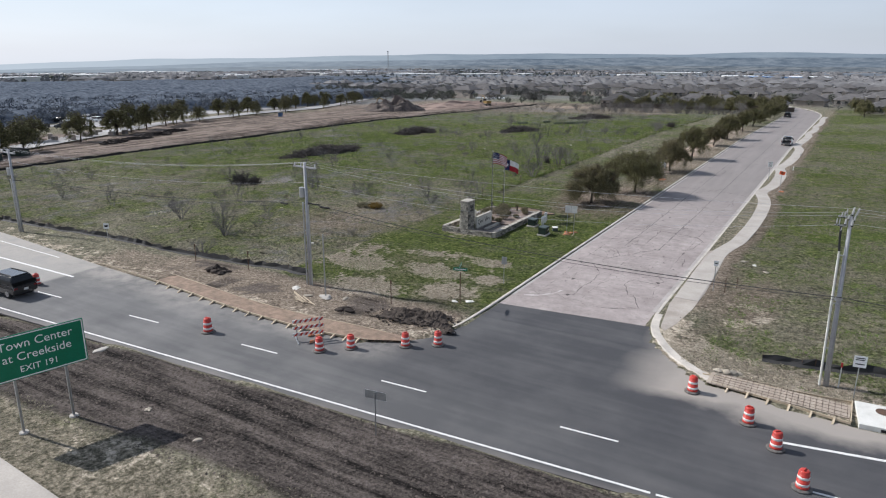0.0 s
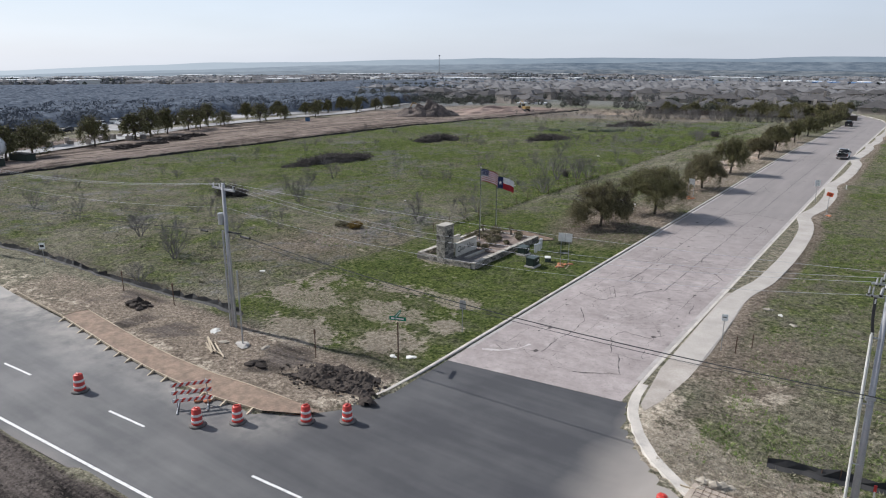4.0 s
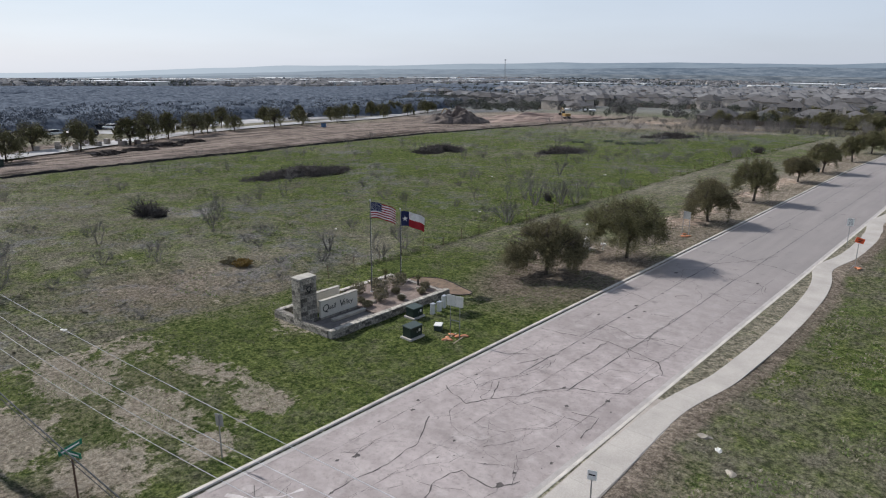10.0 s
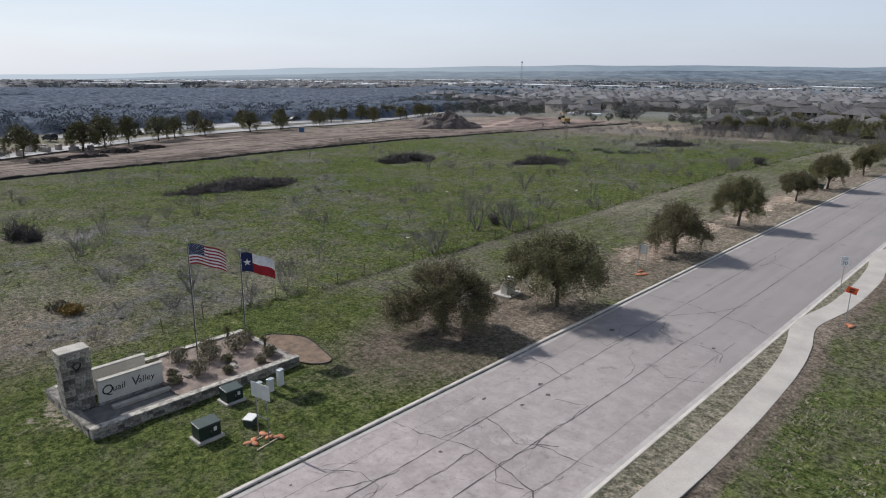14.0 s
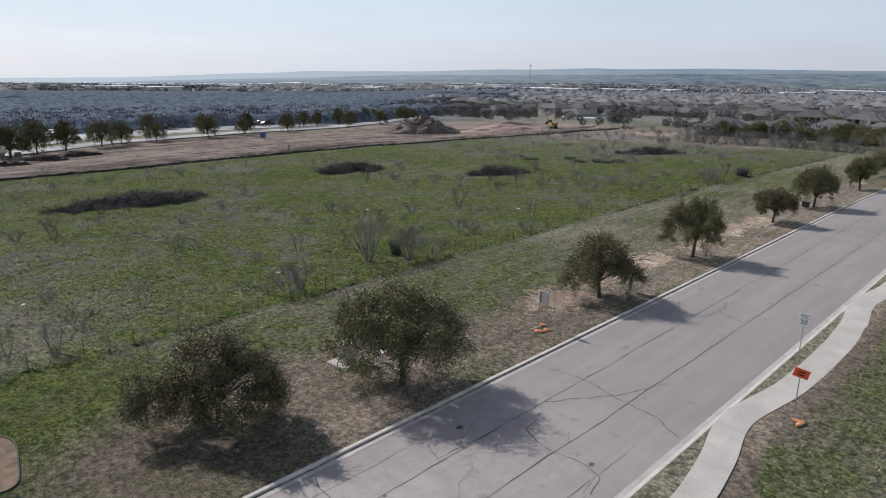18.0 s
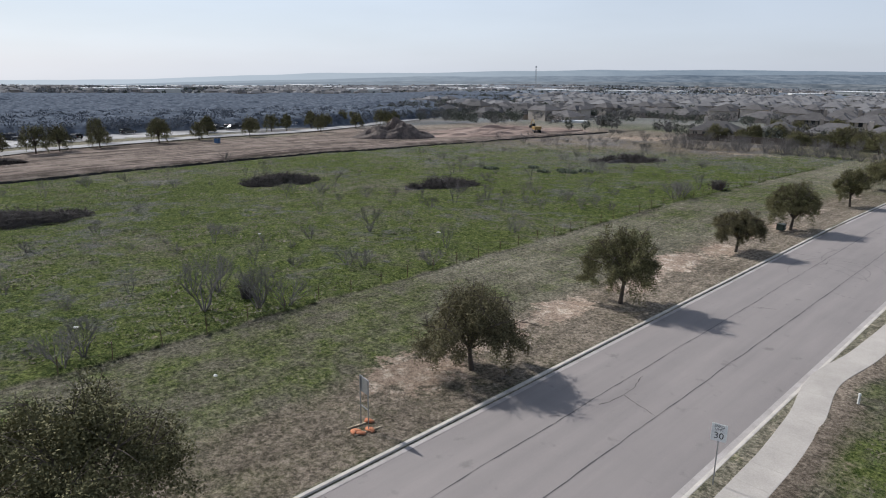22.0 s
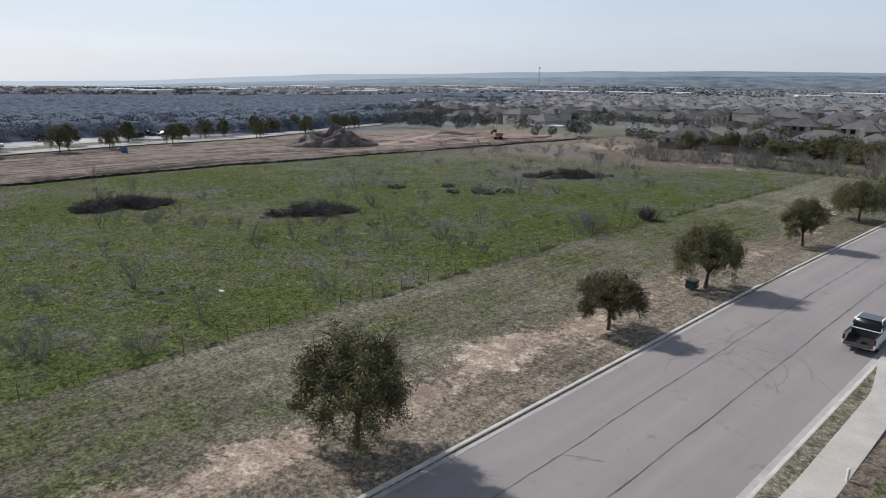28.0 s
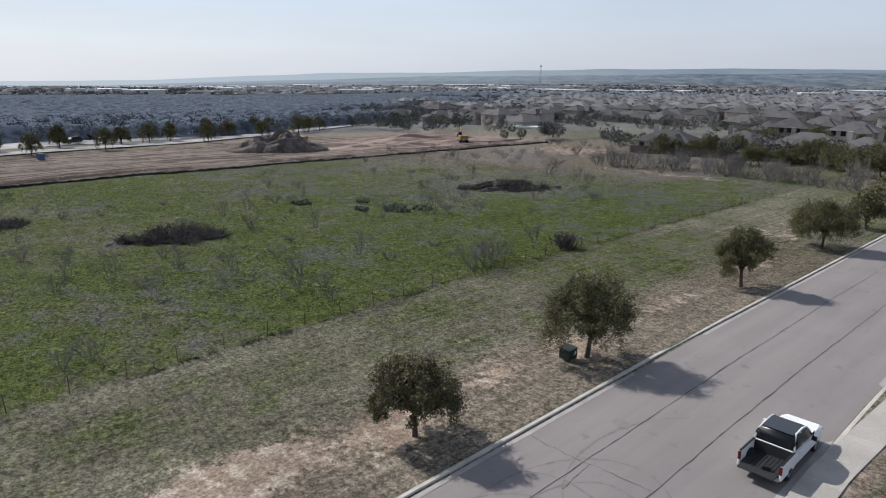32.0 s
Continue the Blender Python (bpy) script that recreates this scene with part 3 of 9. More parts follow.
tan = np.maximum(tan, 0.22 * sstep(5.5, 8.0, south) * (mid > 0.48))
dark = np.maximum(dark, 0.85 * np.exp(-((X - DITCH_X - 0.9) / 1.0) ** 2) * sstep(45, 60, Y) * (Y < 330))
dark = np.maximum(dark, 0.55 * np.exp(-((Y - 39.9) / 0.9) ** 2) * sstep(-37, -40, X) * (X > -90))
# shade of the pasture's edge along the fence, painted in the dark soil colour
dark = np.maximum(dark, (0.30 + 0.30 * mid) * np.exp(-((X - FENCE_X - 0.30) / 0.36) ** 2) * sstep(64, 68, Y) * sstep(235, 215, Y))
dark = np.maximum(dark, 0.48 * np.exp(-((X - FENCE_X + 0.3) / 0.5) ** 2) * sstep(42, 45, Y) * sstep(68, 64, Y))
red = sstep(DITCH_X + 0.5, DITCH_X - 1.5, X) * sstep(-186, -168, X) * sstep(40, 60, Y) * sstep(292, 275, Y) * 0.9
red = np.maximum(red, 0.85 * spot(-158, 232, 48, 34))
red = np.maximum(red, 0.7 * sstep(-210, -225, X) * sstep(-300, -260, X) * sstep(90, 110, Y) * sstep(330, 300, Y) * (mid > 0.45))
green = green + 0.55 * spot(-105, 325, 55, 24)
# grows with distance; the material draws this share in a hazed blue-grey
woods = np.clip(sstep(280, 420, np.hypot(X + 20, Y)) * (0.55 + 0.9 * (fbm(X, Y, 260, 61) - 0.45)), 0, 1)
woods = np.maximum(woods, 0.85 * sstep(-184, -200, X + 0.42 * np.maximum(0, 200 - Y)) * (1 - red))
woods = woods * (1 - 0.8 * sstep(44, 36, np.abs(X + 520)) * sstep(135, 160, Y) * sstep(275, 250, Y))
green = np.clip(green * (1 - 0.85 * red) * (1 - woods), 0, 1)
for nm, (r, g, b, w) in (("cover_a", (green, np.clip(tan, 0, 1), np.clip(dark, 0, 1), weeds)), ("cover_b", (np.clip(thatch, 0, 1), woods, np.clip(red, 0, 1), np.clip(verge * (1 - lawn) + 0.5 * east, 0, 1)))):
    at = ground_me.color_attributes.new(nm, "FLOAT_COLOR", "POINT")
    at.data.foreach_set("color", np.stack([r, g, b, w], -1).astype(np.float32).ravel())


def ground_material():
    m, n, l, b = nodes_of("ground_cover")
    tc = n.new("ShaderNodeTexCoord").outputs["Object"]

    def attr(nm):
        a = n.new("ShaderNodeAttribute")
        a.attribute_name = nm
        s = n.new("ShaderNodeSeparateColor")
        l.new(a.outputs["Color"], s.inputs[0])
        return (*s.outputs, a.outputs["Alpha"])
    a, c = attr("cover_a"), attr("cover_b")
    n1, n2, n3, n4 = noise_node(n, l, tc, 0.30, 6, 0.65), noise_node(n, l, tc, 0.75, 6, 0.75), noise_node(n, l, tc, 2.6, 5, 0.75), noise_node(n, l, tc, 0.02, 5, 0.6)

    n2b = noise_node(n, l, tc, 0.42, 7, 0.72)

    def cover(share, nz, k, sharp):
        v = math_node(n, l, "ADD", share, math_node(n, l, "MULTIPLY", math_node(n, l, "SUBTRACT", nz, 0.5), k))
        return ramp01(n, l, v, 0.5 - sharp, 0.5 + sharp)
    n5 = noise_node(n, l, tc, 5.5, 4, 0.8)
    both = math_node(n, l, "ADD", math_node(n, l, "ADD", math_node(n, l, "MULTIPLY", n2, 0.16), math_node(n, l, "MULTIPLY", n3, 0.40)), math_node(n, l, "MULTIPLY", n5, 0.44))
    dry = mix_node(n, l, ramp01(n, l, both, 0.44, 0.57), (0.085, 0.080, 0.056), (0.280, 0.257, 0.190))
    grn = mix_node(n, l, ramp01(n, l, both, 0.44, 0.57), (0.042, 0.068, 0.016), (0.235, 0.270, 0.086))
    col = mix_node(n, l, cover(a[0], n2b, 2.6, 0.34), dry, grn)
    col = mix_node(n, l, cover(c[0], both, 1.6, 0.22), col, mix_node(n, l, ramp01(n, l, both, 0.44, 0.57), (0.135, 0.108, 0.083), (0.345, 0.285, 0.225)))
    weed = math_node(n, l, "MULTIPLY", cover(a[3], noise_node(n, l, tc, 0.38, 7, 0.75), 2.4, 0.14), 0.72)
    col = mix_node(n, l, weed, col, mix_node(n, l, ramp01(n, l, both, 0.42, 0.58), (0.090, 0.088, 0.086), (0.275, 0.262, 0.262)))
    mow = n.new("ShaderNodeMapping")
    mow.inputs["Scale"].default_value = (1.5, 0.10, 1.0)
    l.new(tc, mow.inputs["Vector"])
    mown = math_node(n, l, "MULTIPLY", math_node(n, l, "SUBTRACT", noise_node(n, l, mow.outputs[0], 1.0, 4, 0.7), 0.5), math_node(n, l, "MULTIPLY", c[3], 1.3))
    col = mix_node(n, l, 1.0, col, math_node(n, l, "ADD", mown, 1.0), "MULTIPLY")
    mp = n.new("ShaderNodeMapping")
    mp.inputs["Scale"].default_value = (0.55, 0.03, 1.0)
    mp.inputs["Rotation"].default_value = (0, 0, radians(-8))
    l.new(tc, mp.inputs["Vector"])
    graded = math_node(n, l, "ADD", math_node(n, l, "MULTIPLY", noise_node(n, l, mp.outputs[0], 1.0, 5, 0.7), 0.7), math_node(n, l, "MULTIPLY", n1, 0.3))
    col = mix_node(n, l, cover(c[2], n1, 0.7, 0.22), col, mix_node(n, l, ramp01(n, l, graded, 0.44, 0.56), (0.245, 0.198, 0.168), (0.075, 0.060, 0.050)))
    both2 = math_node(n, l, "ADD", math_node(n, l, "ADD", math_node(n, l, "MULTIPLY", n2b, 0.42), math_node(n, l, "MULTIPLY", n2, 0.33)), math_node(n, l, "MULTIPLY", n3, 0.25))
    soil = mix_node(n, l, ramp01(n, l, both, 0.42, 0.58), (0.25, 0.185, 0.14), (0.44, 0.34, 0.265))
    chalk = ramp01(n, l, noise_node(n, l, tc, 0.85, 6, 0.75), 0.50, 0.60)
    soil = mix_node(n, l, chalk, soil, mix_node(n, l, ramp01(n, l, n5, 0.35, 0.65), (0.42, 0.345, 0.27), (0.68, 0.585, 0.475)))
    sep = n.new("ShaderNodeSeparateXYZ")
    l.new(tc, sep.inputs[0])
    straw = mix_node(n, l, ramp01(n, l, both, 0.42, 0.58), (0.24, 0.205, 0.155), (0.56, 0.495, 0.395))
    soil = mix_node(n, l, math_node(n, l, "MULTIPLY", ramp01(n, l, sep.outputs[1], 66.0, 58.0), 0.8), soil, straw)
    col = mix_node(n, l, cover(a[1], both2, 5.0, 0.10), col, soil)
    rut = n.new("ShaderNodeMapping")
    rut.inputs["Scale"].default_value = (0.10, 1.25, 1.0)
    rut.inputs["Rotation"].default_value = (0, 0, radians(-6))
    l.new(tc, rut.inputs["Vector"])
    ruts = math_node(n, l, "ADD", math_node(n, l, "MULTIPLY", noise_node(n, l, rut.outputs[0], 1.0, 5, 0.7), 0.5), math_node(n, l, "ADD", math_node(n, l, "MULTIPLY", n5, 0.3), math_node(n, l, "MULTIPLY", n1, 0.2)))
    col = mix_node(n, l, cover(a[2], both, 0.9, 0.16), col, mix_node(n, l, ramp01(n, l, ruts, 0.43, 0.57), (0.018, 0.016, 0.015), (0.140, 0.119, 0.106)))
    # far land: distance haze mixed into the base colour
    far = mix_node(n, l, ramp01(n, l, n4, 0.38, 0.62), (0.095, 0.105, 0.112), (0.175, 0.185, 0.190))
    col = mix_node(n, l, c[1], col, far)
    grit = math_node(n, l, "ADD", math_node(n, l, "MULTIPLY", ramp01(n, l, noise_node(n, l, tc, 5.0, 5, 0.85), 0.37, 0.63), 0.86), 0.58)
    col = mix_node(n, l, 1.0, col, grit, "MULTIPLY")
    l.new(col, b.inputs["Base Color"])
    b.inputs["Roughness"].default_value = 0.95
    b.inputs["Specular IOR Level"].default_value = 0.04
    h = math_node(n, l, "ADD", both, math_node(n, l, "MULTIPLY", noise_node(n, l, tc, 22.0, 2), 0.35))
    bump_into(n, l, b, h, 1.0, 0.3)
    bump = next(q for q in n if q.type == "BUMP")
    l.new(math_node(n, l, "ADD", math_node(n, l, "MULTIPLY", a[0], 0.85), 0.16), bump.inputs["Distance"])
    return m


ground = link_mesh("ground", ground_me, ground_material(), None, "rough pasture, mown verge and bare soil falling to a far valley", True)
tagged(ground, category="ground", kind="structure")


# ---- pavements ----


def fan(outline, z, name, material, label, category, thick=0.12):
    """A slab with the given outline (counter-clockwise), its top at height z."""
    bm = bmesh.new()
    f = bm.faces.new([bm.verts.new((x, y, z)) for x, y in outline])
    r = bmesh.ops.extrude_face_region(bm, geom=[f])
    for v in r["geom"]:
        if isinstance(v, bmesh.types.BMVert):
            v.co.z -= thick
    bmesh.ops.triangulate(bm, faces=[q for q in bm.faces if len(q.verts) > 4])
    bmesh.ops.recalc_face_normals(bm, faces=bm.faces[:])
    return tagged(part(name, bm, material, None, label), category=category, kind="structure")


def asphalt_material():
    m, n, l, b = nodes_of("asphalt")
    tc = n.new("ShaderNodeTexCoord").outputs["Object"]
    mp = n.new("ShaderNodeMapping")
    mp.inputs["Scale"].default_value = (0.10, 1.3, 1.0)
    mp.inputs["Rotation"].default_value = (0, 0, radians(-3.6))
    l.new(tc, mp.inputs["Vector"])
    streak = noise_node(n, l, mp.outputs[0], 1.0, 4, 0.55)
    blotch, grain = noise_node(n, l, tc, 0.22, 5, 0.6), noise_node(n, l, tc, 30.0, 3)
    sp = n.new("ShaderNodeSeparateXYZ")
    l.new(tc, sp.inputs[0])
    old = ramp01(n, l, math_node(n, l, "ADD", sp.outputs[0], math_node(n, l, "MULTIPLY", blotch, 0.5)), -53.9, -54.4)
    f = math_node(n, l, "ADD", math_node(n, l, "MULTIPLY", streak, 0.35), math_node(n, l, "MULTIPLY", blotch, 0.65))
    inter = ramp01(n, l, sp.outputs[0], -30.0, -18.0)
    f = math_node(n, l, "SUBTRACT", f, math_node(n, l, "MULTIPLY", inter, 0.07))
    col = mix_node(n, l, ramp01(n, l, f, 0.38, 0.62), (0.080, 0.079, 0.080), (0.142, 0.137, 0.134))
    lanes = math_node(n, l, "SUBTRACT", sp.outputs[1], math_node(n, l, "MULTIPLY", sp.outputs[0], 0.062))
    newer = math_node(n, l, "MULTIPLY", ramp01(n, l, math_node(n, l, "ADD", sp.outputs[0], math_node(n, l, "MULTIPLY", blotch, 9.0)), -26.0, -15.5), ramp01(n, l, math_node(n, l, "ADD", lanes, math_node(n, l, "MULTIPLY", blotch, 1.6)), 28.2, 30.6))
    col = mix_node(n, l, math_node(n, l, "MULTIPLY", newer, 0.9), col, mix_node(n, l, ramp01(n, l, f, 0.34, 0.6), (0.038, 0.038, 0.042), (0.076, 0.075, 0.077)))
    east_lanes = ramp01(n, l, math_node(n, l, "ADD", sp.outputs[0], math_node(n, l, "MULTIPLY", blotch, 12.0)), -20.0, 2.0)
    col = mix_node(n, l, math_node(n, l, "MULTIPLY", east_lanes, 0.8), col, mix_node(n, l, ramp01(n, l, f, 0.34, 0.6), (0.042, 0.042, 0.046), (0.080, 0.078, 0.079)))
    rim = ramp01(n, l, math_node(n, l, "SUBTRACT", lanes, math_node(n, l, "MULTIPLY", blotch, 1.2)), 24.5, 23.7)
    col = mix_node(n, l, math_node(n, l, "MULTIPLY", rim, 0.55), col, (0.20, 0.175, 0.155))
    oldc = mix_node(n, l, ramp01(n, l, f, 0.35, 0.7), (0.22, 0.21, 0.195), (0.29, 0.275, 0.255))
    col = mix_node(n, l, old, col, oldc)
    # dust dragged over the northern edge
    dust = ramp01(n, l, math_node(n, l, "SUBTRACT", math_node(n, l, "ADD", sp.outputs[1], math_node(n, l, "MULTIPLY", blotch, 5.0)), math_node(n, l, "MULTIPLY", sp.outputs[0], 0.03)), 31.6, 36.2)
    dust = math_node(n, l, "MULTIPLY", dust, ramp01(n, l, noise_node(n, l, tc, 0.55, 6, 0.7), 0.34, 0.58))
    lim = ramp01(n, l, sp.outputs[0], -21.5, -24.0)
    col = mix_node(n, l, math_node(n, l, "MULTIPLY", math_node(n, l, "MULTIPLY", dust, lim), 0.85), col, (0.33, 0.30, 0.265))
    lim2 = ramp01(n, l, math_node(n, l, "SUBTRACT", sp.outputs[0], math_node(n, l, "MULTIPLY", blotch, 3.0)), -11.4, -8.4)
    dust2 = ramp01(n, l, math_node(n, l, "ADD", sp.outputs[1], math_node(n, l, "MULTIPLY", blotch, 4.0)), 35.0, 36.6)
    col = mix_node(n, l, math_node(n, l, "MULTIPLY", math_node(n, l, "MULTIPLY", dust2, lim2), 0.85), col, (0.33, 0.295, 0.26))
    col = mix_node(n, l, 1.0, col, math_node(n, l, "ADD", math_node(n, l, "MULTIPLY", grain, 0.6), 0.7), "MULTIPLY")
    l.new(col, b.inputs["Base Color"])
    b.inputs["Roughness"].default_value = 0.82
    bump_into(n, l, b, grain, 0.25, 0.01)
    return m


def street_material():
    """Old concrete street, stained and patched near the corner, greyer to the north."""
    m, n, l, b = nodes_of("street_concrete")
    tc = n.new("ShaderNodeTexCoord").outputs["Object"]
    mp = n.new("ShaderNodeMapping")
    mp.inputs["Scale"].default_value = (1.0, 0.07, 1.0)
    l.new(tc, mp.inputs["Vector"])
    lane, blotch, mid_, grain = noise_node(n, l, mp.outputs[0], 0.8, 4), noise_node(n, l, tc, 0.16, 5, 0.6), noise_node(n, l, tc, 1.1, 5, 0.65), noise_node(n, l, tc, 26.0, 3)
    sp = n.new("ShaderNodeSeparateXYZ")
    l.new(tc, sp.inputs[0])
    north = ramp01(n, l, sp.outputs[1], 66.0, 98.0)
    f = math_node(n, l, "ADD", math_node(n, l, "MULTIPLY", blotch, 0.5), math_node(n, l, "MULTIPLY", mid_, 0.5))
    mottle = noise_node(n, l, tc, 3.6, 5, 0.75)
    near = mix_node(n, l, ramp01(n, l, f, 0.38, 0.60), (0.360, 0.312, 0.296), (0.238, 0.203, 0.192))
    near = mix_node(n, l, math_node(n, l, "MULTIPLY", ramp01(n, l, mottle, 0.52, 0.66), 0.55), near, (0.185, 0.160, 0.150))
    near = mix_node(n, l, math_node(n, l, "MULTIPLY", ramp01(n, l, noise_node(n, l, tc, 0.5, 6, 0.7), 0.56, 0.68), 0.5), near, (0.44, 0.395, 0.375))
    g = math_node(n, l, "ADD", math_node(n, l, "MULTIPLY", lane, 0.6), math_node(n, l, "MULTIPLY", blotch, 0.4))
    far = mix_node(n, l, ramp01(n, l, g, 0.36, 0.64), (0.234, 0.208, 0.195), (0.190, 0.170, 0.161))
    col = mix_node(n, l, north, near, far)
    spots = ramp01(n, l, noise_node(n, l, tc, 0.8, 5, 0.6), 0.62, 0.72)
    col = mix_node(n, l, math_node(n, l, "MULTIPLY", spots, 0.6), col, (0.12, 0.105, 0.10))
    col = mix_node(n, l, 1.0, col, math_node(n, l, "ADD", math_node(n, l, "MULTIPLY", grain, 0.3), 0.85), "MULTIPLY")
    l.new(col, b.inputs["Base Color"])
    b.inputs["Roughness"].default_value = 0.85
    bump_into(n, l, b, grain, 0.2, 0.008)
    return m


M["asphalt"], M["street"] = asphalt_material(), street_material()
seam_y_l, seam_y_r = 41.8, 43.1
outline = [(-320, hw_south(-320) - 0.0), (220, hw_south(220))] + NORTH_EDGE_R[::-1] + [(-10.05, seam_y_r), (CURB_L + 0.02, seam_y_l)] + NORTH_EDGE[::-1]
frontage = fan(outline, 0.0, "road", M["asphalt"], "dark new asphalt frontage road with an older pale stretch", "road")


def ribbon(name, xl, xr, ys, z, material, label, category, kind="structure", parent=None, thick=0.0):
    v, f = [], []
    for i, y in enumerate(ys):
        a, b_ = xl(y), xr(y)
        v += [(a, y, z(a, y)), (b_, y, z(b_, y))]
        if i:
            f.append((2 * i - 2, 2 * i - 1, 2 * i + 1, 2 * i))
    ob = link_mesh(name, quads(v, f), material, parent, label)
    return tagged(ob, category=category, kind=kind) if not parent else ob


def street_z(x, y):
    return float(valley(-20, y)) + 0.0


ys_street = [seam_y_l] + list(np.arange(46, 262, 6.0)) + list(np.arange(262, 420, 4.0))
ys_s = np.array(ys_street)
v, f = [], []
cols = np.linspace(0, 1, 9)
for i, y in enumerate(ys_street):
    for u in cols:
        x = CURB_L + u * (CURB_R - CURB_L)
        yy = y + (seam_y_r - seam_y_l) * u if i == 0 else y
        v.append((x + float(road_x(y)), yy, street_z(x, y) + 0.05 * (1 - (2 * u - 1) ** 2) * (i > 0) + 0.004))
    if i:
        f += [((i - 1) * 9 + k, (i - 1) * 9 + k + 1, i * 9 + k + 1, i * 9 + k) for k in range(8)]
street = tagged(link_mesh("street", quads(v, f), M["street"], None, "pinkish grey concrete street, cracked and stained", True), category="street", kind="structure")


# ---- kerbs, sidewalk, markings ----


def kerb_run(name, pts, width, label, mat_key="kerb", gutter=0.0, side=1):
    """A kerb along a line of points (x, y, z of the road beside it), cut into lengths; the pieces are its parts."""
    root = thing(name, pose(0, 0, 0), label, "kerb", kind="structure")
    p = np.array(pts, float)
    seg = np.hypot(*np.diff(p[:, :2], axis=0).T)
    s = np.concatenate([[0], np.cumsum(seg)])
    k = 0.0
    while k < s[-1] - 0.2:
        e = min(k + 3.05, s[-1])
        t = np.linspace(k + 0.006, e - 0.006, 4 if seg.min() < 2.5 else 2)
        cx, cy_, cz = (np.interp(t, s, p[:, i]) for i in range(3))
        dx, dy = np.gradient(cx), np.gradient(cy_)
        n_ = np.hypot(dx, dy)
        nx_, ny_ = -dy / n_ * side, dx / n_ * side
        bm = bmesh.new()
        prof = [(-gutter, 0.012), (0.0, 0.012), (0.03, 0.10), (0.055, 0.128), (width - 0.02, 0.132), (width, 0.12), (width, -0.1), (-gutter, -0.1)]
        rows = [[bm.verts.new((x + a * u, y + b * u, z + h)) for u, h in prof] for x, y, z, a, b in zip(cx, cy_, cz, nx_, ny_)]
        for r0, r1 in zip(rows, rows[1:]):
            for i in range(len(prof)):
                j = (i + 1) % len(prof)
                bm.faces.new((r0[i], r0[j], r1[j], r1[i]))
        bm.faces.new(rows[0])
        bm.faces.new(rows[-1][::-1])
        bmesh.ops.recalc_face_normals(bm, faces=bm.faces[:])
        part("kerb_length", bm, M[mat_key], root)
        k = e
    return root


left_line = [(-21.1, 35.8, 0.0), (-20.97, 36.8, 0.0), (-20.87, 39.0, 0.0), (-20.85, 41.0, 0.0)] + [(CURB_L + float(road_x(y)), y, street_z(0, y)) for y in [42.5] + list(np.arange(46, 262, 9.0)) + list(np.arange(262, 372, 8.0))]
kerb_run("kerb_west", left_line, 0.25, "weathered concrete kerb with a pale gutter along the street", gutter=0.0, side=1)
right_line = [(-5.0, 36.75, 0.0), (-6.2, 37.55, 0.0), (-7.5, 38.75, 0.0), (-8.75, 40.45, 0.0), (-9.6, 42.1, 0.0), (-10.05, 43.6, 0.0), (-10.22, 45.5, 0.0)] + [(CURB_R + float(road_x(y)), y, street_z(0, y)) for y in list(np.arange(48, 262, 9.0)) + list(np.arange(262, 372, 8.0))]
kerb_run("kerb_east", right_line[6:], 0.24, "weathered concrete kerb with a pale gutter along the street", side=-1)
kerb_run("kerb_corner", right_line[:7], 0.58, "broad worn concrete kerb sweeping round the corner", side=-1)
M["gutter"] = plain("gutter_concrete", (0.375, 0.345, 0.325), (0.285, 0.262, 0.245), 0.8, 16, 0.85, bump=0.3)
for nm, a, b_ in (("gutter_west", CURB_L + 0.0, CURB_L + 0.32), ("gutter_east", CURB_R - 0.30, CURB_R - 0.0)):
    ys = [46 if "east" in nm else 44] + list(np.arange(50, 262, 12.0)) + list(np.arange(262, 372, 8.0))
    ribbon(nm, lambda y, a=a: a + float(road_x(y)), lambda y, b_=b_: b_ + float(road_x(y)), ys, lambda x, y: street_z(x, y) + 0.024, M["gutter"], "pale concrete gutter strip beside the kerb", "gutter")

# the sidewalk wanders to and from the kerb
wy, wx = [w[0] for w in WALK], [w[1] for w in WALK]
tt = np.arange(44.0, 262.0, 0.25)
raw = np.interp(tt, wy, wx)
ker = np.exp(-np.linspace(-2, 2, 17) ** 2)
smooth_x = np.convolve(np.pad(raw, 8, mode="edge"), ker / ker.sum(), "valid")


def walk_x(y):
    return float(np.interp(y, tt, smooth_x))


sidewalk = thing("sidewalk", pose(0, 0, 0), "pale concrete sidewalk winding along the street", "sidewalk", kind="structure")
y = 49.6
while y < 260:
    w = float(np.interp(y, [56, 62, 67, 98, 110], [0.85, 0.72, 0.70, 0.74, 0.78]))
    bm = bmesh.new()
    rows = []
    for yy in np.linspace(y + 0.003, y + 1.80 - 0.003, 4):
        x0, z0 = walk_x(yy), street_z(0, yy)
        sl = (walk_x(yy + 0.1) - walk_x(yy - 0.1)) / 0.2
        k_ = math.hypot(1, sl)
        rows.append([bm.verts.new((x0 + u * w, yy - u * w * sl, z0 + h)) for u, h in ((-1, -0.02), (-1, 0.158), (-0.985, 0.165), (0.985, 0.165), (1, 0.158), (1, -0.02))])
    for r0, r1 in zip(rows, rows[1:]):
        for i in range(5):
            bm.faces.new((r0[i], r1[i], r1[i + 1], r0[i + 1]))
    bm.faces.new(rows[0])
    bm.faces.new(rows[-1][::-1])
    bmesh.ops.recalc_face_normals(bm, faces=bm.faces[:])
    part("panel", bm, M["walk"], sidewalk)
    y += 1.80
M["apron"] = plain("stained_concrete", (0.40, 0.36, 0.32), (0.27, 0.235, 0.20), 0.45, 9, 0.88, bump=0.3)
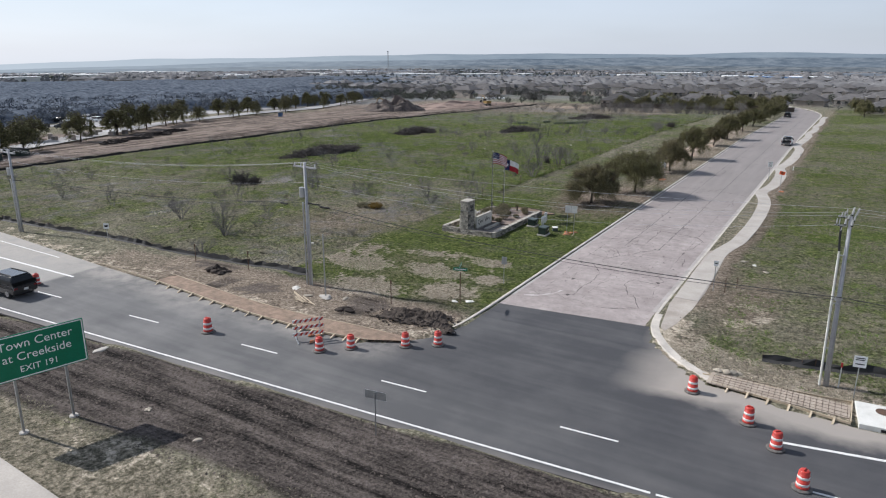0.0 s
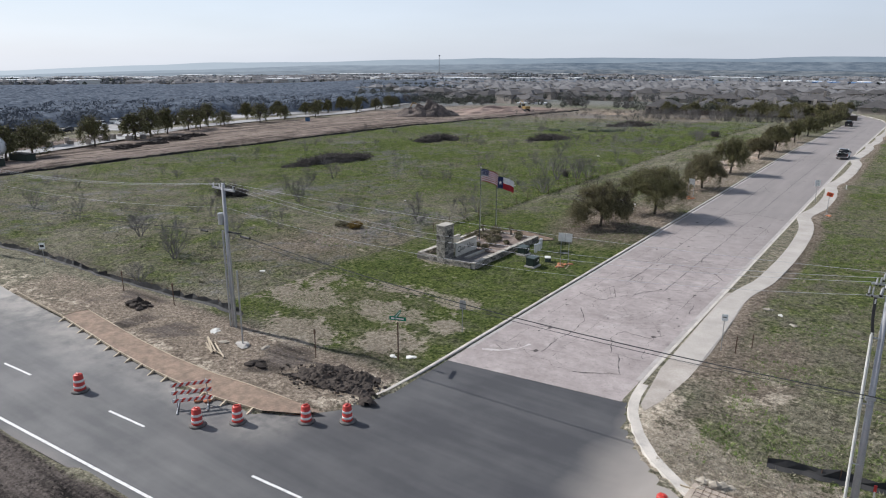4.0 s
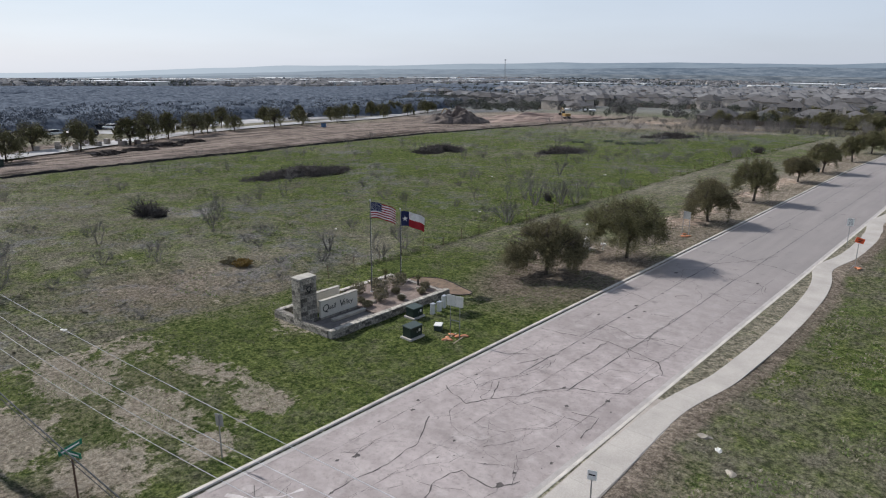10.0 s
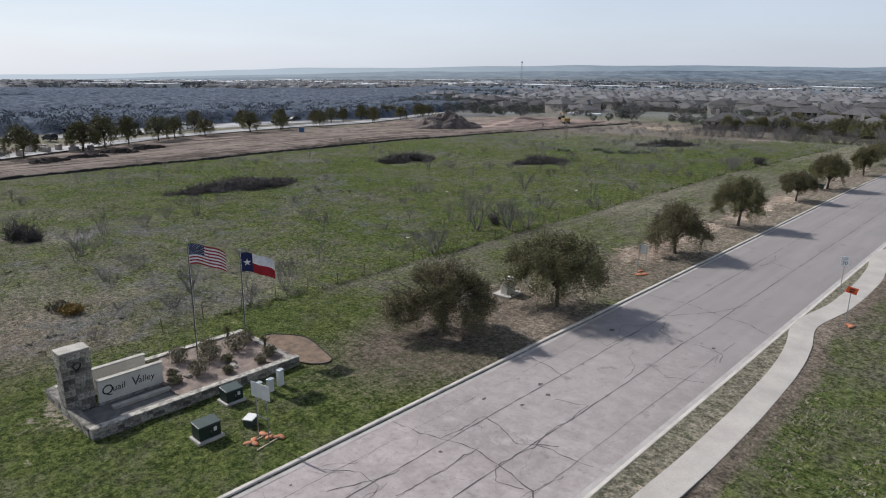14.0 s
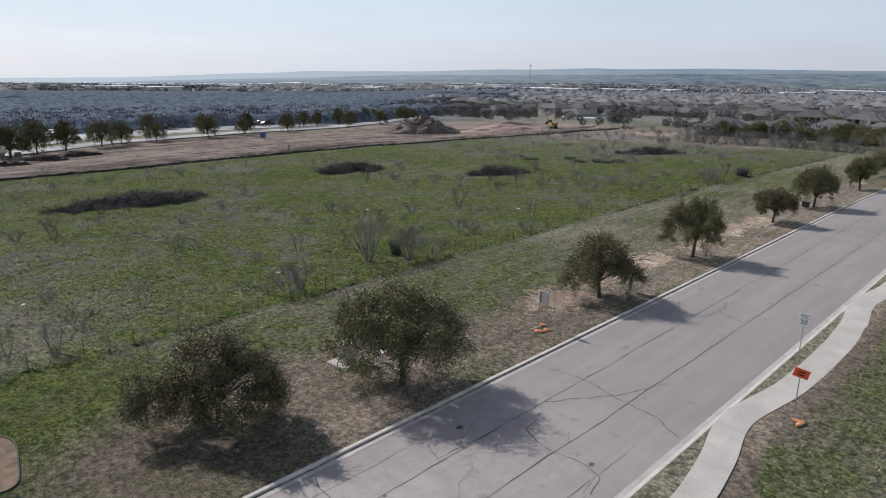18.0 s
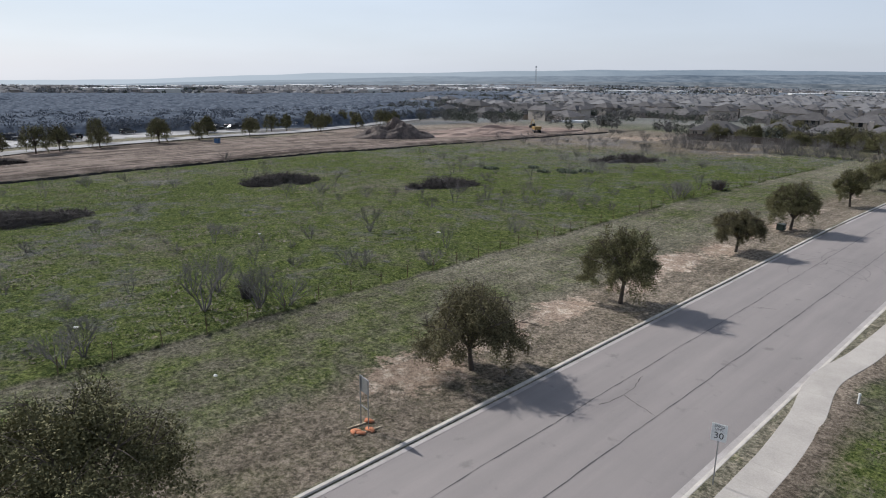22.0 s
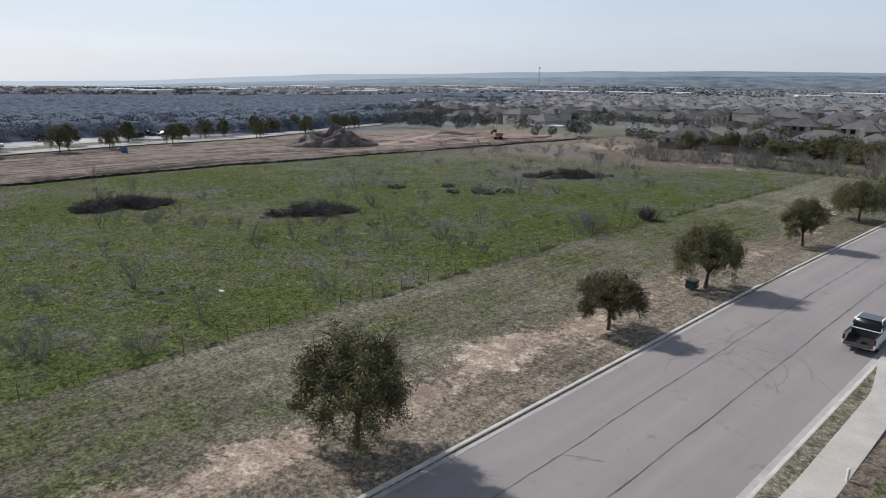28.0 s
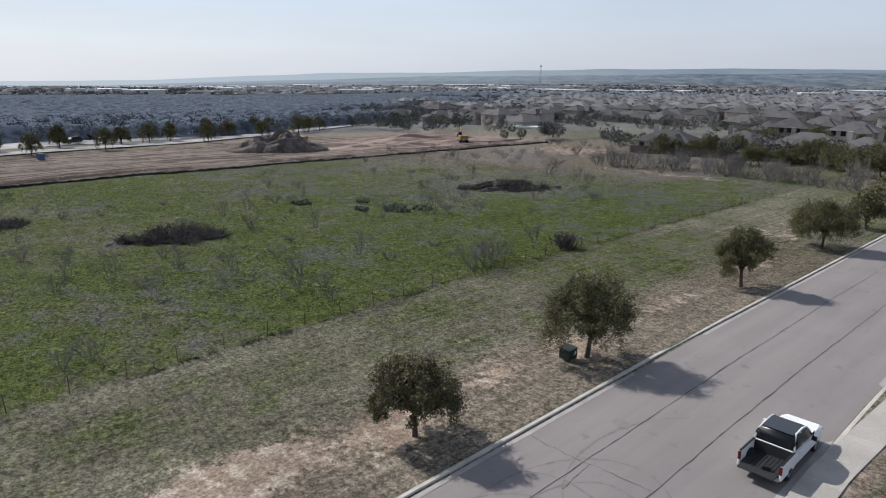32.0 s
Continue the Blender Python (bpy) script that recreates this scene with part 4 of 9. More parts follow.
# apron that joins the walk and the kerb near the corner
fan([(-9.80, 48.0), (-9.62, 46.5), (-9.42, 44.6), (-9.25, 43.2), (-8.85, 42.6), (-8.45, 44.2), (-8.1, 47.7), (-8.0, 52.0), (-8.12, 57), (-8.3, 62.0), (-9.5, 64.6), (-10.0, 64.4)], 0.140, "pavement", M["apron"], "worn concrete apron between kerb and sidewalk", "pavement", 0.2)

# road paint on the frontage road
d_hw = Vector((1, HW, 0)).normalized()
n_hw = Vector((-HW, 1, 0)).normalized()
ang_hw = math.degrees(math.atan(HW))


def stripe(x, y, length, width, name, label, rz=ang_hw, z=0.006):
    ob = part(name, box((0, 0, 0), (length, width, 0.004)), M["white"], None, label)
    ob.matrix_basis = pose(x, y, z, 0, 0, rz)
    return tagged(ob, category="road marking", kind="structure")


for i in range(-8, 7):
    x0 = -29.95 + 10.52 * i
    stripe(x0, 28.45 + 0.0615 * x0, 2.9, 0.13, "lane_dash", "white painted lane dash on dark asphalt")
stripe(-60, 25.15 - HW * 60, 110, 0.14, "edge_line_south", "white painted edge line along the frontage road")
stripe(50, 25.15 + HW * 50, 110, 0.14, "edge_line_south_east", "white painted edge line along the frontage road")
stripe(-64.0, 28.55, 20.8, 0.22, "lane_line_west", "broad white solid lane line", rz=1.2)
stripe(-68.5, 31.45, 17, 0.12, "edge_line_west", "thin white edge line", rz=-1.0)
stripe(10.0, 34.0, 22.5, 0.2, "edge_line_east", "white solid lane line beside the drums", rz=10.4)


# cracks and sealed joints in the street
def crack(pts, width, seed, mat_key="crack", z=0.012, name="road_crack", jit=0.11):
    rng = random.Random(seed)
    P = []
    for a, b_ in zip(pts, pts[1:]):
        a, b_ = Vector((*a, 0)), Vector((*b_, 0))
        k = max(2, int((b_ - a).length / (0.28 if jit > 0.06 else 0.6)))
        for i in range(k):
            P.append(a.lerp(b_, i / k))
    P.append(Vector((*pts[-1], 0)))
    v, f = [], []
    drift = 0.0
    for i, p in enumerate(P):
        d = (P[min(i + 1, len(P) - 1)] - P[max(i - 1, 0)]).normalized()
        nn = Vector((-d.y, d.x, 0))
        drift = 0.86 * drift + rng.uniform(-jit, jit) * 0.62
        w = width * rng.choice((0.25, 0.35, 0.5, 0.65, 0.9)) / 2
        q = p + nn * (drift + rng.uniform(-jit, jit) * 0.22)
        u = (q.x - CURB_L) / (CURB_R - CURB_L)
        zz = street_z(0, q.y) + 0.05 * (1 - (2 * u - 1) ** 2) + z
        v += [(q.x + nn.x * w, q.y + nn.y * w, zz), (q.x - nn.x * w, q.y - nn.y * w, zz)]
        if i:
            f.append((2 * i - 1, 2 * i - 2, 2 * i, 2 * i + 1))
    return link_mesh(name, quads(v, f), M[mat_key], street)


M["crack"] = plain("open_crack", (0.055, 0.048, 0.046), (0.105, 0.092, 0.086), 3, 20, 0.95)
M["seal"] = plain("joint_sealant", (0.050, 0.046, 0.046), (0.08, 0.074, 0.072), 1, 10, 0.7)
for x, w, a, b_ in ((-17.35, 0.085, 62, 250), (-14.15, 0.085, 62, 250), (-19.2, 0.03, 44, 90), (-11.9, 0.035, 56, 96), (-15.8, 0.03, 46, 72)):
    crack([(x, yy) for yy in range(a, b_, 6)], w, int(a + x * 7), "seal" if w > 0.05 else "crack", jit=0.05, name="sealed_joint")
rc = random.Random(11)
CRACKS = (((-20.7, 68.9), (-17.6, 69.4), (-15.8, 69.7), (-14.3, 69.5), (-12.1, 69.0), (-11.2, 67.4)), ((-17.6, 69.4), (-17.4, 72.4), (-14.7, 71.4), (-13.1, 72.6)), ((-14.3, 69.5), (-14.0, 72.1), (-11.1, 72.3)), ((-14.3, 69.5), (-13.6, 68.5), (-12.4, 68.9)),
          ((-14.0, 72.1), (-14.3, 77.1), (-15.9, 76.4)), ((-15.9, 64.8), (-15.7, 69.6)), ((-14.0, 62.7), (-11.5, 64.0), (-11.2, 67.4)), ((-17.6, 60.5), (-16.8, 58.3), (-15.3, 60.8), (-14.0, 62.7)), ((-13.1, 48.5), (-14.0, 51.0), (-13.7, 52.4), (-11.9, 52.3), (-11.4, 53.5)),
          ((-16.7, 46.2), (-16.4, 52.5), (-18.1, 54.8)), ((-11.1, 58.3), (-11.4, 60.6), (-12.8, 60.2)), ((-13.9, 44.8), (-11.5, 46.1), (-12.5, 48.7)), ((-20.4, 96.2), (-17.7, 96.2), (-14.9, 95.6), (-12.4, 95.2), (-10.8, 94.1)), ((-17.4, 92.6), (-15.0, 95.7), (-14.6, 97.4), (-13.8, 99.1)),
          ((-16.8, 91.6), (-16.4, 89.7), (-14.5, 88.8), (-13.3, 89.0), (-11.8, 88.7), (-11.3, 87.4)), ((-18.6, 85.3), (-17.6, 84.9), (-17.4, 88.9)), ((-16.8, 110.7), (-16.4, 112.9), (-16.9, 115.4)), ((-16.4, 112.6), (-14.2, 111.9)), ((-20.4, 150.2), (-17.2, 150.2), (-14.2, 150.4)), ((-17.2, 150.2), (-16.8, 147.8)),
          ((-20.3, 80.2), (-17.4, 79.2)), ((-18.2, 63.0), (-17.2, 66.2)), ((-19.6, 58.0), (-17.4, 57.2), (-16.8, 58.3)), ((-14.2, 84.0), (-12.8, 83.2), (-11.0, 84.2)), ((-17.3, 131.5), (-15.6, 132.3)))
for i, pts in enumerate(CRACKS):
    crack(pts, 0.085 if pts[0][1] < 120 else 0.06, i + 1, jit=0.13)
for i in range(60):
    yy = rc.uniform(44.5, 66) if i < 48 else rc.uniform(66, 92)
    xx = rc.uniform(-20, -11)
    pts, h0 = [(xx, yy)], rc.uniform(0, 6.28)
    for k in range(rc.randint(2, 5)):
        h0 += rc.choice((-0.9, -0.35, 0.2, 0.45, 1.0))
        st = rc.uniform(0.7, 2.0)
        q = (pts[-1][0] + st * math.cos(h0), pts[-1][1] + st * math.sin(h0))
        if not -20.4 < q[0] < -10.8 or q[1] < 44:
            break
        pts.append(q)
    if len(pts) > 1:
        crack(pts, 0.014 + 0.035 * rc.random() ** 2, 100 + i, jit=0.17)
# broken-out spots, dark where the concrete has spalled
for i in range(40):
    yy = rc.uniform(45, 64) if i < 28 else rc.uniform(64, 92)
    xx, r_ = rc.uniform(-19.8, -11), 0.04 + 0.17 * rc.random() ** 2.5
    bm = bmesh.new()
    u_ = (xx - CURB_L) / (CURB_R - CURB_L)
    zz = street_z(0, yy) + 0.05 * (1 - (2 * u_ - 1) ** 2) + 0.011
    bm.faces.new([bm.verts.new((xx + r_ * rc.uniform(0.4, 1.2) * math.cos(a_), yy + 1.3 * r_ * rc.uniform(0.4, 1.2) * math.sin(a_), zz)) for a_ in np.linspace(0, 6.283, 10, endpoint=False)])
    part("spall", bm, M["crack"], street)

M["faded"] = plain("faded_road_paint", (0.50, 0.46, 0.44), (0.34, 0.30, 0.285), 2.0, 12, 0.8)
crack([(-19.9, 44.4), (-18.9, 44.9), (-18.0, 45.9), (-17.8, 46.8)], 0.34, 401, "faded", z=0.009, name="faded_mark", jit=0.05)

# skid marks of tyres turning on the street
M["skid"] = plain("tyre_rubber_trace", (0.150, 0.135, 0.128), (0.205, 0.183, 0.172), 2.5, 12, 0.8)
for k, (cx, cy_, r, a0, a1) in enumerate(((-15.4, 146.0, 3.6, 20, 215), (-15.2, 146.4, 2.1, -30, 190), (-16.8, 141.5, 4.6, 30, 120), (-16.4, 142.0, 3.2, 40, 150), (-14.0, 152.0, 4.0, 120, 250), (-15.0, 139.0, 7.0, 35, 95))):
    n_ = max(4, int(abs(a1 - a0) / 14))
    crack([(cx + r * math.cos(radians(a0 + (a1 - a0) * i / n_)), cy_ + 1.5 * r * math.sin(radians(a0 + (a1 - a0) * i / n_))) for i in range(n_ + 1)], 0.17, 300 + k, "skid", z=0.009, name="skid_mark", jit=0.02)
# concrete strip on top of the southern bank
fan([(-90, 13.6), (-90, 2.0), (-21.5, 2.0), (-24.0, 11.35), (-31.0, 11.72)], 0.26, "pavement_south", M["walk"], "pale concrete pavement beyond the southern bank", "pavement", 0.5)



# ---- plants ----


def leaf_mesh(centres, size, rng, up=0.35, bent=True):
    """Small leaf clumps round the given points: bent ones of two quads, or flat ones of one."""
    c = np.asarray(centres)
    n_ = len(c)
    d = rng.normal(size=(n_, 3))
    d[:, 2] = np.abs(d[:, 2]) * up
    d /= np.linalg.norm(d, axis=1, keepdims=True)
    w = np.cross(d, rng.normal(size=(n_, 3)))
    w /= np.linalg.norm(w, axis=1, keepdims=True) + 1e-9
    up_ = np.cross(w, d)
    s = (size * rng.uniform(0.6, 1.35, n_))[:, None]
    a, b_, e, f_ = c - d * s - w * s * 0.42, c - d * s + w * s * 0.42, c + w * s * 0.5 + up_ * s * 0.18, c - w * s * 0.5 + up_ * s * 0.18
    if not bent:
        v = np.stack([c - d * s, c + w * s * 0.55, c + d * s, c - w * s * 0.55], 1).reshape(-1, 3)
        return quads(v, np.arange(4 * n_).reshape(-1, 4))
    g_, h_ = c + d * s + w * s * 0.25, c + d * s - w * s * 0.25
    v = np.stack([a, b_, e, f_, g_, h_], 1).reshape(-1, 3)
    k = np.arange(n_)[:, None] * 6
    fc = np.concatenate([k + np.array([[0, 1, 2, 3]]), k + np.array([[3, 2, 4, 5]])], 0)
    return quads(v, fc)


def oak(seed, height, width, leaves=40000, low=0.22, size=0.05):
    """Live oak: trunk, spreading limbs, and a crown of lobes made of drooping leafy sprays, with gaps between. Returns (trunk mesh, crown mesh)."""
    rng = random.Random(seed)
    nr = np.random.default_rng(seed)
    bm = bmesh.new()
    th = height * rng.uniform(0.27, 0.33)
    lean = Vector((rng.uniform(-0.14, 0.14), rng.uniform(-0.14, 0.14), 0))
    r0 = 0.15 * height / 5.5
    tube(bm, [(0, 0, -0.15), lean * 0.15 + Vector((0, 0, 0.10)), lean * 0.3 + Vector((0, 0, 0.35)), lean * 0.7 + Vector((0, 0, th * 0.6)), lean + Vector((0, 0, th))], r0 + 0.05, r0 * 0.75, 10)
    cz, rz_ = height * (0.52 + 0.42 * low), height * (0.50 - 0.42 * low)
    lobes = []
    n_l = 27 if low < 0.1 else 21
    for i in range(n_l):
        v_ = 1 - (i + 0.5) / n_l * (1.14 + 0.30 * (low < 0.1))
        az = i * 2.39996 + rng.uniform(-0.35, 0.35)
        rr = math.sqrt(max(0.05, 1 - v_ * v_)) * rng.uniform(0.58, 0.88)
        rr *= 0.45 if i % 4 == 2 else 1.0
        lobes.append((Vector((math.cos(az) * rr * width / 2, math.sin(az) * rr * width / 2, cz + v_ * rz_ * rng.uniform(0.62, 0.86))), width * rng.uniform(0.112, 0.182)))
    P, D = [], []
    for c, r in lobes:
        p0 = lean + Vector((0, 0, th * rng.uniform(0.75, 1.0)))
        mid_ = p0.lerp(c, 0.55) + Vector((rng.uniform(-0.2, 0.2), rng.uniform(-0.2, 0.2), 0.06 * height))
        tube(bm, [p0, mid_, c], r0 * 0.42, 0.022, 5)
        out = (c - Vector((0, 0, cz - rz_ * 0.5))).normalized()
        for k in range(13):
            d = (Vector((rng.gauss(0, 1), rng.gauss(0, 1), rng.gauss(0.12, 0.75))).normalized() + out * 0.55).normalized()
            ln = r * rng.uniform(0.8, 1.5)
            tip = c + d * ln
            if k < 5:
                tube(bm, [c, c.lerp(tip, 0.5) + Vector((0, 0, 0.05)), tip], 0.02, 0.006, 4)
            k_ = int(leaves / (n_l * 13) * rng.uniform(0.5, 1.5))
            t = nr.uniform(0.25, 1.0, k_) ** 0.7
            off = nr.normal(size=(k_, 3)) * np.array([0.20, 0.20, 0.13]) * r
            base = np.array(c)[None] + np.array(d)[None] * (t * ln)[:, None] + off
            base[:, 2] -= 0.10 * r * t ** 2
            P.append(base)
    trunk = bpy.data.meshes.new("trunk")
    bm.to_mesh(trunk)
    bm.free()
    pts = np.concatenate(P)
    rad = np.hypot(pts[:, 0], pts[:, 1])
    pts[:, :2] *= width / 2 / np.quantile(rad, 0.985)
    top, bot = np.quantile(pts[:, 2], 0.998), np.quantile(pts[:, 2], 0.03)
    pts[:, 2] = height * low + (pts[:, 2] - bot) * (height * (1 - low)) / (top - bot)
    pts = pts[pts[:, 2] > 0.10]
    return trunk, leaf_mesh(pts, size, nr, 0.8, False)


def plant_tree(name, meshes, m, label, group, mats=("bark", "leaf"), category="tree"):
    e = thing(name, m, label, category, group)
    link_mesh("trunk", meshes[0], M[mats[0]], e, "", True)
    link_mesh("crown", meshes[1], M[mats[1]], e)
    return e


STREET_TREES = [(-26.7, 79.2, 4.9, 7.4, 0, 0.20), (-23.9, 88.5, 5.7, 8.0, 1, 0.29), (-24.1, 109.0, 5.0, 6.2, 2, 0.27), (-24.1, 125.1, 5.6, 5.8, 3, 0.30), (-24.1, 146.1, 4.0, 4.6, 4, 0.36), (-23.7, 159.6, 5.3, 5.7, 5, 0.32),
                (-23.5, 181.3, 4.9, 4.4, 6, 0.34), (-23.7, 201.6, 4.9, 6.8, 7, 0.28), (-23.5, 216.1, 4.5, 4.2, 8, 0.28), (-23.6, 228.1, 5.4, 6.4, 9, 0.22), (-23.5, 242.1, 5.0, 5.6, 10, 0.24), (-23.7, 255.1, 5.6, 6.6, 11, 0.22), (-24.4, 270.1, 5.8, 7.0, 9, 0.2), (-26.5, 285.1, 6.2, 7.4, 11, 0.2)]
kinds = {}
for x, y, hgt, wid, k, low in STREET_TREES:
    if k not in kinds:
        kinds[k] = (oak(20 + k, hgt, wid, 56000 if k < 2 else 44000 if k < 8 else 6000, low, 0.058 if k < 2 else 0.056 if k < 8 else 0.12), hgt, wid)
    ms, h0, w0 = kinds[k]
    dry = k in (0, 2, 4)
    ob = plant_tree("street_tree", ms, pose(x, y, gz(x, y) - 0.02, 0, 0, 0), ("brownish-green live oak with a low crown beside the kerb" if dry else "dark green live oak with an open crown beside the kerb"), "trees along the street", ("bark", "leaf_dry" if dry else "leaf"))
    ob.scale = (wid / w0, wid / w0, hgt / h0)


def bare_mesh(seed, height, spread, stems=5, forks=4, r=0.03, dense=3):
    """A leafless shrub or small tree: forking stems."""
    rng = random.Random(seed)
    bm = bmesh.new()

    def grow(p, d, ln, rad, depth):
        q = p + d * ln
        mid_ = p.lerp(q, 0.5) + Vector((rng.uniform(-1, 1), rng.uniform(-1, 1), 0)) * ln * 0.08
        tube(bm, [p, mid_, q] if depth < 2 else [p, q], rad, rad * 0.66, 4 if depth < 2 else 3)
        if depth >= forks:
            return
        for _ in range(rng.randint(2, dense)):
            dd = (d + Vector((rng.uniform(-1, 1), rng.uniform(-1, 1), rng.uniform(-0.2, 0.6))) * 0.72).normalized()
            grow(q, dd, ln * rng.uniform(0.55, 0.85), rad * 0.60, depth + 1)
    for i in range(stems):
        az = 6.283 * i / stems + rng.uniform(-0.4, 0.4)
        d = Vector((math.cos(az) * spread * rng.uniform(0.3, 1), math.sin(az) * spread * rng.uniform(0.3, 1), 1)).normalized()
        grow(Vector((math.cos(az) * 0.08, math.sin(az) * 0.08, -0.1)), d, height * 0.30, r, 0)
    me = bpy.data.meshes.new("bare_stems")
    bm.to_mesh(me)
    bm.free()
    return me


BARE = [bare_mesh(60 + i, h, s, st, fk, r, dn) for i, (h, s, st, fk, r, dn) in enumerate(((2.8, 0.7, 7, 5, 0.045, 3), (3.4, 0.6, 6, 5, 0.055, 3), (1.6, 0.9, 9, 4, 0.026, 3), (1.3, 1.1, 10, 4, 0.020, 3), (2.5, 0.5, 3, 5, 0.04, 3), (0.9, 1.3, 12, 3, 0.015, 3)))]


def bare(x, y, kind, scale=1.0, turn=0.0):
    small = kind in (2, 3, 5)
    ob = link_mesh("bare_shrub" if small else "bare_tree", BARE[kind], M["twig"], None)
    tagged(ob, "grey leafless twiggy shrub in the pasture" if small else "leafless small tree with thin grey branches", "shrub" if small else "tree", "bare shrubs of the field")
    ob.matrix_basis = pose(x, y, gz(x, y), 0, 0, turn)
    ob.scale = (scale * 1.12,) * 3
    return ob


rb = random.Random(5)
for x, y, k, s in ((-55.2, 46.0, 1, 1.0), (-64.8, 48.3, 0, 0.9), (-51.0, 39.9, 2, 1.2), (-89.8, 48.9, 1, 0.75), (-54.0, 45.2, 0, 0.9), (-63.9, 69.5, 1, 0.8), (-45.9, 71.2, 0, 0.8), (-43.6, 102.6, 1, 1.15), (-41.6, 105.7, 0, 1.15), (-47.0, 105.4, 1, 0.85), (-40.7, 107.5, 2, 1.5), (-42.4, 106.4, 0, 1.0), (-62.0, 112.7, 4, 0.9),
                   (-55.0, 126.8, 1, 0.8), (-44.0, 127.2, 4, 0.9), (-44.7, 117.7, 2, 1.1), (-41.0, 122.3, 3, 1.4), (-40.6, 92.6, 2, 1.6), (-41.4, 94.0, 1, 0.7), (-80.0, 132.6, 4, 1.0), (-52.0, 145.0, 4, 0.8), (-57.0, 120.6, 2, 1.1), (-56.0, 114.7, 4, 0.7), (-48.7, 148.5, 4, 0.8), (-41.0, 169.7, 3, 2.0), (-41.4, 168.2, 2, 1.7), (-42.2, 172.0, 3, 1.9),
                   (-42.3, 178.0, 4, 1.0), (-48.5, 164.8, 5, 1.4), (-46.7, 154.0, 3, 1.0), (-58.6, 153.9, 3, 0.9), (-56.0, 147.0, 4, 0.6), (-55.7, 71.6, 2, 0.8), (-62.0, 68.4, 4, 0.8), (-40.4, 73.0, 2, 0.9), (-41.0, 76.5, 0, 0.7), (-43.0, 74.5, 4, 0.8), (-44.5, 79.0, 2, 1.0), (-41.2, 62.5, 2, 0.7)):
    bare(x, y, k, s, rb.uniform(0, 360))
for i in range(190):
    x, y = rb.uniform(-121, -42), rb.uniform(46, 215)
    if rb.random() < 0.35:
        x = rb.uniform(-85, -45)
    bare(x, y, rb.choice((2, 3, 5, 4, 3, 4, 2)), rb.uniform(0.6, 1.15), rb.uniform(0, 360))

# hedge of bare trees along the north end of the field
for i in range(64):
    u = i / 63
    x, y = -81 + 50 * u + rb.uniform(-2, 2), 247 + 8 * u + 4 * math.sin(u * 5) + rb.uniform(-4, 4)
    bare(x, y, rb.choice((0, 1, 0, 2)), rb.uniform(0.9, 1.5), rb.uniform(0, 360))
for i in range(70):
    bare(rb.uniform(-126, -66), rb.uniform(222, 288), rb.choice((2, 3, 5, 4)), rb.uniform(0.8, 1.6), rb.uniform(0, 360))


def brush_pile(x, y, lx, ly, h, rz, seed, label):
    """A heap of dead brush: an uneven core with thousands of sticks over it."""
    nr = np.random.default_rng(seed)
    e = thing("brush_pile", pose(x, y, gz(x, y) - 0.05, 0, 0, rz), label, "brush pile", "brush piles of the field")
    bm = bmesh.new()
    bmesh.ops.create_grid(bm, x_segments=40, y_segments=28, size=1.0)
    for v in bm.verts:
        r = math.hypot(v.co.x, v.co.y)
        n_ = 0.55 + 0.9 * noise.noise(Vector((v.co.x * 3, v.co.y * 3, seed))) + 0.5 * noise.noise(Vector((v.co.x * 9, v.co.y * 9, seed)))
        k_ = r * (1.15 + 0.9 * noise.noise(Vector((v.co.x * 2.4, v.co.y * 2.4, seed * 3.1))))
        v.co = Vector((v.co.x * lx / 2, v.co.y * ly / 2, 0.80 * h * max(0.0, 1 - (k_ * 1.35) ** 1.5) * max(0.05, n_) - 0.14 * (k_ > 0.9)))
    part("core", bm, M["brush"], e)
    n_s = 7000
    a = np.sqrt(nr.uniform(0, 1, n_s)) * 1.12
    th = nr.uniform(0, 6.283, n_s)
    cx, cy_ = a * np.cos(th) * lx / 2, a * np.sin(th) * ly / 2
    cz = 1.05 * h * np.maximum(0.0, 1 - a ** 1.2) * nr.uniform(0.1, 0.95, n_s) * (0.35 + 1.3 * fbm(cx, cy_, 2.2, seed, 3)) + 0.05
    keep = fbm(cx, cy_, 2.6, seed + 40, 3) > 0.30 + 0.32 * a ** 2
    cx, cy_, cz = cx[keep], cy_[keep], cz[keep]
    n_s = len(cx)
    d = nr.normal(size=(n_s, 3))
    d[:, 2] *= 0.5
    d /= np.linalg.norm(d, axis=1, keepdims=True)
    w = np.cross(d, nr.normal(size=(n_s, 3)))
    w /= np.linalg.norm(w, axis=1, keepdims=True)
    c = np.stack([cx, cy_, cz], 1)
    L_, t_ = nr.uniform(0.3, 1.15, (n_s, 1)), nr.uniform(0.012, 0.038, (n_s, 1))
    u = np.cross(d, w)
    v = np.stack([c - d * L_ - w * t_, c - d * L_ + w * t_, c + d * L_ + w * t_ * 0.4, c + d * L_ - w * t_ * 0.4, c - d * L_ + u * t_ * 1.6, c + d * L_ + u * t_], 1).reshape(-1, 3)
    k = np.arange(n_s)[:, None] * 6
    fc = np.concatenate([k + np.array([[0, 1, 2, 3]]), k + np.array([[1, 4, 5, 2]]), k + np.array([[4, 0, 3, 5]])], 0)
    ob = link_mesh("tangle", quads(v, fc), M["brush"], e)
    return e


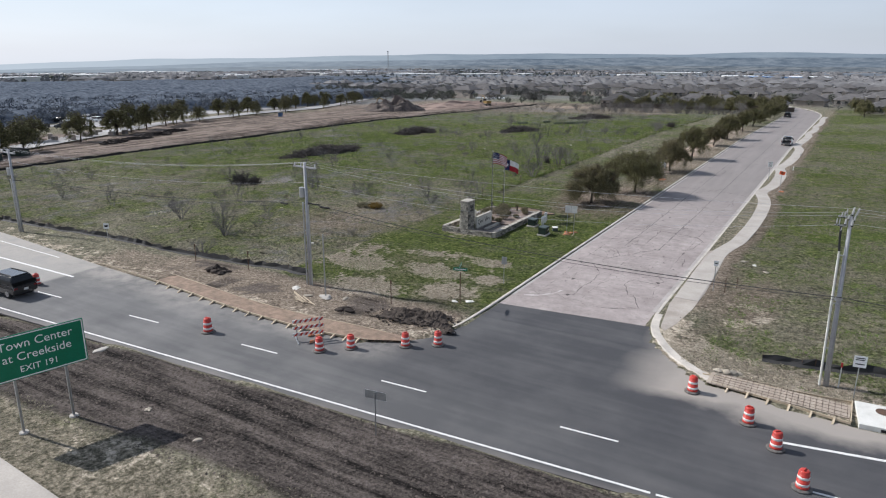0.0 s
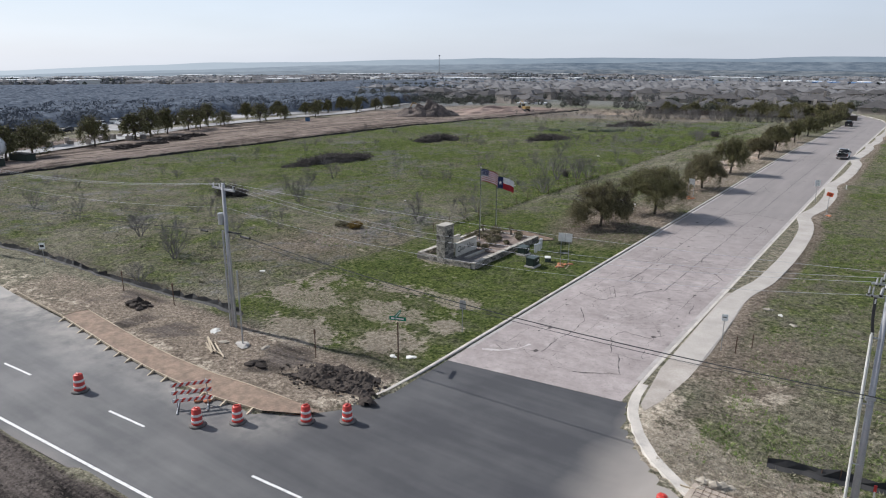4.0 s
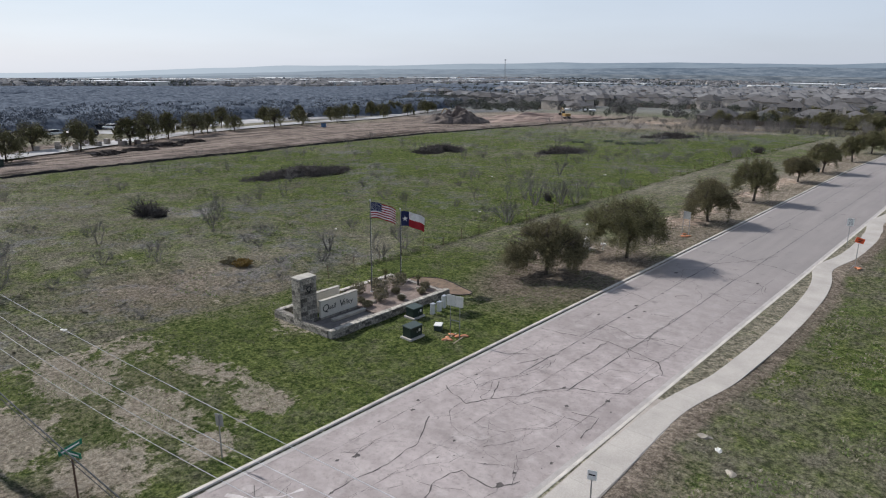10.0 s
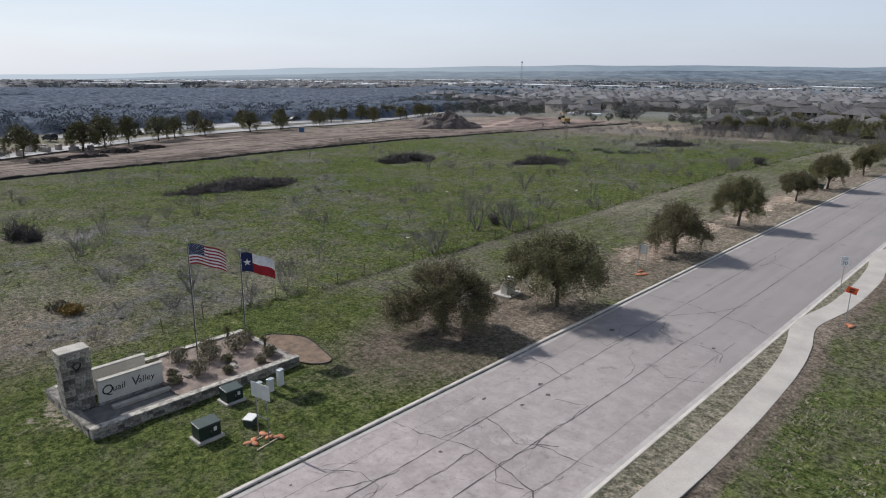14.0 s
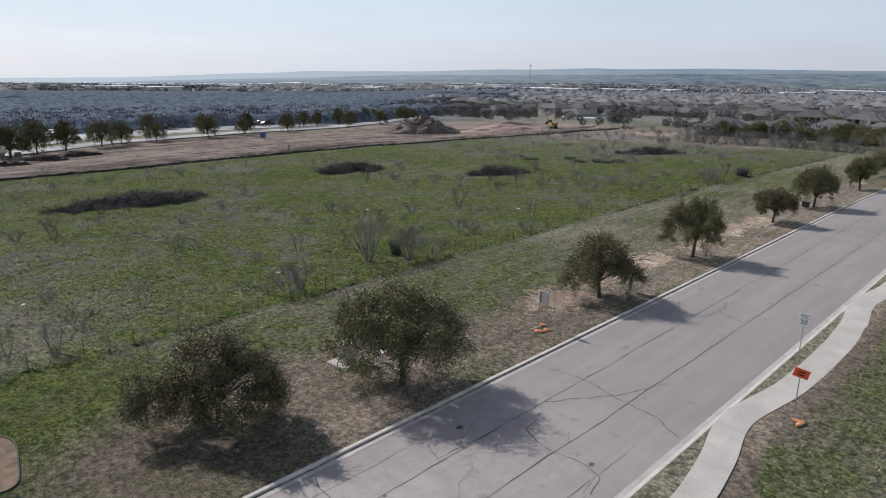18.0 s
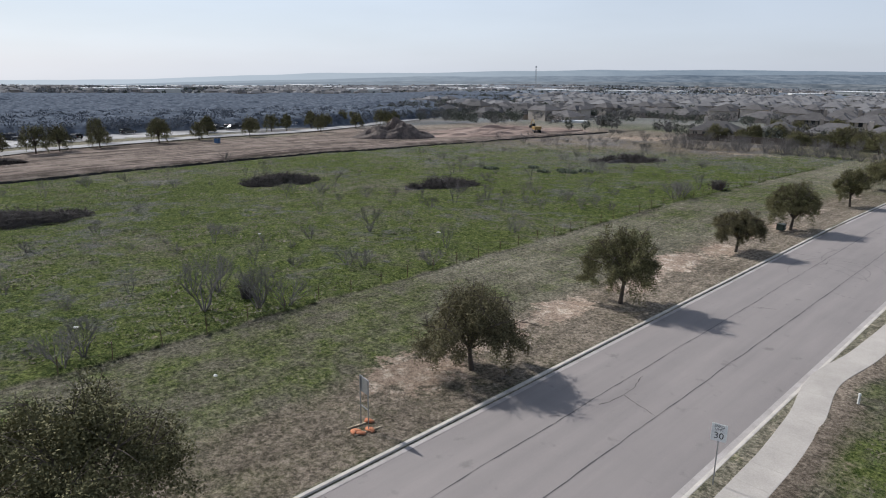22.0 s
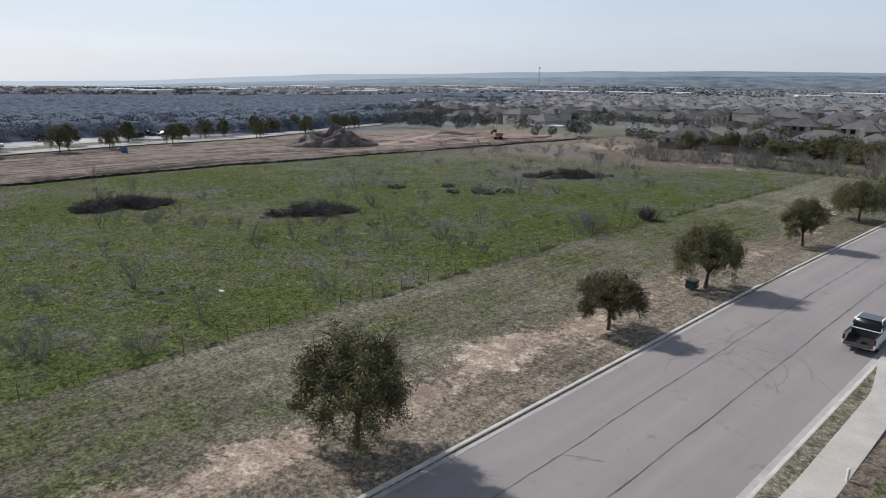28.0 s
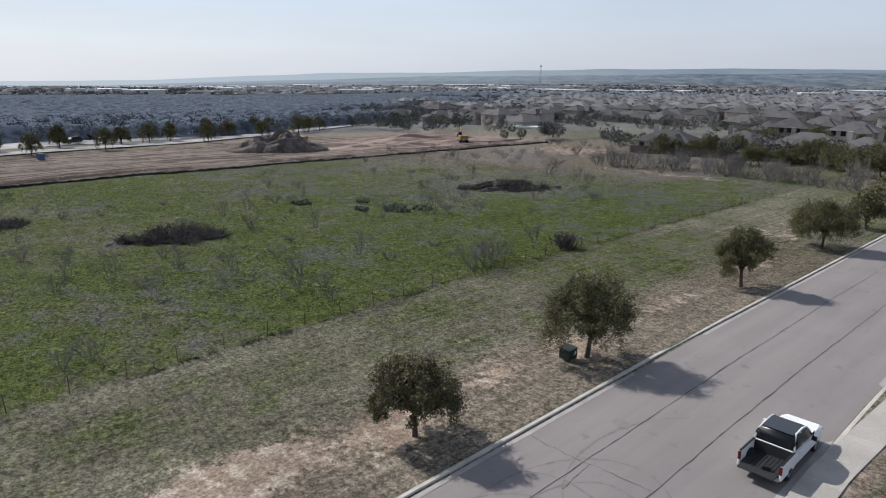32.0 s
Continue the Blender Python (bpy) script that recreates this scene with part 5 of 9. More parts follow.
brush_pile(-88.4, 100.5, 20.0, 7.0, 1.7, 84, 1, "long dark heap of dead brush in the green pasture")
brush_pile(-92.5, 139.3, 11.5, 6.5, 1.5, 80, 2, "dark heap of dead brush in the green pasture")
brush_pile(-72.0, 154.5, 11.0, 6.0, 0.9, 50, 3, "low spread of grey dead brush in the pasture")
brush_pile(-70.5, 208.4, 15.5, 6.5, 1.7, 48, 4, "dark heap of dead brush near the field's north end")


def spiky_bush(x, y, r, h, seed, label, stems=120):
    """A dark thorny thicket: stiff stems that arch out from one root."""
    rng = random.Random(seed)
    e = thing("thorn_bush", pose(x, y, gz(x, y) - 0.03), label, "shrub", "thorn bushes of the field")
    bm, bm2 = bmesh.new(), bmesh.new()
    for i in range(stems):
        a, out = rng.uniform(0, 6.283), rng.random() ** 0.7
        x0, y0 = rng.gauss(0, 0.28) * r, rng.gauss(0, 0.28) * r
        top = h * rng.uniform(0.45, 1.0) * (1.1 - 0.5 * out)
        p1 = Vector((x0 + math.cos(a) * out * r * 0.45, y0 + math.sin(a) * out * r * 0.45, top * 0.7))
        p2 = Vector((x0 + math.cos(a) * out * r, y0 + math.sin(a) * out * r, top))
        tube(bm, [(x0, y0, 0), p1, p2], 0.055, 0.008, 4)
        for k in range(5):
            q = p1.lerp(p2, rng.random())
            tube(bm2, [q, q + Vector((rng.uniform(-1, 1), rng.uniform(-1, 1), rng.uniform(-0.3, 0.8))) * 0.35], 0.018, 0.004, 3)
    part("thicket", bm, M["brush"], e)
    tagged(part("fine_tangle", bm2, M["brush"], e), kind="stuff")


spiky_bush(-40.6, 180.5, 1.3, 1.7, 6, "dark dead thorn bush against the wire fence")
spiky_bush(-76.2, 67.9, 1.9, 2.2, 8, "dark thorny thicket standing in the pasture")
spiky_bush(-74.2, 68.6, 1.2, 1.4, 9, "dark thorny thicket standing in the pasture")
spiky_bush(-43.8, 106.0, 0.8, 1.6, 10, "dark thorny stump with bare shoots near the fence", 26)


def cactus_clump(x, y, size, seed):
    rng = random.Random(seed)
    e = thing("prickly_pear", pose(x, y, gz(x, y)), "dull green prickly pear clump in the grass", "cactus", "cacti of the field")
    bm0 = bmesh.new()
    r = bmesh.ops.create_icosphere(bm0, subdivisions=1, radius=1.0)
    for v in bm0.verts:
        v.co = Vector((v.co.x * 0.20, v.co.y * 0.04, v.co.z * 0.25 + 0.2))
    me = bpy.data.meshes.new("pad")
    bm0.to_mesh(me)
    bm0.free()
    for i in range(int(58 * size)):
        a, d = rng.uniform(0, 6.283), size * math.sqrt(rng.random())
        ob = link_mesh("pad", me, M["cactus"], e)
        ob.matrix_basis = pose(d * math.cos(a), 0.7 * d * math.sin(a), rng.uniform(0, 0.28) * (1 - d / size / 1.3), rng.uniform(-35, 35), rng.uniform(-35, 35), rng.uniform(0, 360))
    return e


for x, y, s, k in ((-80.2, 175.6, 1.5, 1), (-75.9, 182.7, 1.2, 2), (-71.0, 178.8, 1.1, 3), (-68.1, 182.1, 2.0, 4), (-66.1, 184.9, 1.4, 5), (-70.2, 184.2, 1.3, 6)):
    cactus_clump(x, y, s, k)


def leafy_bush(name, x, y, z, r, h, seed, mat_key, label, n_leaf=700, category="shrub", group="", leaf=0.065):
    nr = np.random.default_rng(seed)
    e = thing(name, pose(x, y, z), label, category, group)
    bm = bmesh.new()
    rng = random.Random(seed)
    for i in range(7):
        a = rng.uniform(0, 6.283)
        tube(bm, [(0, 0, -0.05), (math.cos(a) * r * 0.3, math.sin(a) * r * 0.3, h * 0.5), (math.cos(a) * r * 0.7, math.sin(a) * r * 0.7, h * 0.9)], 0.022, 0.007, 4)
    part("woody_base", bm, M["twig"], e)
    u = nr.normal(size=(n_leaf, 3))
    u /= np.linalg.norm(u, axis=1, keepdims=True)
    u *= nr.uniform(0.45, 1.08, (n_leaf, 1))
    c = u * np.array([r, r, h * 0.48]) + np.array([0, 0, h * 0.54])
    link_mesh("foliage", leaf_mesh(c, leaf + 0.03 * r, nr, 0.8), M[mat_key], e)
    return e


leafy_bush("dry_bush", -48.3, 63.4, gz(-48.3, 63.4), 0.85, 0.62, 3, "rust", "low ochre-coloured bush in dry grass", 500)
leafy_bush("dry_bush", -49.9, 63.0, gz(-49.9, 63.0), 0.8, 0.5, 4, "shrub", "low brown bush in dry grass", 350)

# grass: tufts over the pasture, the lawn and the verges
def grass_stuff(name, boxes, seed, mat_, label, height, keep):
    nr = np.random.default_rng(seed)
    P = []
    for x0, x1, y0, y1, n_ in boxes:
        P.append(np.stack([nr.uniform(x0, x1, n_), nr.uniform(y0, y1, n_)], 1))
    P = np.concatenate(P)
    P = P[keep(P[:, 0], P[:, 1], nr)]
    z = ground_z(P[:, 0], P[:, 1])
    n_ = len(P)
    blades = 5
    c = np.repeat(np.stack([P[:, 0], P[:, 1], z - 0.03], 1), blades, 0)
    k = len(c)
    az = nr.uniform(0, 6.283, k)
    h = np.repeat(height * nr.uniform(0.5, 1.5, n_), blades) * nr.uniform(0.6, 1.1, k)
    sp = np.repeat(nr.uniform(0.10, 0.28, n_), blades)
    c[:, 0] += sp * np.cos(az) * 0.6
    c[:, 1] += sp * np.sin(az) * 0.6
    w = h * 0.45
    tx, ty = -np.sin(az), np.cos(az)
    lean = h * nr.uniform(0.9, 2.4, k)
    a = c + np.stack([tx * w, ty * w, 0 * w], 1)
    b_ = c - np.stack([tx * w, ty * w, 0 * w], 1)
    tip = c + np.stack([np.cos(az) * lean, np.sin(az) * lean, h], 1)
    v = np.stack([a, b_, tip], 1).reshape(-1, 3)
    ob = link_mesh(name, quads(v, np.arange(3 * k).reshape(-1, 3)), mat_, None, label)
    return tagged(ob, category="grass", kind="stuff")


M["grass_green"] = island("green_grass_tufts", (0.050, 0.088, 0.018), (0.165, 0.205, 0.062), 0.8, 0, 0.15)
M["grass_dry"] = island("dry_grass_tufts", (0.13, 0.12, 0.078), (0.29, 0.26, 0.19), 0.9, 0, 0.15)


def off_road(x, y):
    return (on_pavement(x, y) < -0.4) & ~((x > -10.3) & (x < -6.9) & (y > 43)) & ~((x > -36.0) & (x < -28.2) & (y > 56.8) & (y < 72))


grass_stuff("pasture_grass", [(-124, -40, 44, 120, 30000), (-124, -40, 120, 235, 30000)], 1, M["grass_green"], "tufted green winter pasture", 0.10, lambda x, y, nr: (fbm(x, y, 3.0, 21) + 0.25 * sstep(50, 100, y) > 0.56 + 0.12 * nr.random(len(x))))
M["grass_dark"] = island("rank_fence_grass", (0.035, 0.055, 0.014), (0.120, 0.145, 0.045), 0.85, 0, 0.3)
grass_stuff("fence_grass", [(FENCE_X - 0.22, FENCE_X + 0.06, 66, 232, 900)], 8, M["grass_dark"], "rank uncut grass along the wire fence", 0.12, lambda x, y, nr: fbm(x, y, 3.0, 28) > 0.46)
grass_stuff("pasture_thatch", [(-124, -40, 42, 120, 22000), (-124, -40, 120, 235, 18000)], 2, M["grass_dry"], "dry grey-brown grass between the green tufts", 0.13, lambda x, y, nr: (fbm(x, y, 4.0, 22) > 0.50 + 0.1 * nr.random(len(x))))
grass_stuff("verge_grass", [(-39.2, -21.2, 38, 80, 14000), (-39.2, -21.2, 80, 215, 26000)], 3, M["grass_dry"], "short dry mown grass of the verge", 0.065, lambda x, y, nr: off_road(x, y) & (fbm(x, y, 2.5, 23) > 0.47) & ~((x > -29.5) & (nr.random(len(x)) < 0.75)))
grass_stuff("lawn_grass", [(-37, -21.2, 42, 82, 22000), (-39, -30, 82, 215, 12000)], 4, M["grass_green"], "short green lawn round the entrance sign", 0.06, lambda x, y, nr: off_road(x, y) & (fbm(x, y, 2.5, 24) > 0.48))
grass_stuff("east_grass", [(-7.0, 14, 38, 90, 24000), (-7.0, 6, 90, 160, 9000)], 5, M["grass_green"], "patchy green grass beside the sidewalk", 0.085, lambda x, y, nr: off_road(x, y) & (x > -5.9) & (fbm(x, y, 3.0, 25) > 0.50))
grass_stuff("east_thatch", [(-7.0, 14, 38, 90, 26000), (-7.0, 6, 90, 160, 12000)], 6, M["grass_dry"], "dry grass beside the sidewalk", 0.08, lambda x, y, nr: off_road(x, y) & (fbm(x, y, 3.0, 26) > 0.48))
grass_stuff("bank_grass", [(-60, 10, 5, 17, 9000)], 7, M["grass_dry"], "dry grass on the bank south of the road", 0.08, lambda x, y, nr: (hw_south(x) - y > 6.5) & (fbm(x, y, 2.0, 27) > 0.47) & (y > 12.2))


def clods(name, n_, seed, where, lo, hi, material, label):
    """Loose clods as small uneven pyramids lying on the ground."""
    nr = np.random.default_rng(seed)
    x, y = where(nr, n_)
    z = ground_z(x, y)
    s_ = nr.uniform(lo, hi, len(x)) * nr.uniform(0.4, 1.0, len(x))
    a = nr.uniform(0, 6.283, len(x))
    ring = [np.stack([x + s_ * np.cos(a + k * 2.094) * nr.uniform(0.7, 1.2, len(x)), y + s_ * np.sin(a + k * 2.094), z - 0.03], 1) for k in range(3)]
    top = np.stack([x, y, z + s_ * nr.uniform(0.35, 0.8, len(x))], 1)
    v = np.stack(ring + [top], 1).reshape(-1, 3)
    k = np.arange(len(x))[:, None] * 4
    f = np.concatenate([k + np.array([[0, 1, 3]]), k + np.array([[1, 2, 3]]), k + np.array([[2, 0, 3]])], 0)
    return tagged(link_mesh(name, quads(v, f), material, None, label), category="soil", kind="stuff")


def bank(nr, n_):
    x = nr.uniform(-75, 14, n_)
    return x, hw_south(x) - 0.3 - nr.uniform(0, 1, n_) * 7.2


def corner_soil(nr, n_):
    x = nr.uniform(-58, -21.5, n_)
    return x, 33.9 + nr.uniform(0, 1, n_) ** 1.5 * 4.5


def corner_east(nr, n_):
    x = nr.uniform(-8.5, 8, n_)
    return x, 38.2 + nr.uniform(0, 1, n_) ** 1.5 * 3.0 + np.maximum(0, -5.5 - x) * 1.6


M["clod"] = island("dark_clods", (0.028, 0.024, 0.022), (0.16, 0.135, 0.118), 0.95)
M["clod_tan"] = island("tan_clods", (0.085, 0.068, 0.054), (0.27, 0.225, 0.185), 0.95)
clods("soil_clods", 16000, 51, bank, 0.04, 0.16, M["clod"], "dark clods of turned soil along the road")
clods("corner_clods", 3500, 52, corner_soil, 0.03, 0.14, M["clod_tan"], "tan crumbs of disturbed soil at the corner")
clods("corner_gravel", 1600, 53, corner_east, 0.03, 0.12, M["clod_tan"], "pale gravel and crumbs behind the new forms")


# ---- entrance monument ----


def stone_wall(parent, x0, y0, x1, y1, h, t, seed, course=0.2, z0=0.0):
    """A wall of separate rough blocks on a mortar core; the blocks are its pieces."""
    rng = random.Random(seed)
    L_ = math.hypot(x1 - x0, y1 - y0)
    rz = math.degrees(math.atan2(y1 - y0, x1 - x0))
    wall = part("wall", box((L_ / 2, 0, h / 2 - 0.1), (L_ - 0.02, t - 0.05, h + 0.16)), M["mortar"], parent)
    wall.matrix_basis = pose(x0, y0, z0, 0, 0, rz)
    n_c = max(1, round(h / course))
    ch = h / n_c
    for c in range(n_c):
        u = 0.0
        while u < L_ - 0.01:
            w = min(rng.uniform(0.28, 0.62), L_ - u)
            if L_ - u - w < 0.2:
                w = L_ - u
            for s in (-1, 1):
                k = rng.choice(STONES)
                ob = link_mesh("stone", k, M["stone"], wall)
                ob.matrix_basis = Matrix.Translation((u + w / 2, s * (t / 2 - 0.05), ch * (c + 0.5))) @ pose(0, 0, 0, 0, 0, 0 if s > 0 else 180) @ Matrix.Diagonal((w - 0.018, 0.13 + rng.uniform(0, 0.035), ch - 0.018, 1))
            u += w
    return wall


STONES = []
for i in range(5):
    bm = box((0, 0, 0), (1, 1, 1), 0, 0.07)
    rs = random.Random(i)
    for v in bm.verts:
        v.co += Vector((rs.uniform(-1, 1), rs.uniform(-1, 1), rs.uniform(-1, 1))) * 0.035
    me = bpy.data.meshes.new("stone")
    bm.to_mesh(me)
    bm.free()
    STONES.append(me)

M["planter_soil"] = plain("pebbly_planter_soil", (0.235, 0.180, 0.150), (0.115, 0.088, 0.074), 1.6, 9, 0.95, bump=0.8, dist=0.05)
M["stained_paving"] = plain("stained_paving", (0.15, 0.138, 0.128), (0.085, 0.078, 0.073), 1.8, 14, 0.9, bump=0.3)
monument = thing("entrance_monument", pose(0, 0, 0.02), "limestone entrance monument with cream name panels and a planter", "monument")
MX0, MX1, MY0, MY1 = -35.4, -29.35, 57.75, 69.4
stone_wall(monument, MX1, MY0, MX1, MY1, 0.62, 0.42, 1)
stone_wall(monument, MX0, MY0 + 0.2, MX1 - 0.25, MY0 + 0.2, 0.55, 0.42, 2)
stone_wall(monument, MX0, MY0 + 0.5, MX0, MY1, 0.50, 0.42, 3)
stone_wall(monument, MX0 + 0.25, MY1 - 0.2, MX1 - 0.25, MY1 - 0.2, 0.50, 0.42, 4)
for (a, b_, c, d, h) in ((MX1, MY0, MX1, MY1, 0.62), (MX0, MY0 + 0.2, MX1 - 0.22, MY0 + 0.2, 0.55), (MX0, MY0 + 0.43, MX0, MY1, 0.5)):
    L_ = math.hypot(c - a, d - b_)
    ob = part("coping", box((L_ / 2, 0, 0.03), (L_ + 0.03, 0.42, 0.06), 0, 0.015), M["stone"], monument, "weathered stone coping")
    ob.matrix_basis = pose(a, b_, h - 0.02, 0, 0, math.degrees(math.atan2(d - b_, c - a)))
PX, PY, PW, PD, PH = -32.75, 58.42, 1.36, 0.9, 3.38
pillar = part("pillar", box((0, 0, PH / 2), (PD - 0.06, PW - 0.06, PH)), M["mortar"], monument, "tall stone pillar")
pillar.matrix_basis = pose(PX, PY, 0)
rp = random.Random(9)
for face, (wid, off, rz) in enumerate(((PW, PD / 2, 90), (PW, PD / 2, 270), (PD, PW / 2, 0), (PD, PW / 2, 180))):
    z = 0.0
    while z < PH - 0.02:
        ch = min(rp.uniform(0.16, 0.36), PH - z)
        if PH - z - ch < 0.14:
            ch = PH - z
        u = -wid / 2
        while u < wid / 2 - 0.01:
            w = min(rp.uniform(0.22, 0.6), wid / 2 - u)
            if wid / 2 - u - w < 0.16:
                w = wid / 2 - u
            ob = link_mesh("stone", rp.choice(STONES), M["stone"], pillar)
            ob.matrix_basis = pose(0, 0, 0, 0, 0, rz - 90 if rz in (90, 270) else rz) @ (Matrix.Translation((off - 0.05, u + w / 2, z + ch / 2)) if rz in (90, 270) else Matrix.Translation((u + w / 2, off - 0.05, z + ch / 2))) @ Matrix.Diagonal(((0.14, w - 0.018, ch - 0.018) if rz in (90, 270) else (w - 0.018, 0.14, ch - 0.018)) + (1,))
            u += w
        z += ch
ob = part("pillar_cap", box((0, 0, 0.07), (PD + 0.08, PW + 0.08, 0.11), 0, 0.03), M["cap"], monument, "pale flat stone cap")
ob.matrix_basis = pose(PX, PY, PH)
bm = bmesh.new()
for s in (-1, 1):
    bx(bm, (0, s * 0.12, 0), (0.03, 0.06, 0.44), 0, 0.008, -s * 26)
for k in range(10):
    bx(bm, (0, 0.02 + 0.17 * math.cos(k * 0.628), 0.10 + 0.17 * math.sin(k * 0.628)), (0.028, 0.11, 0.045), 0, 0.006, 90 + math.degrees(k * 0.628))
ob = part("emblem", bm, M["ink"], monument, "dark metal emblem on the pillar")
ob.matrix_basis = pose(PX + PD / 2 + 0.07, PY, 2.6)
for nm, px, y0, y1, z0, z1 in (("name_panel", -32.15, 59.2, 62.55, 0.42, 1.58), ("back_panel", -33.95, 59.1, 62.4, 0.45, 1.50)):
    pb = part(nm, box((0, (y1 - y0) / 2, (z1 - z0) / 2), (0.22, y1 - y0, z1 - z0), 0, 0.025), M["panel"], monument, "cream smooth name panel")
    pb.matrix_basis = pose(px, y0, z0, 0, 0, 0)
    ob = part("panel_coping", box((0, (y1 - y0) / 2, z1 - z0 + 0.035), (0.32, y1 - y0 + 0.08, 0.07), 0, 0.015), M["cap"], pb, "weathered stone coping")
    base = part("panel_plinth", box((0, (y1 - y0) / 2, -0.2), (0.34, y1 - y0 + 0.1, 0.42), 0, 0.02), M["stone"], pb)
    if nm == "name_panel":
        for word, sz, yy in (("Q", 0.74, 0.42), ("uail", 0.50, 1.00), ("V", 0.74, 1.86), ("alley", 0.50, 2.44)):
            letters(word, sz, pb, Matrix.Translation((0.115, yy, 0.60)) @ pose(0, 0, 0, 90, 0, 90), M["ink"], shear=0.12)
ob = part("planter_floor", box((0, 0, 0), (MX1 - MX0 - 0.35, MY1 - MY0 - 4.9, 0.1)), M["planter_soil"], monument, "brown pebbly planter bed")
ob.matrix_basis = pose((MX0 + MX1) / 2, (MY0 + MY1) / 2 + 2.2, 0.40)
ob = part("step_floor", box((0, 0, 0), (2.55, 4.4, 0.1)), M["stained_paving"], monument, "dark stained paved floor before the name panel")
ob.matrix_basis = pose(-30.75, 60.3, 0.26)
ob = part("ledge", box((0, 0, 0), (0.34, 3.0, 0.18), 0, 0.02), M["cap"], monument, "pale stone ledge")
ob.matrix_basis = pose(-31.2, 61.0, 0.40)
for i, (x, y, r, h) in enumerate(((-33.9, 64.3, 0.62, 0.95), (-32.9, 65.7, 0.7, 1.05), (-31.5, 64.3, 0.6, 0.95), (-33.0, 67.5, 0.75, 1.05), (-31.9, 66.3, 0.35, 0.5), (-31.4, 62.9, 0.40, 0.45), (-34.2, 62.9, 0.45, 0.5), (-34.4, 66.4, 0.5, 0.7), (-30.6, 65.6, 0.32, 0.4), (-30.4, 67.6, 0.36, 0.5), (-30.9, 68.5, 0.42, 0.7), (-33.6, 68.6, 0.5, 0.8), (-32.4, 63.2, 0.3, 0.4))):
    leafy_bush("planter_shrub", x, y, 0.45, r, h, 30 + i, "shrub", "rounded grey-green shrub in the planter bed", 850, "shrub", "shrubs of the planter", 0.028)
for x, y, s in ((-32.0, 68.9, 0.85), (-34.8, 68.0, 0.9)):
    e = thing("yucca", pose(x, y, 0.44), "dark spiky yucca on a short stem in the planter", "yucca", "yuccas of the planter")
    part("stem", cyl((0, 0, 0), 0.09, 0.07, 0.65 * s, 8), M["bark"], e)
    bm = bmesh.new()
    ry_ = random.Random(int(-x * 10))
    for k in range(46):
        a, el = ry_.uniform(0, 6.283), ry_.uniform(-0.3, 1.4)
        d = Vector((math.cos(a) * math.cos(el), math.sin(a) * math.cos(el), math.sin(el)))
        tube(bm, [Vector((0, 0, 0.65 * s)), Vector((0, 0, 0.65 * s)) + d * 0.28 * s, Vector((0, 0, 0.62 * s)) + d * 0.52 * s], 0.028, 0.004, 3)
    part("leaves", bm, M["leaf"], e)
rk = random.Random(3)
for i in range(9):
    bm = bmesh.new()
    lump(bm, (0, 0, 0), (rk.uniform(0.12, 0.26), rk.uniform(0.1, 0.2), rk.uniform(0.08, 0.14)), rk)
    ob = tagged(part("boulder", bm, M["rock"], None, "pale limestone boulder in the planter bed"), category="rock", group="boulders of the planter")
    ob.matrix_basis = pose(rk.uniform(-34.6, -30.2), rk.uniform(62.8, 68.7), 0.50)
# mulch bed behind the planter, with a dark edging
bm = bmesh.new()
ring = [(-31.2 + 2.9 * math.cos(a) * (1 + 0.10 * math.sin(2 * a + 0.6)), 70.5 + 1.45 * math.sin(a) * (1 + 0.12 * math.cos(3 * a))) for a in np.linspace(0, 2 * math.pi, 40, endpoint=False)]
cv = bm.verts.new((-31.2, 70.7, gz(-31.2, 70.7) + 0.10))
rv = [bm.verts.new((x, y, gz(x, y) + 0.03)) for x, y in ring]
for i in range(40):
    bm.faces.new((cv, rv[i], rv[(i + 1) % 40]))
bed = tagged(part("mulch_bed", bm, M["red_mulch"], None, "reddish mulch bed with dark edging behind the planter", True), category="flower bed", kind="structure")
bm = bmesh.new()
tube(bm, [(x, y, gz(x, y) + 0.05) for x, y in ring] + [(ring[0][0], ring[0][1], gz(*ring[0]) + 0.05)], 0.035, 0.035, 5)
part("edging", bm, M["ink"], bed)


# ---- flags ----


def cloth(w0, w1, h0, h1, W, H, nx_=16, ny_=6):
    """A piece of a waving flag, from shares of its width and height."""
    bm = bmesh.new()
    g = []
    for i in range(nx_ + 1):
        u = w0 + (w1 - w0) * i / nx_
        row = []
        for j in range(ny_ + 1):
            v = h0 + (h1 - h0) * j / ny_
            row.append(bm.verts.new((u * W * 0.97, 0.11 * math.sin(u * 8 + 1.3 * v) * (0.2 + u), v * H - 0.62 * u * u * W * 0.55 + 0.03 * math.sin(u * 9))))
        g.append(row)
    for i in range(nx_):
        for j in range(ny_):
            bm.faces.new((g[i][j], g[i + 1][j], g[i + 1][j + 1], g[i][j + 1]))
    return bm


M["pole_dark"] = plain("dull_flagpole_metal", (0.15, 0.15, 0.155), (0.10, 0.10, 0.105), 4, 60, 0.5, 0.6, 0.1)


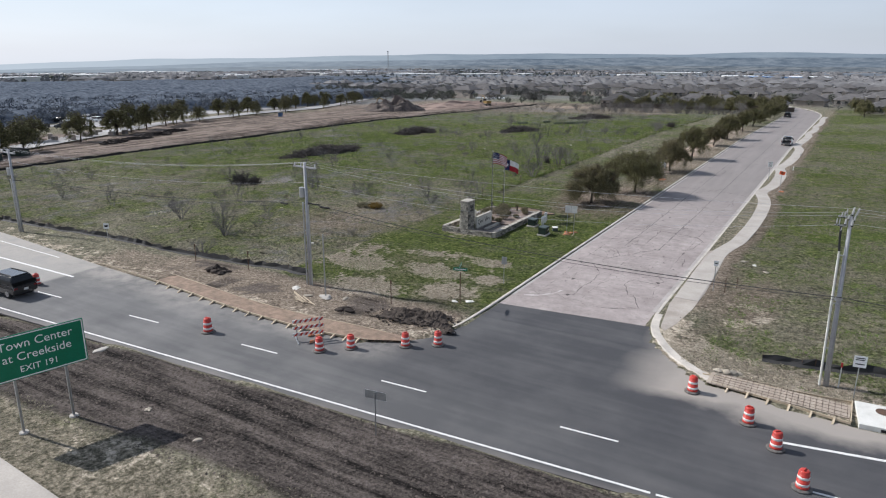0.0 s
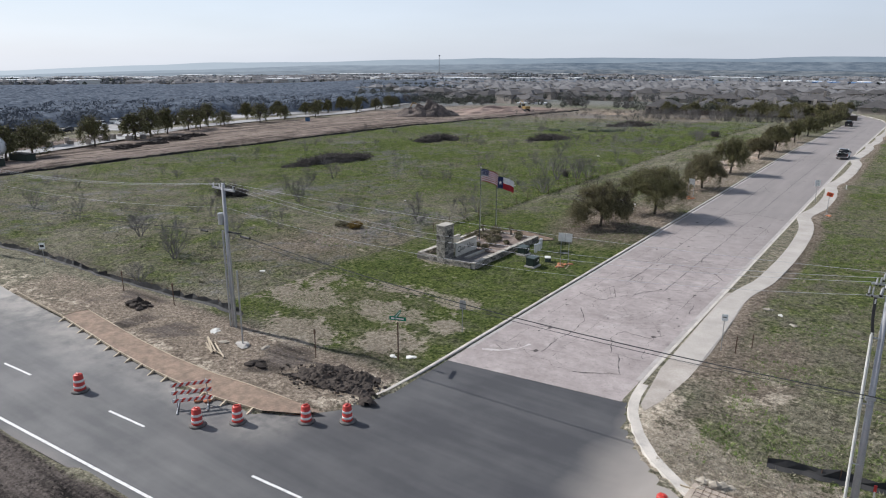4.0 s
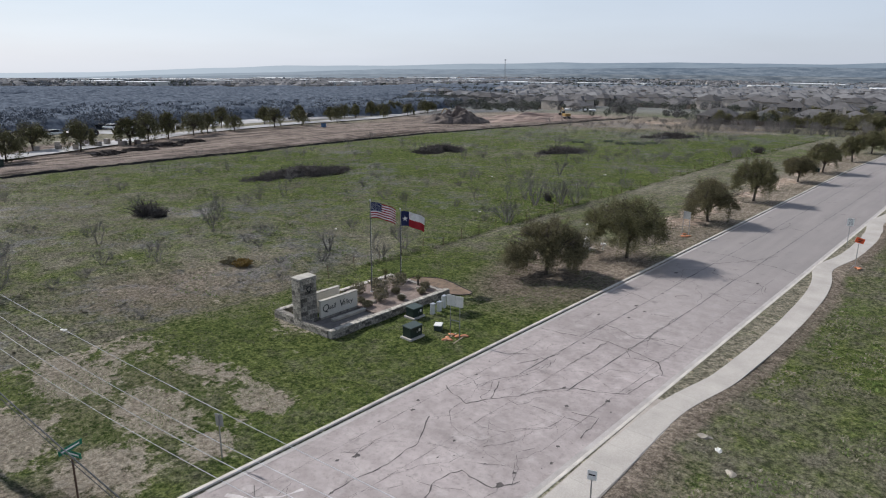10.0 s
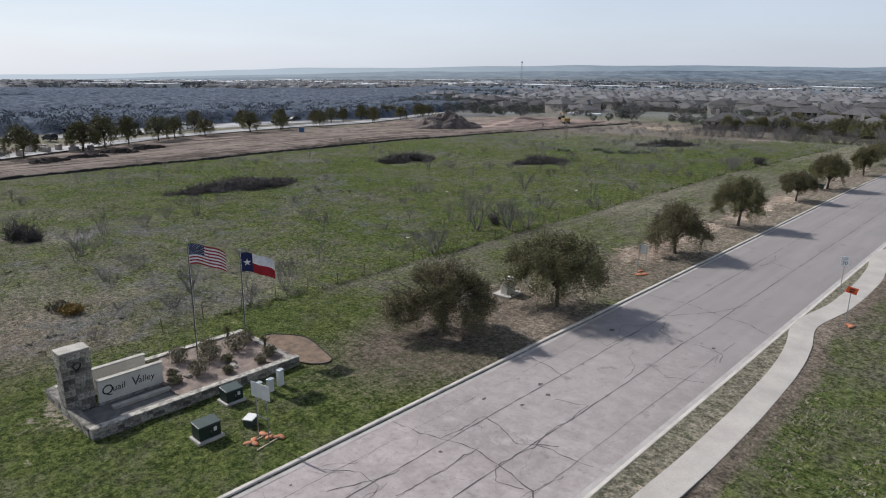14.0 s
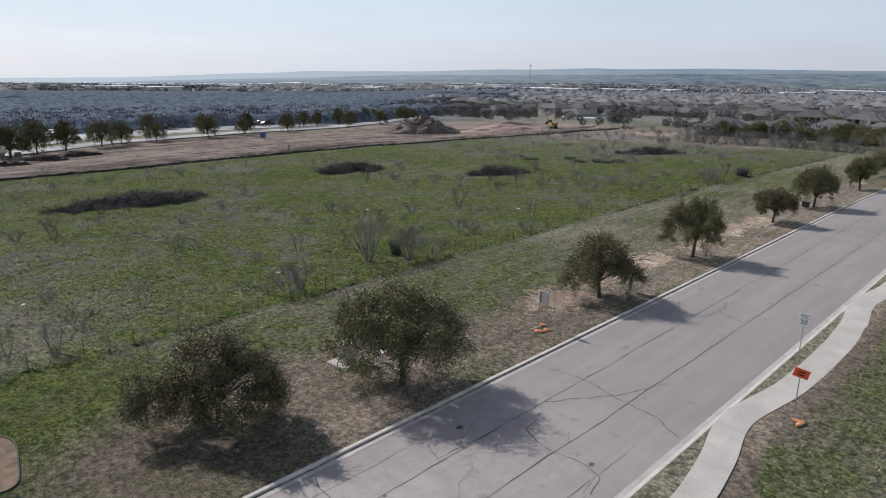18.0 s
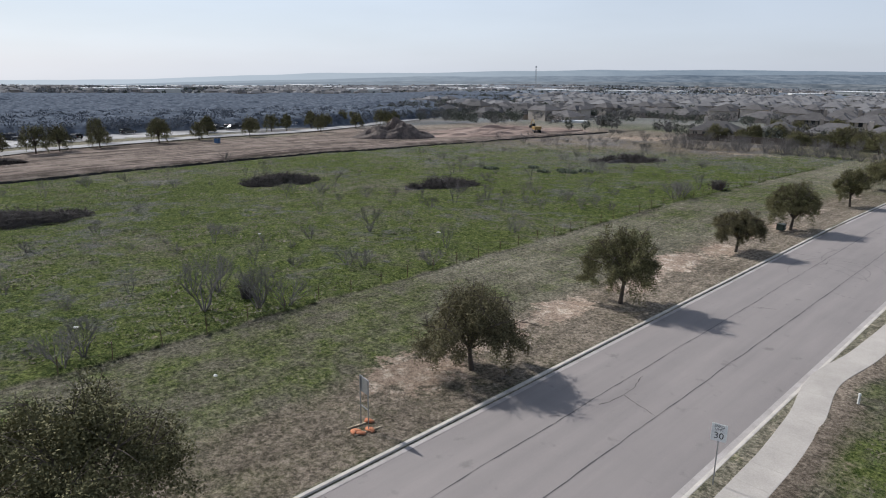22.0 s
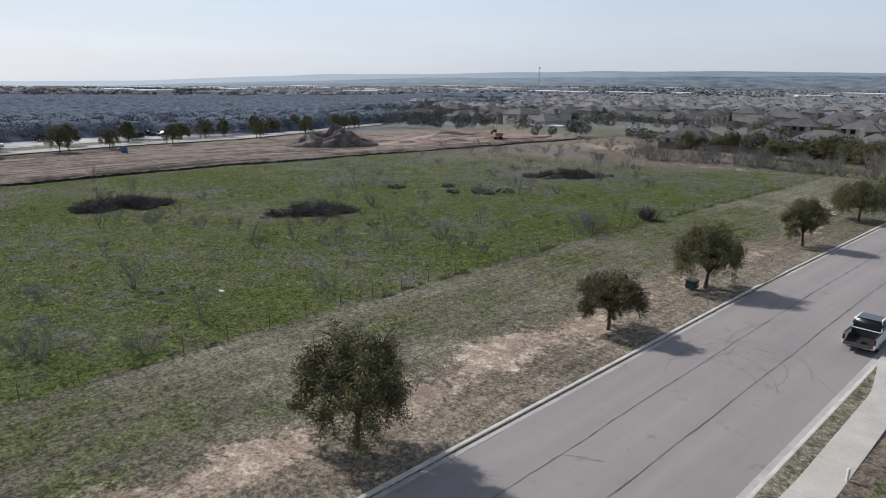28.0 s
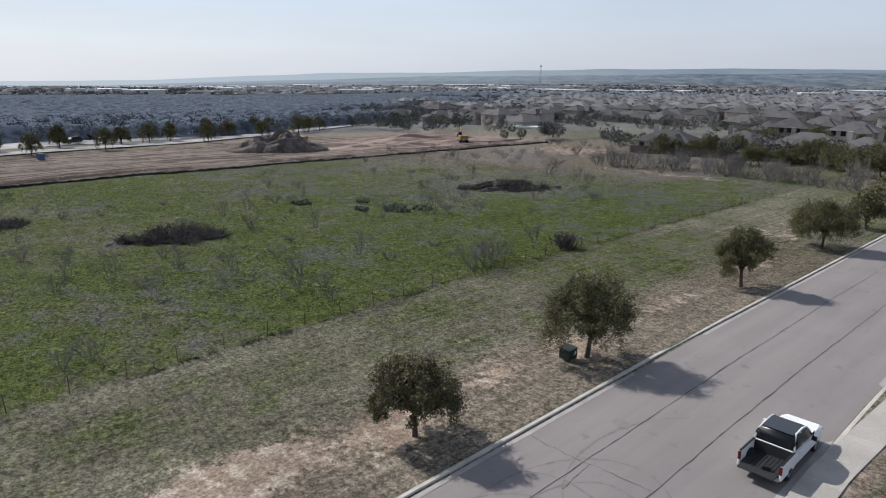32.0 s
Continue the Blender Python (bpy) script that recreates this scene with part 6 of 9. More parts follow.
def flag_pole(x, y, z, h):
    e = thing("flagpole", pose(x, y, z), "slim grey metal flagpole with a ball top in the planter", "flagpole", "flagpoles")
    part("pole", cyl((0, 0, 0), 0.042, 0.028, h, 10), M["pole_dark"], e)
    bm = bmesh.new()
    bmesh.ops.create_uvsphere(bm, u_segments=10, v_segments=8, radius=0.075, matrix=pose(0, 0, h + 0.06))
    part("ball", bm, M["chrome"], e)
    part("base_collar", cyl((0, 0, 0), 0.14, 0.1, 0.08, 12), M["steel"], e)
    bm = bmesh.new()
    tube(bm, [(0.07, 0, 0.9), (0.075, 0.02, h * 0.5), (0.06, 0, h)], 0.008, 0.008, 4)
    part("halyard", bm, M["flag_white"], e)


F1, F2 = (-33.5, 65.3, 7.15), (-33.65, 68.6, 5.95)
flag_pole(F1[0], F1[1], 0.44, F1[2])
flag_pole(F2[0], F2[1], 0.44, F2[2])
W, H = 2.0, 1.2
usa = thing("flag", pose(F1[0] + 0.04, F1[1] + 0.03, 0.44 + F1[2] - 0.12 - H, 0, 0, 62), "red and white striped flag with a dark blue starred corner, flying", "flag", "flags")
for i in range(13):
    part("stripe", cloth(0.0 if i < 6 else 0.42, 1, i / 13, (i + 1) / 13, W, H, 16, 1), M["flag_red"] if i % 2 == 0 else M["flag_white"], usa)
part("canton", cloth(0, 0.42, 6 / 13, 1, W, H, 8, 6), M["flag_blue"], usa)


def star_mesh(r):
    bm = bmesh.new()
    c = bm.verts.new((0, 0, 0))
    rim = [bm.verts.new((r * (1 if k % 2 == 0 else 0.39) * math.sin(math.pi * k / 5), 0, r * (1 if k % 2 == 0 else 0.39) * math.cos(math.pi * k / 5))) for k in range(10)]
    for k in range(10):
        bm.faces.new((c, rim[k], rim[(k + 1) % 10]))
    me = bpy.data.meshes.new("star")
    bm.to_mesh(me)
    bm.free()
    return me


small_star, big_star = star_mesh(0.034), star_mesh(0.24)
for r in range(9):
    for c in range(6 if r % 2 == 0 else 5):
        u, v = 0.42 * (0.08 + (c + 0.5 * (r % 2)) * 0.17), 6 / 13 + 7 / 13 * (0.1 + r * 0.1)
        for s in (-1, 1):
            ob = link_mesh("star", small_star, M["flag_white"], usa)
            ob.matrix_basis = pose(u * W * 0.97, 0.11 * math.sin(u * 8 + 1.3 * v) * (0.2 + u) + s * 0.008, v * H - 0.62 * u * u * W * 0.55 + 0.03 * math.sin(u * 9))
tex = thing("flag", pose(F2[0] + 0.04, F2[1] + 0.03, 0.44 + F2[2] - 0.12 - H, 0, 0, 58), "blue, white and red flag with one white star", "flag", "flags")
part("blue_field", cloth(0, 0.34, 0, 1, W, H, 8, 6), M["flag_blue"], tex)
part("white_bar", cloth(0.34, 1, 0.5, 1, W, H, 14, 4), M["flag_white"], tex)
part("red_bar", cloth(0.34, 1, 0, 0.5, W, H, 14, 4), M["flag_red"], tex)
for s in (-1, 1):
    ob = link_mesh("star", big_star, M["flag_white"], tex)
    u, v = 0.17, 0.5
    ob.matrix_basis = pose(u * W, 0.11 * math.sin(u * 8 + 1.3 * v) * (0.2 + u) + s * 0.03, v * H - 0.02)


# ---- utility boxes and signs on the verge ----


def cabinet(x, y, sx, sy, h, rz=0.0, label="dark green utility transformer box on a concrete pad", pad=True):
    z = gz(x, y)
    e = thing("transformer_box", pose(x, y, z, 0, 0, rz), label, "utility box", "utility boxes")
    if pad:
        part("pad", box((0, 0, 0.03), (sx + 0.22, sy + 0.22, 0.18), 0, 0.02), M["concrete"], e, "pale concrete pad")
    part("body", box((0, 0, 0.12 + h / 2), (sx, sy, h), 0, 0.03), M["utility_green"], e)
    bm = box((0, 0, 0), (sx + 0.06, sy + 0.06, 0.09), 0, 0.025)
    ob = part("lid", bm, M["utility_top"], e, "faded grey-green lid")
    ob.matrix_basis = pose(0, 0, 0.12 + h + 0.02, 0, 4, 0)
    for s in (-1, 1):
        part("door_panel", box((sx / 2 + 0.012, s * sy * 0.24, 0.14 + h * 0.5), (0.02, sy * 0.44, h * 0.82), 0, 0.006), M["utility_green"], e)
    part("warning_label", box((sx / 2 + 0.026, sy * 0.22, 0.12 + h * 0.62), (0.006, 0.16, 0.2)), M["offwhite"], e, "white warning label")
    part("latch", box((sx / 2 + 0.03, 0.02, 0.12 + h * 0.5), (0.03, 0.04, 0.14), 0, 0.006), M["steel"], e)
    return e


cabinet(-25.6, 61.6, 0.75, 1.1, 0.68)
cabinet(-28.0, 64.3, 0.75, 0.95, 0.62)
cabinet(-24.3, 158.5, 0.75, 0.8, 0.62, 0, "dark green utility box under a street oak", False)
ob = thing("junction_box", pose(-25.2, 63.7, gz(-25.2, 63.7), 0, 0, 30), "small pale green junction box in the lawn", "utility box")
part("body", box((0, 0, 0.16), (0.5, 0.65, 0.4), 0, 0.05), M["utility_top"], ob)
part("lid", box((0, 0, 0.38), (0.54, 0.69, 0.06), 0, 0.02), M["offwhite"], ob)
for x, y, h in ((-27.4, 65.55, 0.75), (-27.45, 66.3, 0.7), (-27.7, 67.1, 0.9)):
    e = thing("meter_pedestal", pose(x, y, gz(x, y), 0, 0, 8), "pale grey metal meter pedestal in the lawn", "utility box", "meter pedestals")
    part("body", box((0, 0, h / 2 - 0.05), (0.24, 0.34, h + 0.1), 0, 0.02), M["offwhite"], e)
    part("hood", box((0.02, 0, h + 0.02), (0.3, 0.38, 0.06), 0, 0.015), M["bare_alu"], e)
    part("door", box((0.125, 0, h * 0.6), (0.014, 0.28, h * 0.55), 0, 0.004), M["offwhite"], e)
# concrete vault between two of the oaks
e = thing("utility_vault", pose(-28.2, 88.2, gz(-28.2, 88.2), 0, 0, 4), "cream concrete utility vault on a pale slab beneath the oaks", "utility box")
part("slab", box((0, 0, 0.05), (1.6, 1.9, 0.2), 0, 0.03), M["concrete"], e)
part("body", box((0, 0, 0.66), (0.62, 1.15, 1.1), 0, 0.03), M["panel"], e)
part("lid", box((0, 0, 1.25), (0.72, 1.27, 0.1), 0, 0.03), M["offwhite"], e)
part("door", box((0.32, 0, 0.66), (0.02, 0.9, 0.9), 0, 0.008), M["panel"], e)
e = thing("utility_pedestal", pose(-26.9, 89.6, gz(-26.9, 89.6)), "low pale utility pedestal under an oak", "utility box")
part("post", box((0, 0, 0.25), (0.14, 0.14, 0.6), 0, 0.02), M["offwhite"], e)
part("head", box((0, 0, 0.6), (0.5, 0.28, 0.16), 0, 0.03), M["offwhite"], e)


def sandbags(parent, n_, seed, spread=0.7):
    rng = random.Random(seed)
    for i in range(n_):
        bm = bmesh.new()
        lump(bm, (0, 0, 0), (0.25, 0.14, 0.08), rng, 0.16)
        ob = part("sandbag", bm, M["sandbag"], parent, "", True)
        ob.matrix_basis = pose(rng.uniform(-spread, spread), rng.uniform(-spread, spread) * 0.7, 0.07, 0, 0, rng.uniform(0, 180))


def portable_sign(x, y, rz, h, pw, ph, label, mat_front, bars=2, posts=0.7):
    e = thing("portable_sign", pose(x, y, gz(x, y), 0, 0, rz), label, "road sign", "portable signs")
    for s in (-1, 1):
        part("post", box((0, s * posts / 2, h / 2), (0.045, 0.045, h), 0, 0.006), M["steel"], e)
        part("foot", box((0, s * posts / 2, 0.03), (1.5, 0.06, 0.06), 0, 0.008), M["wood"], e)
    for i in range(bars):
        w = pw / bars - 0.03
        panel = part("panel", box((0.035, -pw / 2 + (i + 0.5) * pw / bars, h - ph / 2), (0.02, w, ph), 0, 0.006), mat_front, e)
    part("brace", box((0, 0, h * 0.42), (0.03, posts, 0.04)), M["steel"], e)
    sandbags(e, 7, int(x * 10) + 7)
    return e


portable_sign(-23.4, 63.3, -80, 3.0, 1.25, 0.75, "portable white sign on steel posts with orange sandbags", M["offwhite"])
portable_sign(-23.3, 100.6, 80, 2.6, 0.85, 0.8, "bare metal portable sign on thin posts with orange sandbags", M["bare_alu"], 1, 0.75)
M["sign_orange"] = plain("fluorescent_orange_cloth", (0.85, 0.14, 0.05), (0.78, 0.11, 0.04), 3, 30, 0.7)
e = thing("orange_flag_sign", pose(-7.4, 99.6, gz(-7.4, 99.6)), "orange roll-up work sign on a thin stand with sandbags", "road sign")
part("mast", cyl((0, 0, 0), 0.03, 0.025, 2.7, 8), M["steel"], e)
ob = part("sign_face", box((0, 0, 0), (0.72, 0.03, 0.46), 0, 0.01), M["sign_orange"], e, "orange cloth face")
ob.matrix_basis = pose(0.05, 0, 2.55, 0, 14, 25)
for i, (u, w) in enumerate(((-0.08, 0.27), (0.07, 0.34))):
    t_ = part("dark_bar", box((0, -0.018, u), (w, 0.006, 0.07)), M["ink"], ob)
for k in range(3):
    bm = bmesh.new()
    tube(bm, [(0, 0, 0.3), (0.55 * math.cos(k * 2.1), 0.55 * math.sin(k * 2.1), 0.02)], 0.018, 0.018, 5)
    part("leg", bm, M["steel"], e)
sandbags(e, 4, 77, 0.6)


def post_sign(name, x, y, h, w, ph, rz, label, face, lines=(), lean=0.0, back=False):
    """A flat sign on a steel post; its face looks along local -y."""
    e = thing(name, pose(x, y, gz(x, y) - 0.02, 0, lean, rz), label, "road sign", "road signs")
    part("post", box((0, 0, h / 2), (0.05, 0.04, h), 0, 0.006), M["steel"], e)
    pl = part("plate", box((0, -0.032, h - ph / 2 + 0.05), (w, 0.012, ph), 0, 0.004), M["bare_alu"] if back else face, e)
    for text, sz, dz in lines:
        if text.startswith("|"):
            part("dark_bar", box((0, -0.041, h - ph / 2 + 0.05 + dz), (w * 0.7, 0.004, sz)), M["ink"], pl)
        else:
            letters(text, sz, pl, pose(0, -0.0395, h - ph / 2 + 0.05 + dz, 90, 0, 0), M["ink"], extrude=0.002)
    return e


post_sign("speed_limit_sign", -9.7, 108.0, 2.75, 0.61, 0.76, 12, "white 30 speed limit sign on a steel post", M["letter"], (("SPEED", 0.15, 0.27), ("LIMIT", 0.15, 0.13), ("30", 0.40, -0.15)))
post_sign("white_road_sign", -7.6, 52.85, 2.4, 0.36, 0.42, 20, "small white road sign on a steel post beside the sidewalk", M["letter"], (("|", 0.06, 0.02),))
post_sign("one_way_sign", 2.1, 38.7, 2.45, 0.62, 0.66, 10, "white sign with a black arrow on a thin post", M["letter"], (("|", 0.05, 0.2), ("|", 0.05, 0.1), ("|", 0.06, -0.14)))
post_sign("sign_seen_from_behind", -22.3, 45.7, 2.2, 0.42, 0.62, 200, "bare metal back of a road sign in the lawn", M["letter"], back=True)
post_sign("small_road_sign", -17.6, 22.25, 2.3, 1.15, 0.42, 188, "bare grey back of a wide road sign on the dark bank", M["letter"], back=True)
post_sign("white_marker_sign", -62.0, 37.4, 1.9, 0.5, 0.6, 40, "small white sign with a dark mark near the silt fence", M["letter"], (("|", 0.2, 0.0),))
# street name sign
e = thing("street_name_sign", pose(-23.0, 39.85, gz(-23, 39.85) - 0.02, 0, 0, 0), "green street name blades crossed on a dark post", "street sign")
part("post", cyl((0, 0, 0), 0.04, 0.04, 2.5, 8), M["rusty"], e)
for rz, z in ((20, 2.72), (110, 2.98)):
    b_ = part("blade", box((0, 0, z), (1.05, 0.02, 0.24), rz, 0.006), M["green_sign"], e)
    for s in (-1, 1):
        ob = part("white_bar", box((0, s * 0.014, 0), (0.8, 0.004, 0.07)), M["letter"], b_)
        ob.matrix_basis = pose(0, 0, z, 0, 0, rz)
for x, y, h, lab, key in ((-27.4, 37.3, 1.75, "dark post with a rust-red head in the dirt", "rusty"), (-6.75, 52.9, 1.2, "thin dark metal stake in the grass", "rusty"), (-6.1, 54.4, 1.0, "thin dark metal stake in the grass", "rusty"), (1.35, 39.6, 1.4, "white stake with a red top beside the pole", "offwhite"), (-42.5, 37.6, 1.6, "thin dark stake in disturbed soil", "rusty"), (-49.0, 37.4, 1.5, "thin dark stake in disturbed soil", "rusty")):
    e = thing("marker_post", pose(x, y, gz(x, y) - 0.03), lab, "post", "marker posts")
    part("stake", box((0, 0, h / 2), (0.06, 0.05, h), 0, 0.008), M[key], e)
    if h > 1.3:
        part("head", box((0, 0, h), (0.11, 0.09, 0.28), 0, 0.02), M["red"] if key == "offwhite" else M["rusty"], e)

# ---- big guide sign on the bank ----
e = thing("guide_sign", pose(-31.84, 14.55, gz(-31.84, 14.55), 0, 0, 77), "large green highway guide sign with white lettering on two steel posts", "road sign")
SW, SH, SZ = 4.3, 2.25, 2.8
pl = part("panel", box((0, 0, SZ + SH / 2), (SW, 0.05, SH), 0, 0.02), M["green_sign"], e, "green reflective panel")
for (cx, cz, sx, sz) in ((0, SZ + SH - 0.07, SW - 0.14, 0.05), (0, SZ + 0.07, SW - 0.14, 0.05), (-SW / 2 + 0.07, SZ + SH / 2, 0.05, SH - 0.14), (SW / 2 - 0.07, SZ + SH / 2, 0.05, SH - 0.14)):
    part("border", box((cx, -0.029, cz), (sx, 0.006, sz)), M["letter"], pl)
for text, sz, dz in (("Town Center", 0.58, 1.72), ("at Creekside", 0.58, 1.10), ("EXIT 191", 0.44, 0.46)):
    letters(text, sz, pl, pose(0, -0.03, SZ + dz, 90, 0, 0), M["letter"])
for s in (-1.12, 1.12):
    ps = part("post", box((s, 0.12, (SZ + SH) / 2), (0.10, 0.16, SZ + SH - 0.1), 0, 0.01), M["steel"], e)
    part("footing", cyl((s, 0.12, -0.05), 0.24, 0.20, 0.09, 14), M["concrete"], e, "round pale concrete footing")


# ---- drums, barricade ----


def drum_parts():
    e = thing("traffic_drum", pose(0, 0, 0), "orange and white striped traffic drum on a black rubber base", "traffic drum", "traffic drums")
    prof = [(0.30, 0.05), (0.30, 0.22), (0.285, 0.225), (0.285, 0.38), (0.275, 0.385), (0.275, 0.56), (0.265, 0.565), (0.265, 0.74), (0.25, 0.745), (0.24, 0.95), (0.2, 1.0), (0.1, 1.01)]
    part("body", lathe(prof, 18), M["orange"], e, "", True)
    for z0, z1, r in ((0.235, 0.375, 0.289), (0.575, 0.725, 0.269)):
        part("white_band", lathe([(r - 0.01, z0), (r, z0 + 0.005), (r, z1 - 0.005), (r - 0.01, z1)], 18), M["band"], e, "white reflective band", True)
    part("base", lathe([(0.46, 0.0), (0.46, 0.06), (0.40, 0.10), (0.31, 0.11)], 18), M["drum_base"], e, "dusty dark rubber base", True)
    part("handle", box((0, 0, 1.03), (0.28, 0.08, 0.09), 0, 0.03), M["orange"], e)
    return e


M["drum_base"] = plain("dusty_rubber", (0.16, 0.145, 0.135), (0.06, 0.056, 0.053), 6, 30, 0.85)
D0 = drum_parts()
DR = [(-34.8, 26.75), (-26.5, 28.35), (-25.1, 29.7), (-22.35, 31.75), (-20.7, 33.0), (-5.5, 35.05), (-2.4, 33.05), (-0.95, 31.25), (0.35, 28.5), (-54.1, 26.1)]
D0.matrix_basis = pose(DR[0][0], DR[0][1], 0.004)
for i, (x, y) in enumerate(DR[1:]):
    copy_thing(D0, pose(x, y, 0.004, 0, 0, 37 * i) @ Matrix.Scale(0.92, 4))

e = thing("barricade", pose(-28.3, 29.35, 0.004, 0, 0, 52), "striped orange and white road barricade weighed down with sandbags", "barricade")
for s in (-0.75, 0.75):
    part("upright", box((s, 0, 0.75), (0.05, 0.05, 1.5), 0, 0.006), M["steel"], e)
    part("foot", box((s, 0, 0.03), (0.07, 1.4, 0.06), 0, 0.01), M["steel"], e)
for k, z in enumerate((0.45, 0.9, 1.35)):
    rail = part("rail", box((0, -0.04, z), (2.0, 0.03, 0.2), 0, 0.006), M["band"], e, "white rail with orange stripes")
    for i in range(6):
        bm = bmesh.new()
        x0 = -0.95 + i * 0.33
        vs = [bm.verts.new((x0 + a, y_, z + b_)) for y_ in (-0.058, -0.022) for a, b_ in ((0, -0.1), (0.15, -0.1), (0.31, 0.1), (0.16, 0.1))]
        for q in ((0, 1, 2, 3), (7, 6, 5, 4), (0, 4, 5, 1), (1, 5, 6, 2), (2, 6, 7, 3), (3, 7, 4, 0)):
            bm.faces.new([vs[j] for j in q])
        part("stripe", bm, M["orange"], rail)
sandbags(e, 3, 5, 0.8)


# ---- kerb forms and dirt at the corner ----
def form_board(parent, a, b_, h=0.14, t=0.045):
    L_ = math.hypot(b_[0] - a[0], b_[1] - a[1])
    ob = part("board", box((L_ / 2, 0, h / 2), (L_, t, h), 0, 0.005), M["wood"], parent)
    ob.matrix_basis = pose(a[0], a[1], 0.06, 0, 0, math.degrees(math.atan2(b_[1] - a[1], b_[0] - a[0])))


def stake_block(parent, x, y, rz):
    bm = bmesh.new()
    vs = [bm.verts.new(p) for p in ((0, -0.05, 0), (0.42, -0.05, 0), (0, -0.05, 0.2), (0, 0.05, 0), (0.42, 0.05, 0), (0, 0.05, 0.2))]
    for q in ((0, 1, 2), (5, 4, 3), (0, 3, 4, 1), (1, 4, 5, 2), (2, 5, 3, 0)):
        bm.faces.new([vs[j] for j in q])
    ob = part("brace", bm, M["wood"], parent)
    ob.matrix_basis = pose(x, y, 0.012, 0, 0, rz)


forms = thing("concrete_forms", pose(0, 0, 0), "lumber forms round a brown soil bed for new kerb work", "formwork", kind="structure")
INNER = [(-46.6, 31.5), (-42.0, 31.05), (-38.0, 30.65), (-34.0, 30.4), (-30.0, 30.35), (-27.5, 30.55), (-24.8, 31.0)]
OUTER = [(-46.3, 33.2), (-42.0, 32.75), (-38.0, 32.35), (-34.2, 32.15), (-30.4, 32.2), (-27.4, 32.5), (-24.4, 32.65)]
for a, b_ in zip(INNER, INNER[1:]):
    form_board(forms, a, b_)
    k = 3
    for i in range(k):
        u = (i + 0.35) / k
        stake_block(forms, a[0] + (b_[0] - a[0]) * u, a[1] + (b_[1] - a[1]) * u - 0.03, -90)
for a, b_ in zip(OUTER, OUTER[1:]):
    form_board(forms, a, b_)
form_board(forms, INNER[0], OUTER[0], 0.2)
form_board(forms, (-54.6, 32.0), (-50.5, 31.75)), form_board(forms, (-50.5, 31.75), (-46.6, 31.55))
bm = bmesh.new()
rows = []
for (a, c) in zip(INNER + [(-22.9, 32.0)], OUTER + [(-22.1, 32.7)]):
    rows.append([bm.verts.new((a[0] + (c[0] - a[0]) * u, a[1] + (c[1] - a[1]) * u, 0.17 + 0.06 * math.sin(u * 3.1))) for u in (0, 0.25, 0.5, 0.75, 1)])
for r0, r1 in zip(rows, rows[1:]):
    for i in range(4):
        bm.faces.new((r0[i], r1[i], r1[i + 1], r0[i + 1]))
bmesh.ops.recalc_face_normals(bm, faces=bm.faces[:])
part("soil_bed", bm, M["dirt"], forms, "brown raked soil bed", True)

M["clod_bed"] = plain("pale_raked_soil", (0.40, 0.34, 0.28), (0.29, 0.24, 0.195), 1.5, 14, 0.95, bump=0.6, dist=0.03)
forms2 = thing("concrete_forms_east", pose(0, 0, 0), "lumber forms with a reinforcing grid for new kerb work", "formwork", kind="structure")
E_IN, E_OUT = [(-4.9, 36.5), (-2.0, 36.1), (2.0, 35.5)], [(-5.4, 37.3), (-1.5, 37.6), (2.05, 38.0)]
for ln in (E_IN, E_OUT):
    for a, b_ in zip(ln, ln[1:]):
        form_board(forms2, a, b_)
for u in (0.15, 0.3, 0.45, 0.6, 0.75, 0.9):
    stake_block(forms2, -4.9 + 6.9 * u, 36.5 - 1.0 * u - 0.03, -98)
form_board(forms2, (2.02, 35.5), (2.06, 38.0), 0.2)
part("soil_bed", box((-1.5, 36.85, 0.16), (7.0, 1.5, 0.06), -3), M["clod_bed"], forms2, "tan soil bed")
for i in range(24):
    u = (i + 0.5) / 24
    ob = part("reinforcing_bar", cyl((0, -0.8, 0), 0.008, 0.008, 1.75, 5, -90), M["rusty"], forms2)
    ob.matrix_basis = pose(-4.9 + 6.9 * u, 36.85 - 0.25 * u + 0.1, 0.205)
for v in (0.0, 0.3, 0.6, 0.9, 1.2):
    ob = part("reinforcing_bar", cyl((0, 0, 0), 0.008, 0.008, 6.6, 5, 0, 90), M["rusty"], forms2)
    ob.matrix_basis = pose(-4.7, 36.55 + v * 0.95, 0.225, 0, 0, -2 - 3 * (1 - v))
inlet = thing("kerb_inlet", pose(4.1, 36.9, 0.0, 0, 0, 5), "new pale concrete kerb inlet box with its throat painted black", "storm drain", kind="structure")
part("box", box((0, 0, 0.12), (3.7, 2.6, 0.3), 0, 0.03), M["offwhite"], inlet)
# no opening is cut: a flat black slab paints the throat's darkness
part("throat", box((0.2, -1.305, 0.10), (2.2, 0.03, 0.15)), M["ink"], inlet)
part("manhole_cover", cyl((-0.6, 0.5, 0.272), 0.38, 0.38, 0.02, 18), M["rusty"], inlet)
part("plank", box((0.3, 0.1, 0.30), (1.4, 0.2, 0.05), 30, 0.01), M["wood"], inlet)


